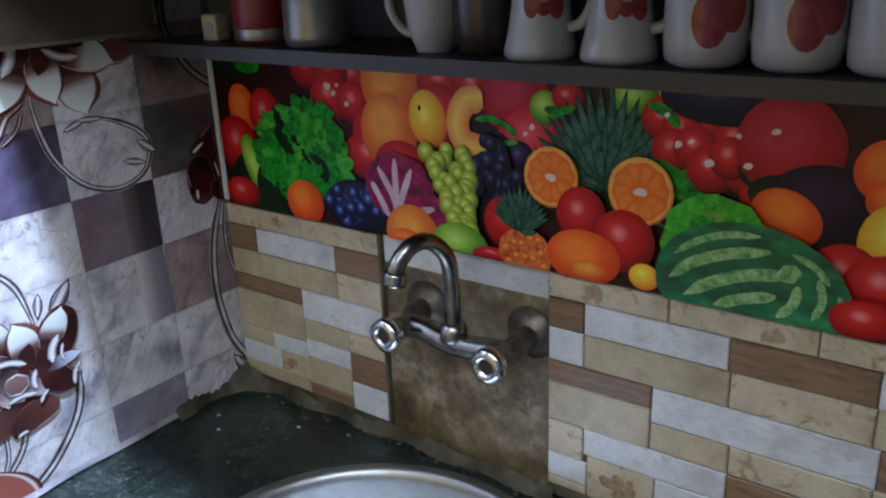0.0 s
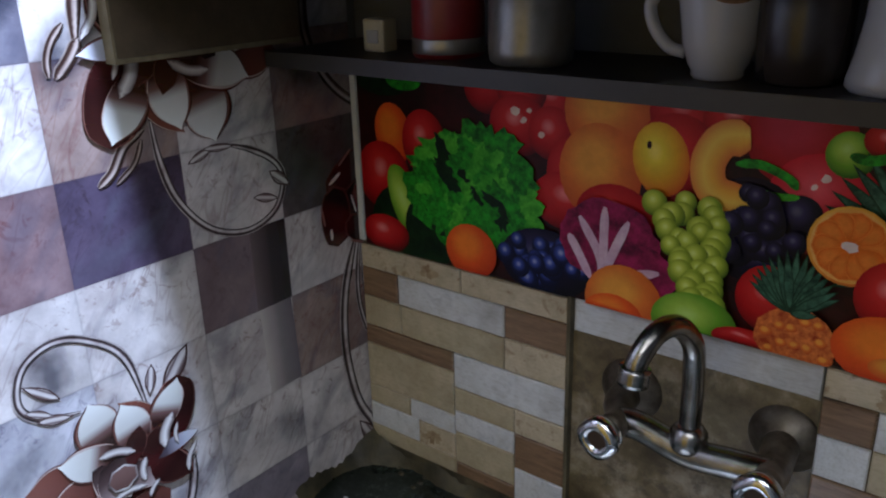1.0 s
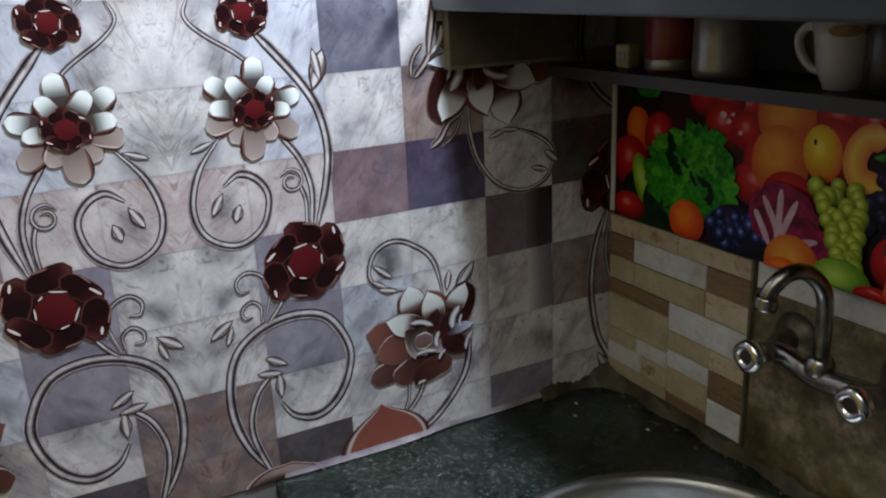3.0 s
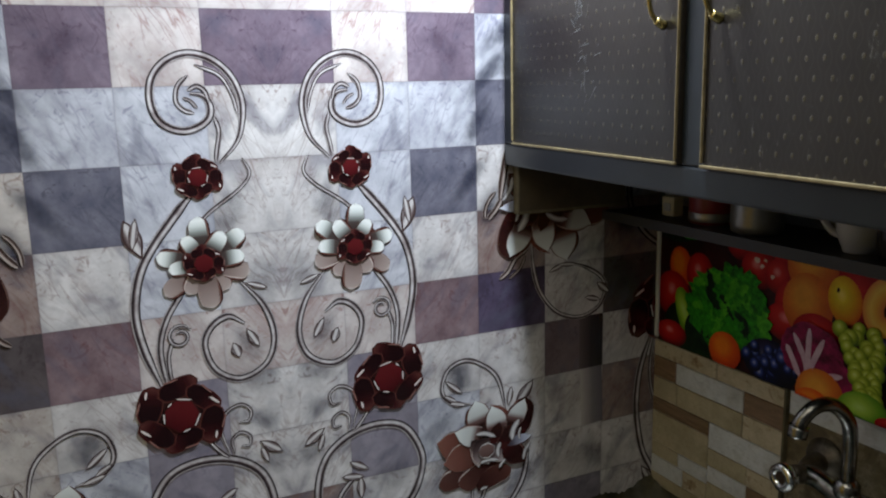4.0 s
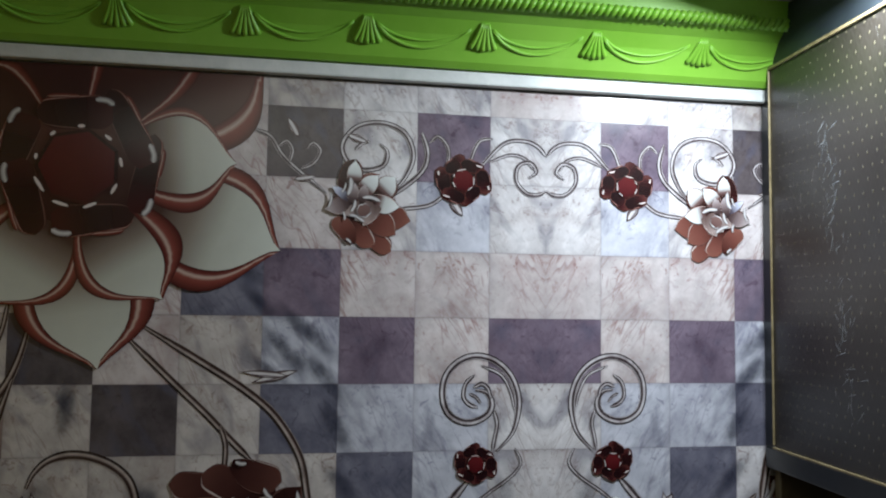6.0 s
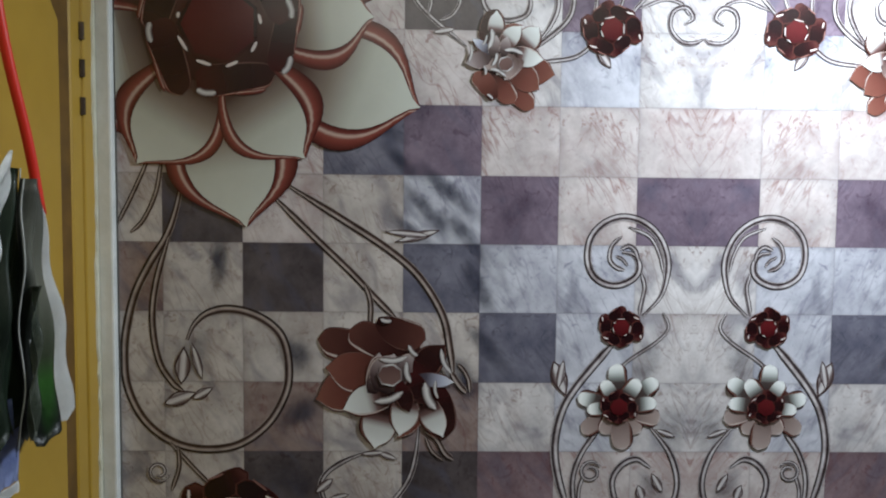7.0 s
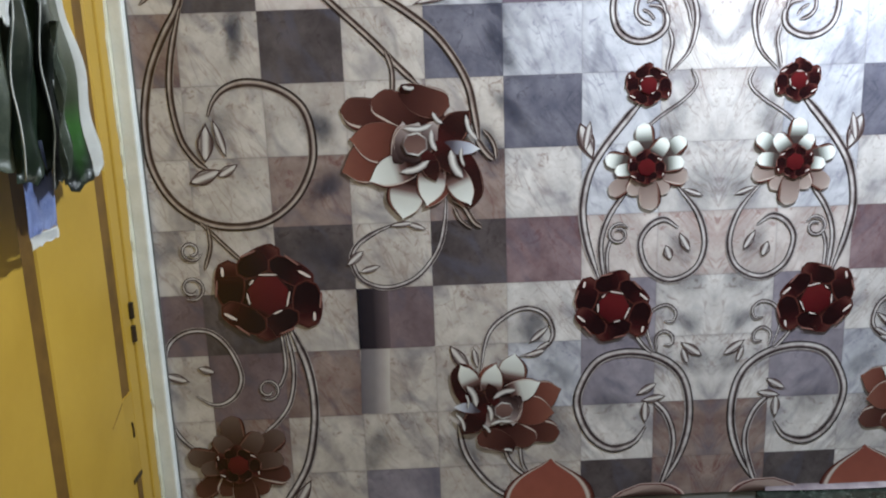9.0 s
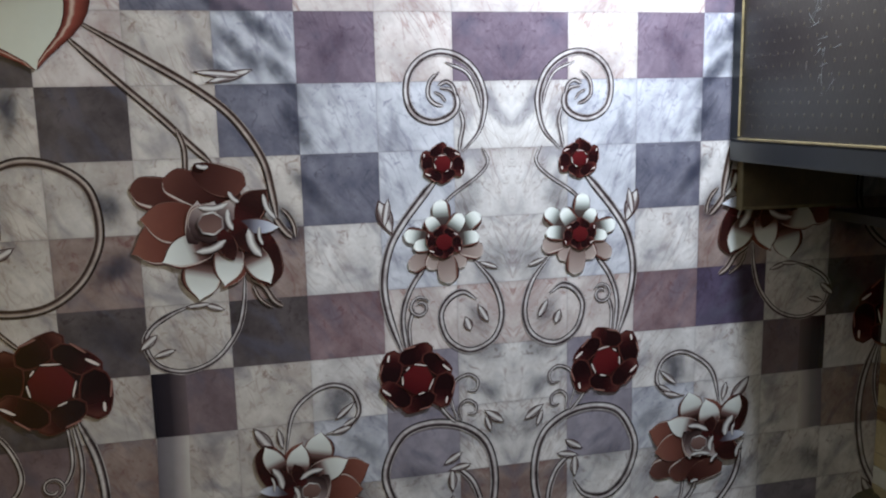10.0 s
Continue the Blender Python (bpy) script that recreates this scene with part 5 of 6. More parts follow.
def to_edge(a):
    c, s = math.cos(a), math.sin(a)
    ts = [((X1 if c > 0 else X0) - SX) / c if abs(c) > 1e-9 else 1e9, ((Y1 if s > 0 else Y0) - SY) / s if abs(s) > 1e-9 else 1e9]
    return SX + min(ts) * c, SY + min(ts) * s


loops = []
for r, z in (("in", 0.81), ("in", 0.85), ("out", 0.85), ("out", 0.81)):
    ring = []
    for a in angs:
        x, y = (SX + (SR - 0.004) * math.cos(a), SY + (SR - 0.004) * math.sin(a)) if r == "in" else to_edge(a)
        ring.append(bm.verts.new((x, y, z)))
    loops.append(ring)
for a, b in zip(loops, loops[1:] + loops[:1]):
    for i in range(len(angs)):
        j = (i + 1) % len(angs)
        bm.faces.new((a[i], a[j], b[j], b[i]))
bmesh.ops.recalc_face_normals(bm, faces=bm.faces)
part("worktop", bm, GRANITE, counter)
part("base", box(0.0, -0.54, 0, 1.75, -0.51, 0.81), WALL, counter, "plain plastered support")
part("base", box(1.72, -0.51, 0, 1.75, 0.012, 0.81), WALL, counter, "plain plastered support")
rnd = random.Random(4)
bm = bmesh.new()


def fillet(points, away):
    """An uneven strip of cement smeared into the angle between worktop and wall."""
    prev = None
    for k, (x, y) in enumerate(points):
        near = max(0.0, 1 - math.hypot(x, y) / 0.07)
        up = 0.017 + 0.004 * math.sin(k * 0.43) + rnd.uniform(-0.0025, 0.003) + 0.014 * near ** 2
        out = 0.006 + 0.004 * math.sin(k * 0.31 + 1) + rnd.uniform(-0.0015, 0.0015) + 0.022 * near
        cur = [bm.verts.new((x, y, 0.850 + up)), bm.verts.new((x + away[0] * out * 0.3, y + away[1] * out * 0.3, 0.850 + up * 0.75)), bm.verts.new((x + away[0] * out * 0.65, y + away[1] * out * 0.65, 0.850 + up * 0.3 + 0.001)), bm.verts.new((x + away[0] * out, y + away[1] * out, 0.8502))]
        if prev:
            for q in range(3):
                bm.faces.new((prev[q], prev[q + 1], cur[q + 1], cur[q]))
        prev = cur


fillet([(0.002 + 0.006 * k, -0.0088) for k in range(90)], (0, -1))
fillet([(0.0035, -0.003 - 0.006 * k) for k in range(24)], (1, 0))
for k in range(26):
    q = bmesh.ops.create_icosphere(bm, subdivisions=1, radius=rnd.uniform(0.0015, 0.004))["verts"]
    bmesh.ops.scale(bm, vec=(1.3, 1.1, 0.6), verts=q)
    bmesh.ops.translate(bm, vec=(rnd.uniform(0.01, 0.5), -0.012 - rnd.random() ** 2 * 0.03, 0.8505), verts=q)
bmesh.ops.recalc_face_normals(bm, faces=bm.faces)
cement = part("cement_joint", bm, CEMENT, counter, "crumbling cement joint along the wall", True)

sink = thing("sink", "round stainless steel sink bowl set in the counter", "sink")
bowl = [(0.03, 0.69), (0.10, 0.692), (0.16, 0.705), (0.19, 0.74), (0.202, 0.80), (0.206, 0.848), (0.209, 0.858), (0.216, 0.8625), (0.226, 0.860), (0.231, 0.8515)]
bm = bmesh.new()
rings = [[bm.verts.new((SX + r * math.cos(a), SY + r * math.sin(a), z)) for a in (2 * math.pi * i / 72 for i in range(72))] for r, z in bowl]
for a, b in zip(rings, rings[1:]):
    for i in range(72):
        bm.faces.new((a[i], a[(i + 1) % 72], b[(i + 1) % 72], b[i]))
bm.faces.new(list(reversed(rings[0])))
part("bowl", bm, STEEL, sink, smooth=True)
part("drain", lathe([(0.02, 0), (0.03, 0.001), (0.032, 0.004), (0.02, 0.005), (0.012, 0.002)], 24, (SX, SY, 0.6905)), CHROME, sink, smooth=True)
for x, y in ((0.075, -0.125), (0.045, -0.10), (0.165, -0.06)):
    q = bmesh.new()
    bmesh.ops.create_icosphere(q, subdivisions=2, radius=0.0026)
    bmesh.ops.scale(q, vec=(1.4, 1, 0.4), verts=q.verts)
    bmesh.ops.translate(q, vec=(x, y, 0.8508), verts=q.verts)
    tagged(part("crumb", q, CERAMIC), "tiny white crumb lying on the granite counter", "crumb", "crumbs on the counter")

# ---- tap ----
tap = thing("mixer_tap", "worn chrome wall mixer tap with a swan-neck spout", "tap")
for x in (0.353, 0.499):
    prof_f = [(0.032, 0.0), (0.033, 0.004), (0.030, 0.009), (0.022, 0.016), (0.016, 0.02), (0.014, 0.022)]
    fl = lathe(prof_f, 28)
    bmesh.ops.rotate(fl, cent=(0, 0, 0), matrix=Matrix.Rotation(radians(90), 3, "X"), verts=fl.verts)
    bmesh.ops.translate(fl, vec=(x, 0.0095, 1.054), verts=fl.verts)
    flange = part("flange", fl, GRIMY_CHROME, tap, smooth=True)
for x0, x1 in ((0.353, 0.375), (0.499, 0.511)):
    arm = part("valve_arm", tube([(x0, 0.0, 1.054), (x0 + 0.004, -0.03, 1.055), (x1 - 0.002, -0.06, 1.058), (x1, -0.09, 1.066)], (0.016, 0.012), 16, 4), GRIMY_CHROME, tap, smooth=True)
    kn = bmesh.new()
    rings = []
    for r, h in ((0.008, 0.0), (0.012, 0.004), (0.017, 0.010), (0.020, 0.018), (0.019, 0.024), (0.013, 0.027), (0.009, 0.026), (0.008, 0.020)):
        rings.append([kn.verts.new((x1 + r * (1 + 0.035 * math.cos(4 * a)) * math.cos(a), -0.084 - h, 1.064 + r * (1 + 0.035 * math.cos(4 * a)) * math.sin(a))) for a in (2 * math.pi * i / 32 for i in range(32))])
    for a, b in zip(rings, rings[1:]):
        for i in range(32):
            kn.faces.new((a[i], b[i], b[(i + 1) % 32], a[(i + 1) % 32]))
    kn.faces.new(rings[0])
    kn.faces.new(list(reversed(rings[-1])))
    knob = part("knob", kn, KNOB_CHROME, arm, "round chrome knob", True)
    # dark disc set into the knob, its colour standing for the hole's shade
    cap = lathe([(0.0088, 0.0), (0.0088, 0.0012), (0.001, 0.0016)], 20)
    bmesh.ops.rotate(cap, cent=(0, 0, 0), matrix=Matrix.Rotation(radians(90), 3, "X"), verts=cap.verts)
    bmesh.ops.translate(cap, vec=(x1, -0.1065, 1.064), verts=cap.verts)
    part("screw_hole", cap, DARK_METAL, tap)
part("mixer_body", tube([(0.373, -0.060, 1.058), (0.395, -0.061, 1.060), (0.437, -0.062, 1.052), (0.48, -0.062, 1.056), (0.508, -0.061, 1.058)], 0.0135, 16, 6), CHROME, tap, smooth=True)
part("collar", lathe([(0.014, 0), (0.016, 0.004), (0.016, 0.016), (0.012, 0.022), (0.0085, 0.024)], 24, (0.438, -0.062, 1.056)), CHROME, tap, smooth=True)
part("spout", tube([(0.438, -0.062, 1.07), (0.438, -0.062, 1.125), (0.437, -0.068, 1.158), (0.431, -0.088, 1.180), (0.424, -0.110, 1.181), (0.418, -0.126, 1.166), (0.416, -0.130, 1.153)], 0.0092, 16, 6), CHROME, tap, smooth=True)
part("spout_tip", tube([(0.4165, -0.129, 1.157), (0.416, -0.130, 1.150), (0.4155, -0.131, 1.143)], 0.0125, 14, 2), CHROME, tap, smooth=True)

# ---- shelf and what stands on it ----
SH = 1.374
shelf = part("shelf", box(0.012, -0.126, SH - 0.014, 1.70, 0.010, SH, bevel=0.0015), SHELF)
part("front_edge", box(0.013, -0.1285, SH - 0.0145, 1.699, -0.1262, SH + 0.0008, bevel=0.0006), SHELF, shelf, "dark plastic edging")
tagged(shelf, "dark laminated shelf board under the wall cabinet", "shelf")


def mug(name, x, y, prof_m, mat, label, handle=None, decals=(), group=""):
    ob = thing(name, label, "mug", group, at=(x, y, SH))
    body = part("body", lathe(prof_m, 36), mat, ob, smooth=True)
    if handle:
        part("handle", tube(handle, 0.0048, 10, 6), mat, ob, smooth=True)
    for k, (a, h, rx, rz, m, nm) in enumerate(decals):
        bm = bmesh.new()
        grid = []
        for i in range(7):
            for_j = []
            for j in range(7):
                u, v = (i / 3 - 1), (j / 3 - 1)
                kk = math.sqrt(max(1e-6, 1 - 0.5 * min(1, u * u))), math.sqrt(max(1e-6, 1 - 0.5 * min(1, v * v)))
                uu, vv = u * kk[1] * rx, v * kk[0] * rz
                z = h + vv
                r = radius_at(prof_m, z) + 0.0006 + 0.0002 * k
                for_j.append(bm.verts.new((r * math.cos(a + uu / r), r * math.sin(a + uu / r), z)))
            grid.append(for_j)
        for i in range(6):
            for j in range(6):
                bm.faces.new((grid[i][j], grid[i + 1][j], grid[i + 1][j + 1], grid[i][j + 1]))
        part(nm, bm, m, body, smooth=True)
    return ob


def radius_at(prof_m, z):
    best = 0
    for (ra, za), (rb, zb) in zip(prof_m, prof_m[1:]):
        if za <= z <= zb and zb > za:
            best = max(best, ra + (rb - ra) * (z - za) / (zb - za))
    return best or max(r for r, _ in prof_m)


def hollow(outer, wall=0.003):
    top = outer[-1]
    inner = [(max(0.004, r - wall), max(z, outer[0][1] + 0.005)) for r, z in reversed(outer)]
    return outer + [(top[0] - wall * 0.5, top[1] + 0.0012)] + inner


STRAIGHT = hollow([(0.024, 0.0), (0.028, 0.002), (0.0315, 0.006), (0.0325, 0.02), (0.0325, 0.06), (0.0335, 0.088)])
CLASSIC = hollow([(0.017, 0.0), (0.0185, 0.003), (0.018, 0.005), (0.021, 0.010), (0.0252, 0.024), (0.0278, 0.044), (0.0312, 0.066)])
BELL = hollow([(0.030, 0.0), (0.0325, 0.003), (0.0325, 0.008), (0.029, 0.022), (0.0255, 0.045), (0.0245, 0.065), (0.027, 0.090)])
DARKP = hollow([(0.026, 0.0), (0.029, 0.003), (0.030, 0.04), (0.031, 0.088)])
TO_EYE = -0.95
mug("mug", 0.442, -0.080, CLASSIC, CERAMIC, "white glazed mug with a brown motif near its rim", [(-0.029, 0, 0.055), (-0.040, -0.002, 0.060), (-0.051, -0.003, 0.050), (-0.048, -0.003, 0.034), (-0.037, -0.001, 0.020), (-0.024, 0, 0.016)], [(TO_EYE, 0.058, 0.016, 0.006, DECAL_BRN, "brown_motif"), (TO_EYE + 0.9, 0.058, 0.012, 0.006, DECAL_BRN, "brown_motif")])
mug("mug", 0.496, -0.074, DARKP, DARKCUP, "dark brown glazed mug between the white ones")
for x in (0.559, 0.633):
    mug("mug", x, -0.082, BELL, CERAMIC, "white bell-shaped mug with a red flower decal", [(0.024, 0, 0.076), (0.042, 0.004, 0.078), (0.050, 0.004, 0.056), (0.040, 0.002, 0.032), (0.027, 0, 0.026)], [(TO_EYE - 0.42, 0.049, 0.0075, 0.014, DECAL_RED, "red_decal"), (TO_EYE + 0.40, 0.045, 0.0080, 0.011, DECAL_RED, "red_decal"), (TO_EYE - 0.02, 0.043, 0.006, 0.006, DECAL_RED, "red_decal"), (TO_EYE + 0.1, 0.068, 0.005, 0.007, DECAL_GRN, "green_decal"), (TO_EYE - 0.3, 0.067, 0.004, 0.004, DECAL_BRN, "brown_decal")], "bell mugs")
for x in (0.704, 0.772, 0.838, 0.905):
    mug("mug", x, -0.080, STRAIGHT, CERAMIC, "white straight mug with a large red strawberry decal", [(0.031, 0.004, 0.074), (0.050, 0.010, 0.076), (0.058, 0.012, 0.054), (0.050, 0.010, 0.028), (0.031, 0.004, 0.022)], [(TO_EYE - 0.22, 0.037, 0.014, 0.021, DECAL_RED, "red_decal"), (TO_EYE + 0.28, 0.046, 0.012, 0.019, DECAL_RED, "red_decal"), (TO_EYE - 0.1, 0.066, 0.013, 0.006, DECAL_GRN, "green_decal")], "strawberry mugs")
can = thing("tin", "red tin with a pale label standing on the shelf", "tin", at=(0.196, -0.072, SH))
part("body", lathe([(0.030, 0), (0.032, 0.002), (0.032, 0.085), (0.030, 0.088), (0.006, 0.089)], 32), REDTIN, can, smooth=True)
part("base_band", lathe([(0.0322, 0.004), (0.0326, 0.005), (0.0326, 0.016), (0.0322, 0.017)], 32), GLASSJAR, can, smooth=True)
jar = thing("canister", "dull grey metal canister on the shelf", "canister", at=(0.286, -0.078, SH))
part("body", lathe([(0.030, 0), (0.034, 0.003), (0.035, 0.012), (0.034, 0.085), (0.031, 0.090)], 32), GLASSJAR, jar, smooth=True)
part("lid", lathe([(0.034, 0.090), (0.0355, 0.091), (0.0355, 0.098), (0.03, 0.100)], 32), GLASSJAR, jar, smooth=True)
socket = thing("switch_box", "small cream plastic switch box on the shelf", "switch box")
part("body", box(0.104, -0.085, SH, 0.130, -0.065, SH + 0.030, bevel=0.003), CREAM, socket)
part("rocker", box(0.110, -0.0865, SH + 0.008, 0.124, -0.0845, SH + 0.020, bevel=0.0008), CERAMIC, socket)

# ---- wall cabinet ----
cab = thing("wall_cabinet", "dark wall cabinet with dotted laminate doors, gold edging and brass handles", "cabinet")
CY = -0.304
cab.matrix_world = pose(0.004, CY, 0, 0, 0, -3.6) @ pose(-0.004, -CY, 0)
part("carcass", box(0.004, CY + 0.02, 1.472, 1.70, 0.010, 2.148), FRAME_BLACK, cab)
part("bottom_rail", box(0.004, CY, 1.457, 1.70, CY + 0.0195, 1.489, bevel=0.003), FRAME_BLACK, cab)
part("top_rail", box(0.004, CY, 2.064, 1.70, CY + 0.0195, 2.148, bevel=0.003), FRAME_BLACK, cab)
for x0, x1 in ((0.004, 0.0395), (0.414, 0.452), (0.834, 0.870), (1.252, 1.290)):
    part("upright", box(x0, CY + 0.001, 1.4895, x1, CY + 0.0195, 2.0635, bevel=0.002), FRAME_BLACK, cab)
for k, (x0, x1) in enumerate(((0.040, 0.4135), (0.4525, 0.8335), (0.8705, 1.2515), (1.2905, 1.699))):
    leaf = part("cabinet_door", box(x0, CY - 0.004, 1.4895, x1, CY + 0.0194, 2.0635, bevel=0.002), LAMINATE, cab)
    for bx in ((x0, 1.4895, x1, 1.4930), (x0, 2.0585, x1, 2.0635), (x0, 1.495, x0 + 0.0024, 2.058), (x1 - 0.0024, 1.495, x1, 2.058)):
        part("gold_edging", box(bx[0], CY - 0.0075, bx[1], bx[2], CY - 0.0042, bx[3], bevel=0.001), GOLD_TRIM, leaf)
    hx = x1 - 0.024 if k % 2 == 0 else x0 + 0.022
    yb = CY - 0.0045
    h = part("handle", tube([(hx, yb, 1.734), (hx, yb - 0.012, 1.724), (hx - 0.001, yb - 0.021, 1.708), (hx, yb - 0.023, 1.682), (hx, yb - 0.021, 1.652), (hx, yb - 0.012, 1.637), (hx, yb, 1.632)], 0.0026, 10, 6), BRASS, leaf, "bright brass bow handle", True)
    part("knop", lathe([(0.003, 0), (0.006, 0.003), (0.0045, 0.008), (0.005, 0.012), (0.001, 0.018)], 16, (hx, yb - 0.004, 1.730)), BRASS, h, smooth=True)
    part("boss", tube([(hx, yb - 0.008, 1.730), (hx, yb - 0.016, 1.721), (hx, yb - 0.021, 1.710)], (0.006, 0.0042), 10, 2), BRASS, h, smooth=True)
    part("boss", tube([(hx, yb - 0.002, 1.633), (hx, yb - 0.008, 1.635), (hx, yb - 0.013, 1.638)], (0.0055, 0.004), 10, 2), BRASS, h, smooth=True)
    if k == 0:
        rnd_s = random.Random(21)
        loops = []
        for q in range(90):
            f = rnd_s.random()
            x = 0.185 + 0.05 * f + rnd_s.gauss(0, 0.012)
            z = 1.93 - 0.36 * f + rnd_s.gauss(0, 0.02)
            ln, wd, tilt = rnd_s.uniform(0.002, 0.012), rnd_s.uniform(0.0004, 0.0011), rnd_s.gauss(-0.5, 0.5)
            c, n = math.cos(1.57 + tilt), math.sin(1.57 + tilt)
            loops.append([(x - ln * c + a * n, CY - 0.00425 - 0.000002 * q, z - ln * n - a * c) for a in (-wd * 0.3, wd * 0.3)] + [(x + ln * c + a * n, CY - 0.00425 - 0.000002 * q, z + ln * n - a * c) for a in (wd, -wd)])
        me = sheet_mesh("scuff", loops, [[(0, 0), (1, 0), (1, 1), (0, 1)]] * len(loops), [SCUFF])
        scuffs = new("scuff", me)
        scuffs.parent = leaf
        tagged(scuffs, "pale scratches worn into the laminate", kind="stuff")
side_board = part("side_board", box(0.003, -0.286, 1.386, 0.019, -0.096, 1.5045), BOARD, cab, "raw brown side board")
part("bare_edge", box(0.003, -0.2885, 1.386, 0.019, -0.2862, 1.4565), BOARD_EDGE, side_board)
part("bare_edge", box(0.003, -0.2885, 1.3815, 0.019, -0.0965, 1.3858), BOARD_EDGE, side_board)

# ---- fruit poster ----
poster = thing("fruit_poster", "glossy printed kitchen poster of mixed fruit and vegetables", "poster", kind="structure")
sheet("printed_ground", on_poster, 0, [[(0.012, 1.13), (1.28, 1.13), (1.28, 1.37), (0.012, 1.37)]], [[(0, 0), (1, 0), (1, 1), (0, 1)]], [F["dark"]], poster)
LAYER = [0.0001]


def fruit(kind, x, z, rx, rz=None, angle=0, wob=0.0, n=22, name="printed_fruit"):
    LAYER[0] += 0.00002
    return disc(name, on_poster, LAYER[0], (x, z), rx, rz or rx, F[kind], poster, n, wob, int(x * 1e4), angle)


def spikes(c, n, spread, lo, hi, wd, kind, turn=90):
    for k in range(n):
        LAYER[0] += 0.00002
        a = turn + spread * ((k * 7 % n) / (n - 1) - 0.5)
        ln = hi - (hi - lo) * abs(a - turn) / spread
        petal(on_poster, LAYER[0], c, a, ln, wd, F[kind], F["spiked"], poster, name="printed_leaf", inset=0.14, full=0.8, sharp=0.8)


for a in [("leafd", .05, 1.345, .05, .03), ("leaf", .08, 1.335, .025, .012), ("orange", .062, 1.275, .026, .034, 10), ("red", .105, 1.27, .030, .036), ("red", .045, 1.225, .04, .04), ("red", .19, 1.335, .030, .026), ("red", .265, 1.33, .030, .028), ("red", .228, 1.335, .028, .024), ("red", .225, 1.302, .034, .030), ("red", .262, 1.298, .026, .026), ("red", .285, 1.262, .028, .036), ("red", .285, 1.235, .045, .03),
          ("ochre", .320, 1.325, .045, .045), ("red", .392, 1.330, .034, .030), ("red", .435, 1.328, .030, .028), ("red", .385, 1.29, .04, .04), ("rose", .483, 1.320, .042, .040), ("ochre", .313, 1.268, .042, .046), ("red", .33, 1.23, .04, .03), ("yellow", .371, 1.288, .026, .033, 12), ("dark", .360, 1.300, .0022, .0035), ("pink", .505, 1.275, .042, .036), ("red", .515, 1.245, .03, .02), ("lime", .520, 1.312, .018), ("red", .545, 1.325, .018, .014),
          ("leafd", .075, 1.17, .05, .05), ("lime", .080, 1.195, .022, .05, 25), ("leafd", .115, 1.175, .04, .04), ("red", .045, 1.158, .035, .022), ("plum", .452, 1.24, .045, .045), ("black", .455, 1.258, .022), ("black", .475, 1.236, .02), ("black", .468, 1.215, .024), ("black", .44, 1.225, .02), ("black", .49, 1.258, .018),
          ("yellow", .66, 1.335, .05, .022), ("lime", .615, 1.33, .025, .018), ("leafd", .60, 1.26, .05, .05), ("leaf", .655, 1.26, .035, .02, -30)]:
    fruit(*a)
spikes((0.587, 1.238), 30, 230, 0.045, 0.105, 0.013, "spike")
for a in [("red", .645, 1.312, .022), ("red", .688, 1.312, .021), ("red", .712, 1.298, .022), ("red", .662, 1.304, .020), ("red", .655, 1.284, .021), ("red", .676, 1.288, .021), ("red", .692, 1.270, .024), ("red", .722, 1.272, .022), ("red", .735, 1.252, .017), ("red", .708, 1.282, .020), ("leafd", .74, 1.275, .025, .02), ("black", .70, 1.335, .06, .025), ("rose", .757, 1.298, .046, .045), ("leafd", .755, 1.255, .03, .018), ("plum", .79, 1.25, .05, .036), ("orange", .838, 1.285, .03, .028), ("orange", .85, 1.26, .03, .02), ("yellow", .848, 1.225, .03, .036), ("orange", .760, 1.235, .032, .025, -25), ("red", .812, 1.19, .03, .03), ("red", .845, 1.185, .035, .03)]:
    fruit(*a)
LAYER[0] += 0.00002
ribbon("printed_fruit", on_poster, LAYER[0], [(.446, 1.316), (.424, 1.312), (.413, 1.290), (.421, 1.268), (.452, 1.262)], 0.030, F["pepper"], poster, 6, (0.6, 0.5))
for pts, wd in (([(.436, 1.294), (.456, 1.296), (.478, 1.288), (.486, 1.280)], .0075), ([(.452, 1.276), (.470, 1.272), (.488, 1.274)], .006), ([(.632, 1.270), (.662, 1.256), (.678, 1.236)], .018), ([(.630, 1.325), (.648, 1.318), (.660, 1.306)], .010), ([(.555, 1.316), (.535, 1.310), (.520, 1.312)], .008)):
    LAYER[0] += 0.00002
    ribbon("printed_stalk", on_poster, LAYER[0], pts, wd, F["leafl"] if wd < .0065 else F["leaf"], poster, 5)
for x, z, q in [(.222, 1.316, .0055), (.232, 1.308, .004), (.238, 1.318, .003), (.252, 1.296, .004), (.19, 1.34, .004), (.648, 1.316, .003), (.66, 1.29, .004), (.672, 1.294, .003), (.69, 1.276, .005), (.714, 1.303, .003), (.724, 1.277, .004), (.506, 1.292, .004), (.498, 1.284, .003), (.745, 1.31, .004)]:
    fruit("glint", x, z, q, q * 0.8, 20, 0.2, 8, "printed_glint")
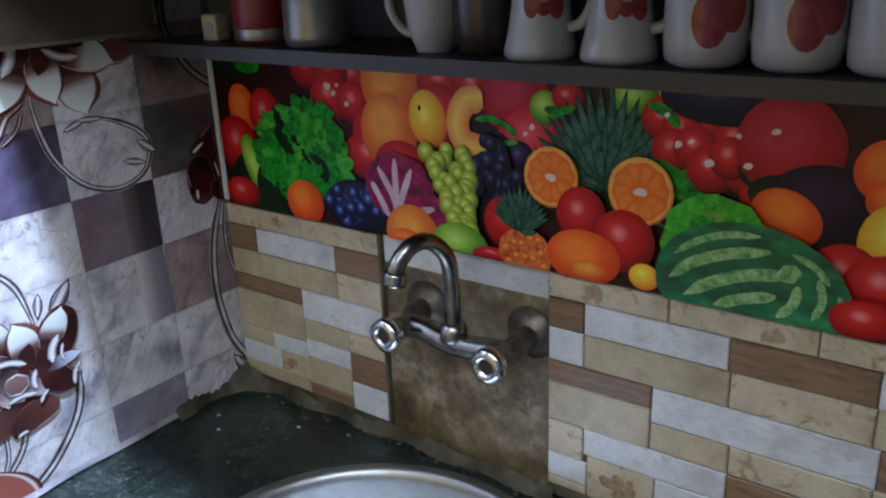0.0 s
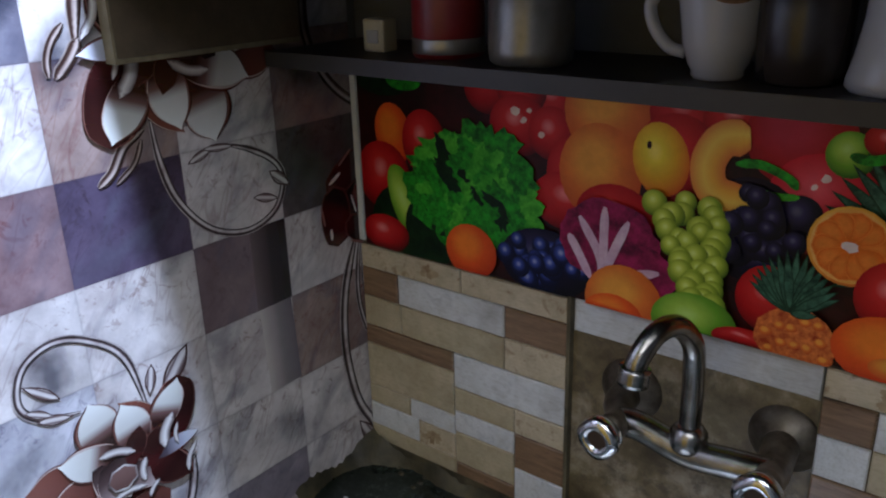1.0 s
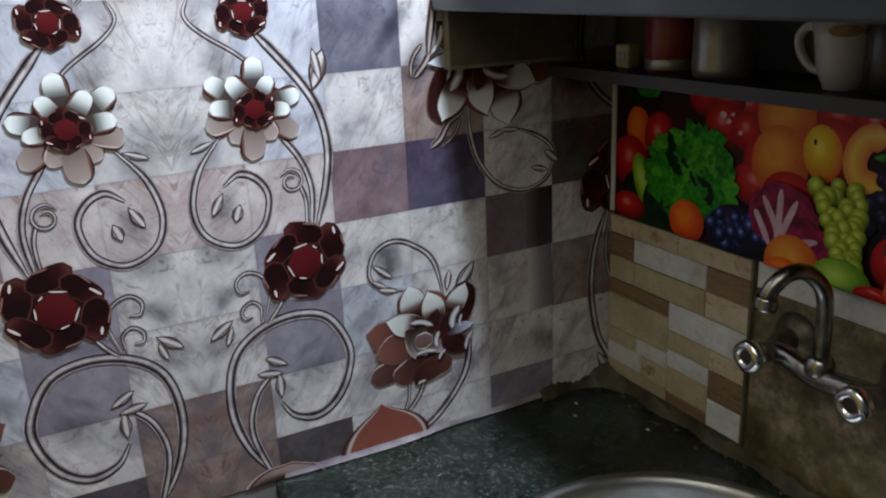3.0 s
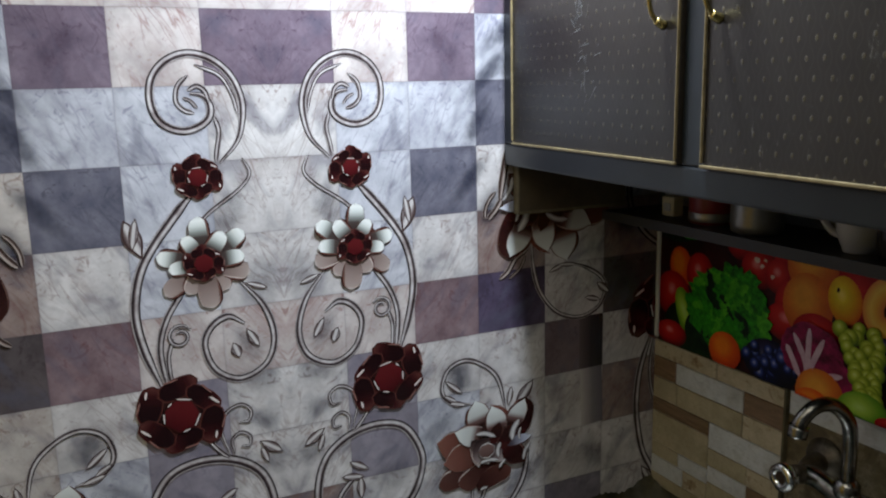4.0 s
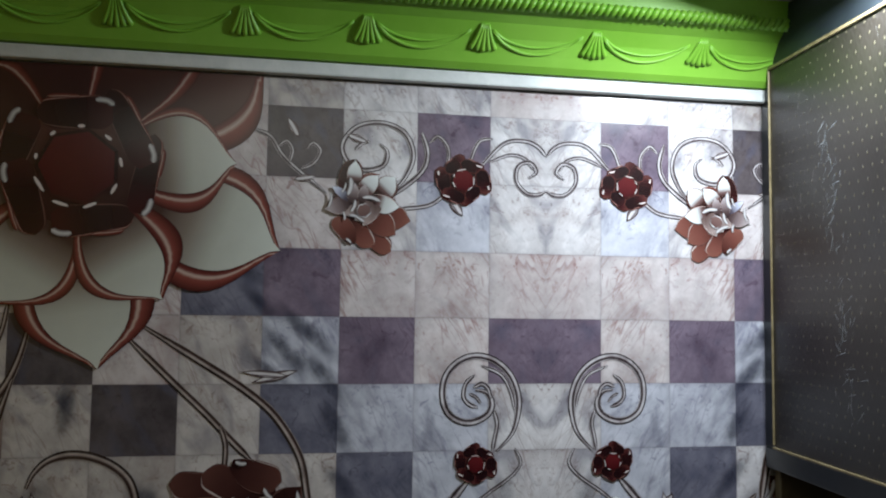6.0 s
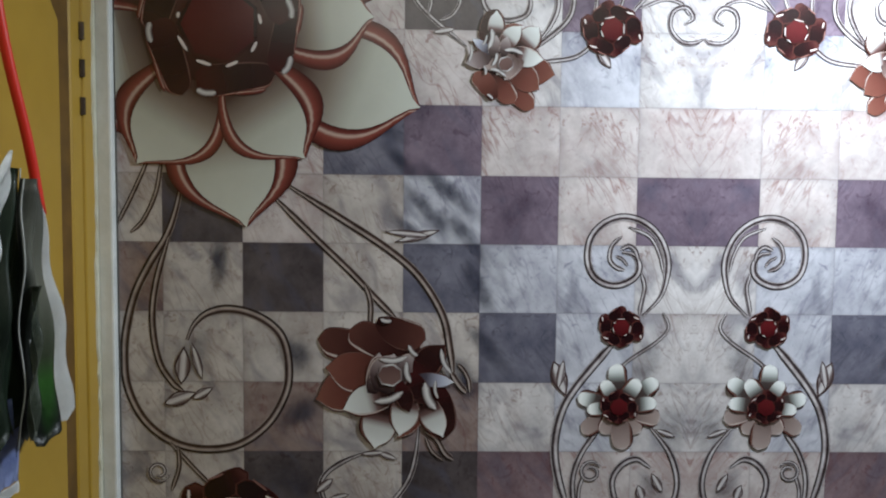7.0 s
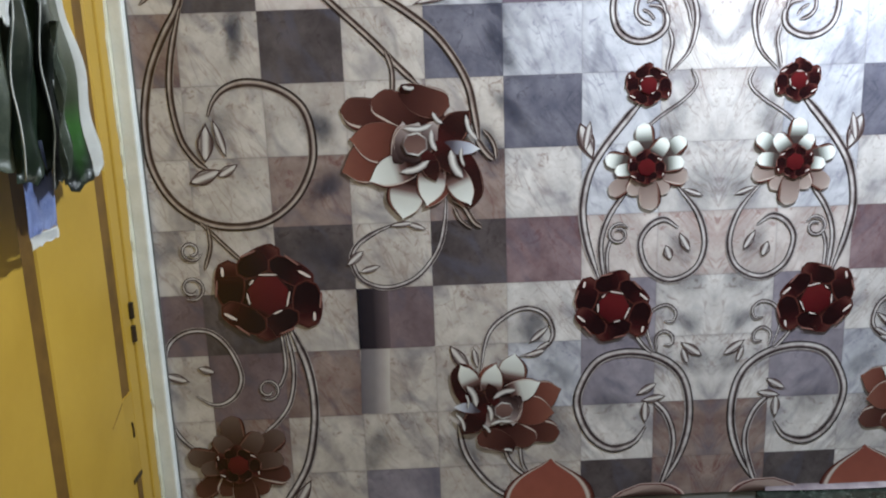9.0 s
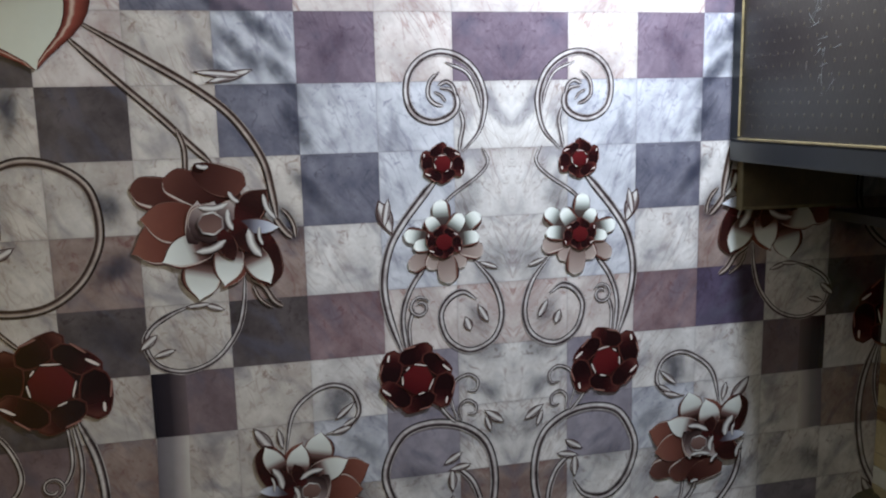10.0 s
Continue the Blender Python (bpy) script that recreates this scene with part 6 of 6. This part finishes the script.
# lettuce
for k, (x, z, r, kind) in enumerate([(.165, 1.225, .078, "leaf"), (.14, 1.25, .045, "leafl"), (.185, 1.262, .048, "leaf"), (.215, 1.222, .042, "leafl"), (.12, 1.225, .038, "leaf"), (.16, 1.205, .05, "leafd"), (.16, 1.262, .03, "leafl"), (.20, 1.195, .036, "leaf"), (.137, 1.20, .034, "leaf"), (.175, 1.228, .032, "leafd"), (.19, 1.245, .022, "leafl"), (.15, 1.237, .022, "leafl")]):
    fruit(kind, x, z, r, r * 0.78, 0, 0.20, 46, "printed_leaf")
for k in range(34):
    a, q = k * 2.39996, 0.25 + 0.75 * ((k * 7) % 34) / 34
    fruit(("leafl", "leaf", "leafd", "leaf")[k % 4], .168 + .066 * q * math.cos(a), 1.228 + .046 * q * math.sin(a), .012 + .004 * (k % 3), .008 + .003 * (k % 2), k * 47, 0.3, 18, "printed_leaf")
# berries
rnd = random.Random(9)
fruit("black", .258, 1.168, .052, .036)
for k in range(30):
    a, r = rnd.uniform(0, 6.28), rnd.uniform(0, 1) ** 0.5
    fruit("blue", .256 + .045 * r * math.cos(a), 1.17 + .034 * r * math.sin(a), rnd.uniform(.0095, .0135), n=14, name="printed_berry")
fruit("orange", .168, 1.162, .033, .030)
fruit("cab", .325, 1.205, .052, .040, 0, 0.06, 30)
fruit("cab", .355, 1.18, .04, .028, 0, 0.06, 30)
for pts in ([(.322, 1.165), (.318, 1.19), (.296, 1.225)], [(.322, 1.165), (.322, 1.20), (.322, 1.238)], [(.322, 1.165), (.330, 1.19), (.346, 1.228)], [(.322, 1.165), (.345, 1.175), (.378, 1.185)], [(.31, 1.165), (.295, 1.19), (.285, 1.205)]):
    LAYER[0] += 0.00002
    ribbon("printed_rib", on_poster, LAYER[0], pts, 0.009, F["vein"], poster, 5)
for k in range(22):
    fruit("black", .458 + .032 * math.cos(k * 2.4) * (0.3 + 0.7 * (k % 7) / 6), 1.243 + .030 * math.sin(k * 2.4) * (0.3 + 0.7 * (k % 7) / 6), .0085 + .0015 * (k % 3), n=12, name="printed_berry")
for k in range(34):
    s = k / 33
    for j in range(1):
        x = .398 + .031 * (1 - 0.72 * s) * math.sin(k * 2.4) + 0.022 * s
        z = 1.256 - .092 * s
        fruit("grape", x, z, .0098 + .0012 * (k % 3), n=14, name="printed_grape")
fruit("red", .475, 1.185, .028, .03)
fruit("ochre", .345, 1.148, .040, .038)
fruit("orange", .335, 1.135, .03, .02)
fruit("lime", .413, 1.145, .040, .030)
fruit("leaf", .458, 1.141, .034, .009, 20)
fruit("red", .46, 1.142, .03, .012)
fruit("skin", .499, 1.154, .033, .030, 0, 0.05, 30)
for k in range(16):
    fruit("ochre", .499 + .030 * ((k * 5) % 16 / 8 - 1) * 0.9, 1.150 + .022 * ((k * 3) % 7 / 3 - 1), .0052, .0040, 0, 0.2, 9, "printed_eye")
spikes((0.493, 1.178), 15, 120, 0.026, 0.056, 0.008, "spike")
spikes((0.493, 1.178), 7, 170, 0.016, 0.026, 0.008, "spike")
for x, z, r in ((.530, 1.243, .0315), (.627, 1.241, .0335)):
    fruit("rind", x, z, r, r * 1.02)
    fruit("pith", x, z, r * 0.93, r * 0.95)
    for k in range(10):
        LAYER[0] += 0.00001
        petal(on_poster, LAYER[0], (x, z), 36 * k + 8, r * 0.90, r * 0.66, F["flesh"], F["flesh"], poster, name="printed_segment", full=1.9, sharp=0.5)
    fruit("glint", x, z, r * 0.20, r * 0.13, 0, 0.2, 12)
for a in [("red", .565, 1.208, .028, .03), ("red", .612, 1.188, .033, .033), ("orange", .568, 1.163, .042, .03), ("ochre", .575, 1.150, .02, .01), ("yellow", .635, 1.155, .016, .014), ("leafl", .700, 1.203, .050, .047, 0, 0.05, 40)]:
    fruit(*a)
for k in range(46):
    a, q = k * 2.39996, 0.15 + 0.80 * ((k * 11) % 46) / 46
    fruit(("cress", "leafl", "cress", "leaf")[k % 4], .700 + .046 * q * math.cos(a), 1.205 + .042 * q * math.sin(a), .007 + .002 * (k % 3), .005 + .002 * (k % 2), k * 53, 0.3, 12, "printed_leaf")
fruit("melon", .735, 1.162, .089, .065, -4)
for wd, pts in ((.007, [(.664, 1.186), (.685, 1.202), (.712, 1.213), (.742, 1.216)]), (.011, [(.660, 1.160), (.682, 1.180), (.712, 1.194), (.752, 1.203)]), (.012, [(.676, 1.146), (.702, 1.164), (.735, 1.178), (.772, 1.184)]), (.011, [(.705, 1.142), (.732, 1.154), (.760, 1.162)]), (.009, [(.762, 1.142), (.775, 1.158), (.778, 1.176)]), (.007, [(.792, 1.146), (.799, 1.166), (.794, 1.186)]), (.005, [(.810, 1.146), (.815, 1.160), (.812, 1.174)]), (.006, [(.770, 1.205), (.790, 1.196), (.803, 1.182)])):
    LAYER[0] += 0.00002
    ribbon("printed_stripe", on_poster, LAYER[0], pts, wd, F["stripe"], poster, 6, (0.1, 0.3))
fruit("stripe", .769, 1.186, .012, .008, 20, 0.15, 14, "printed_stripe")
fruit("red", .835, 1.155, .03, .02)
for k in range(16):
    fruit(("red", "orange", "lime", "yellow", "plum", "pink")[k % 6], 0.90 + 0.022 * k, 1.17 + 0.16 * ((k * 5) % 8) / 8, 0.04, 0.036)
poster_strip = part("poster_strip", box(0.003, -0.006, 1.142, 0.0105, 0.004, 1.345, bevel=0.001), WHITE, poster, "white plastic edging strip")

# ---- tiled splashback ----
splash = thing("splashback", "splashback of white, beige and wood-brown strip tiles with grimy joints", "tiles", kind="structure")
for x0, x1 in ((0.0005, 0.286), (0.5245, 1.75)):
    part("mortar", box(x0, -0.0015 + 0.001, 0.852, x1, 0.0118, 1.1365), GROUT, splash)
part("bare_panel", box(0.2865, 0.004, 0.852, 0.524, 0.0118, 1.100), GRIME, splash, "stained bare plaster behind the tap")
part("poster_backing", box(0.0005, 0.000, 1.1368, 1.75, 0.0118, 1.359), GROUT, splash)


def strip_tile(w, h, mat, cache={}):
    key = (round(w, 4), round(h, 4), mat)
    if key not in cache:
        e, d = 0.0012, 0.0035
        v = [(x, y, z) for y, q in ((0, 0), (-d + e, 0), (-d, e)) for x, z in ((q, q), (w - q, q), (w - q, h - q), (q, h - q))]
        fs = [(8, 9, 10, 11)] + [(a + i, a + (i + 1) % 4, a + 4 + (i + 1) % 4, a + 4 + i) for a in (0, 4) for i in range(4)]
        me = bpy.data.meshes.new("tile")
        me.from_pydata(v, [], fs)
        me.materials.append(BRICKS[mat])
        cache[key] = me
    return cache[key]


# each line: heights, then the ends of its tiles with their glaze
COURSES = [
    (0.001, 1.107, 1.136, [(0.15, "m"), (0.284, "m")]), (0.001, 1.070, 1.107, [(0.057, "t"), (0.207, "w"), (0.284, "t")]),
    (0.001, 1.031, 1.070, [(0.060, "b"), (0.207, "b"), (0.284, "m")]), (0.001, 1.006, 1.031, [(0.137, "t")]), (0.137, 0.987, 1.031, [(0.284, "w")]),
    (0.001, 0.948, 1.006, [(0.137, "b")]), (0.137, 0.956, 0.987, [(0.22, "b"), (0.284, "m")]), (0.001, 0.922, 0.948, [(0.068, "b"), (0.137, "w")]),
    (0.137, 0.928, 0.956, [(0.22, "w")]), (0.22, 0.911, 0.956, [(0.284, "t")]), (0.001, 0.890, 0.922, [(0.08, "w"), (0.137, "m")]),
    (0.137, 0.886, 0.928, [(0.22, "b")]), (0.22, 0.868, 0.911, [(0.284, "w")]), (0.137, 0.868, 0.886, [(0.22, "t")]), (0.001, 0.868, 0.890, [(0.137, "b")]),
    (0.525, 1.108, 1.136, [(0.66, "m"), (0.80, "m"), (0.94, "m"), (1.1, "m"), (1.4, "m"), (1.7, "m")]),
    (0.525, 1.072, 1.108, [(0.568, "t"), (0.722, "w"), (0.853, "t"), (1.0, "w"), (1.14, "t"), (1.4, "w"), (1.7, "t")]),
    (0.525, 1.032, 1.072, [(0.568, "w"), (0.725, "b"), (0.854, "m"), (1.0, "b"), (1.2, "w"), (1.45, "b"), (1.7, "m")]),
    (0.525, 1.006, 1.032, [(0.647, "t")]), (0.647, 0.990, 1.032, [(0.862, "w"), (1.0, "t"), (1.2, "w"), (1.45, "t"), (1.7, "w")]),
    (0.525, 0.956, 1.006, [(0.647, "b")]), (0.647, 0.957, 0.990, [(0.73, "b"), (0.86, "m"), (1.0, "b"), (1.3, "b"), (1.7, "m")]),
    (0.525, 0.912, 0.956, [(0.57, "m")]), (0.57, 0.922, 0.957, [(0.73, "w")]), (0.73, 0.915, 0.957, [(0.862, "t"), (1.0, "w"), (1.2, "b"), (1.45, "w"), (1.7, "t")]),
    (0.525, 0.880, 0.912, [(0.575, "w")]), (0.575, 0.868, 0.922, [(0.655, "m"), (0.73, "w")]), (0.73, 0.868, 0.915, [(0.862, "w"), (1.0, "t"), (1.3, "m"), (1.7, "w")]),
    (0.525, 0.868, 0.880, [(0.575, "b")]),
]
for x, z0, z1, ends_x in COURSES:
    for x1, m in ends_x:
        ob = new("tile", strip_tile(x1 - x - 0.0014, z1 - z0 - 0.0013, m))
        ob.location, ob.parent = (x + 0.0007, 0.0, z0 + 0.0006), splash
        x = x1
ob = new("tile", strip_tile(0.235, 0.036, "w"))
ob.location, ob.parent = (0.288, 0.006, 1.1002), splash


def on_tiles(x, z, h):
    return (x, -0.0037 - h, z)


for k, (x, z, r) in enumerate(((0.104, 1.122, 0.011), (0.104, 0.906, 0.012), (0.580, 1.122, 0.013), (0.618, 0.895, 0.020), (0.760, 1.120, 0.011))):
    for j in range(4):
        disc("printed_motif", on_tiles, 0.0002 + 0.0001 * j, (x + r * 0.55 * math.cos(k + 1.7 * j), z + r * 0.35 * math.sin(k + 1.7 * j)), r * (0.75 - 0.1 * j), r * (0.5 - 0.06 * j), MOTIF, splash, 14, 0.35, 7 * k + j, 40 * j)
part("cut_edge", box(0.2835, -0.004, 0.868, 0.2875, 0.004, 1.139), GROUT, splash)

# ---- bundle hanging on the door ----
bundle = thing("bag_bundle", "bundle of folded plastic bags hanging on the yellow door", "bags", at=(0.03, 0.018, 0))
GRIP = 0.292


def hang_at(u, v, x0, x1, y, z0, z1, folds, depth, ph, slant=0.0, rag=0.0):
    """A point of a pleated sheet gathered at its top; u across, v down."""
    fan = 0.34 + 0.66 * min(1.0, v * 1.1) ** 0.85
    xx = GRIP + (x0 + u * (x1 - x0) - GRIP) * fan + slant * v + 0.003 * math.sin(8 * v + ph[2]) * v
    yy = y + depth * (0.6 * math.sin(folds * 6.28 * u + ph[0] + 0.8 * v) + 0.4 * math.sin(folds * 11 * u + ph[1] - 1.5 * v)) * (0.55 + 0.45 * v) + 0.003 * math.sin(14 * v + 5 * u + ph[1])
    return (xx, yy, z1 + (z0 + rag - z1) * v)


def hung_bag(mat, label, seed, edges, *shape):
    """A pleated bag with its pale cut edges."""
    rnd_h = random.Random(seed)
    ph = [rnd_h.uniform(0, 6.28) for _ in range(3)]
    nx, nz = 26, 18
    bm = bmesh.new()
    cols = []
    for i in range(nx + 1):
        rag = 0.004 * rnd_h.uniform(-1, 1) + 0.006 * math.sin(i * 0.5 + ph[0])
        cols.append([bm.verts.new(hang_at(i / nx, j / nz, *shape[:7], ph, *shape[7:], rag=rag)) for j in range(nz + 1)])
    for a, b in zip(cols, cols[1:]):
        for j in range(nz):
            bm.faces.new((a[j], a[j + 1], b[j + 1], b[j]))
    bmesh.ops.solidify(bm, geom=bm.faces, thickness=0.0012)
    bag = part("folded_bag", bm, mat, bundle, label, True)
    for u in edges:
        pts = [Vector(hang_at(u, j / 9, *shape[:7], ph, *shape[7:])) + Vector((0, 0.0016, 0)) for j in range(10)]
        part("cut_edge", tube([tuple(p) for p in pts], 0.0008, 6, 3), PALE_EDGE, bag, "pale edge of the sheet", True)
    return bag


hung_bag(WHITE_BAG, "white crumpled bag", 2, (), 0.180, 0.262, -1.442, 1.408, 1.640, 1.2, 0.0085)
hung_bag(GREY_BAG, "grey crumpled bag", 4, (1.0,), 0.318, 0.402, -1.452, 1.432, 1.672, 1.3, 0.009)
hung_bag(BLACK_BAG, "black plastic bag", 3, (0.0, 1.0), 0.290, 0.372, -1.444, 1.420, 1.674, 1.7, 0.010)
hung_bag(DARK_BAG, "grey and dark green printed bag", 5, (1.0,), 0.236, 0.318, -1.432, 1.404, 1.664, 1.3, 0.012)
hung_bag(WHITE_BAG, "white crumpled bag", 12, (), 0.335, 0.372, -1.438, 1.560, 1.690, 0.7, 0.004, 0.016)
hung_bag(GREY_BAG, "grey crumpled bag", 9, (), 0.300, 0.322, -1.424, 1.418, 1.560, 0.6, 0.004)


def tag_sheet(z0, z1, x0, x1, lean, y, d):
    bm = bmesh.new()
    rows_t = [[bm.verts.new((x0 + (x1 - x0) * i / 8 - lean * k / 6 + (0.004 * k / 6 if i == 0 else 0), y + d * math.sin(i * 0.8 + k * 0.4), z1 + (z0 - z1) * k / 6 + 0.0012 * math.sin(2.2 * i) * (k == 6))) for i in range(9)] for k in range(7)]
    for a, b in zip(rows_t, rows_t[1:]):
        for i in range(8):
            bm.faces.new((a[i], b[i], b[i + 1], a[i + 1]))
    bmesh.ops.solidify(bm, geom=bm.faces, thickness=0.001)
    return bm


tag = part("printed_tag", tag_sheet(1.364, 1.45, 0.284, 0.348, -0.003, -1.452, 0.0018), BLUE_BAG, bundle, "blue printed bag corner", True)
part("border", tag_sheet(1.352, 1.3642, 0.288, 0.350, 0.001, -1.452, 0.0018), WHITE_BAG, tag, "white border", True)
part("strap", tube([(0.330, -1.468, 2.03), (0.308, -1.462, 1.92), (0.286, -1.456, 1.80), (0.262, -1.446, 1.70), (0.246, -1.442, 1.628)], 0.0055, 8, 5), RED_STRAP, bundle, "red plastic strap", True)
part("nail", tube([(0.330, -1.497, 2.03), (0.330, -1.480, 2.031), (0.330, -1.462, 2.034)], 0.002, 8, 1), DARK_METAL, bundle)
for pts in ([(0.345, -1.485, 1.80), (0.325, -1.482, 1.765), (0.330, -1.484, 1.73), (0.338, -1.470, 1.66)], [(0.312, -1.484, 1.735), (0.298, -1.481, 1.722), (0.284, -1.483, 1.728)], [(0.276, -1.484, 1.715), (0.290, -1.482, 1.68), (0.30, -1.480, 1.66)]):
    part("string", tube(pts, 0.0014, 6, 6), DRY_STEM, bundle)
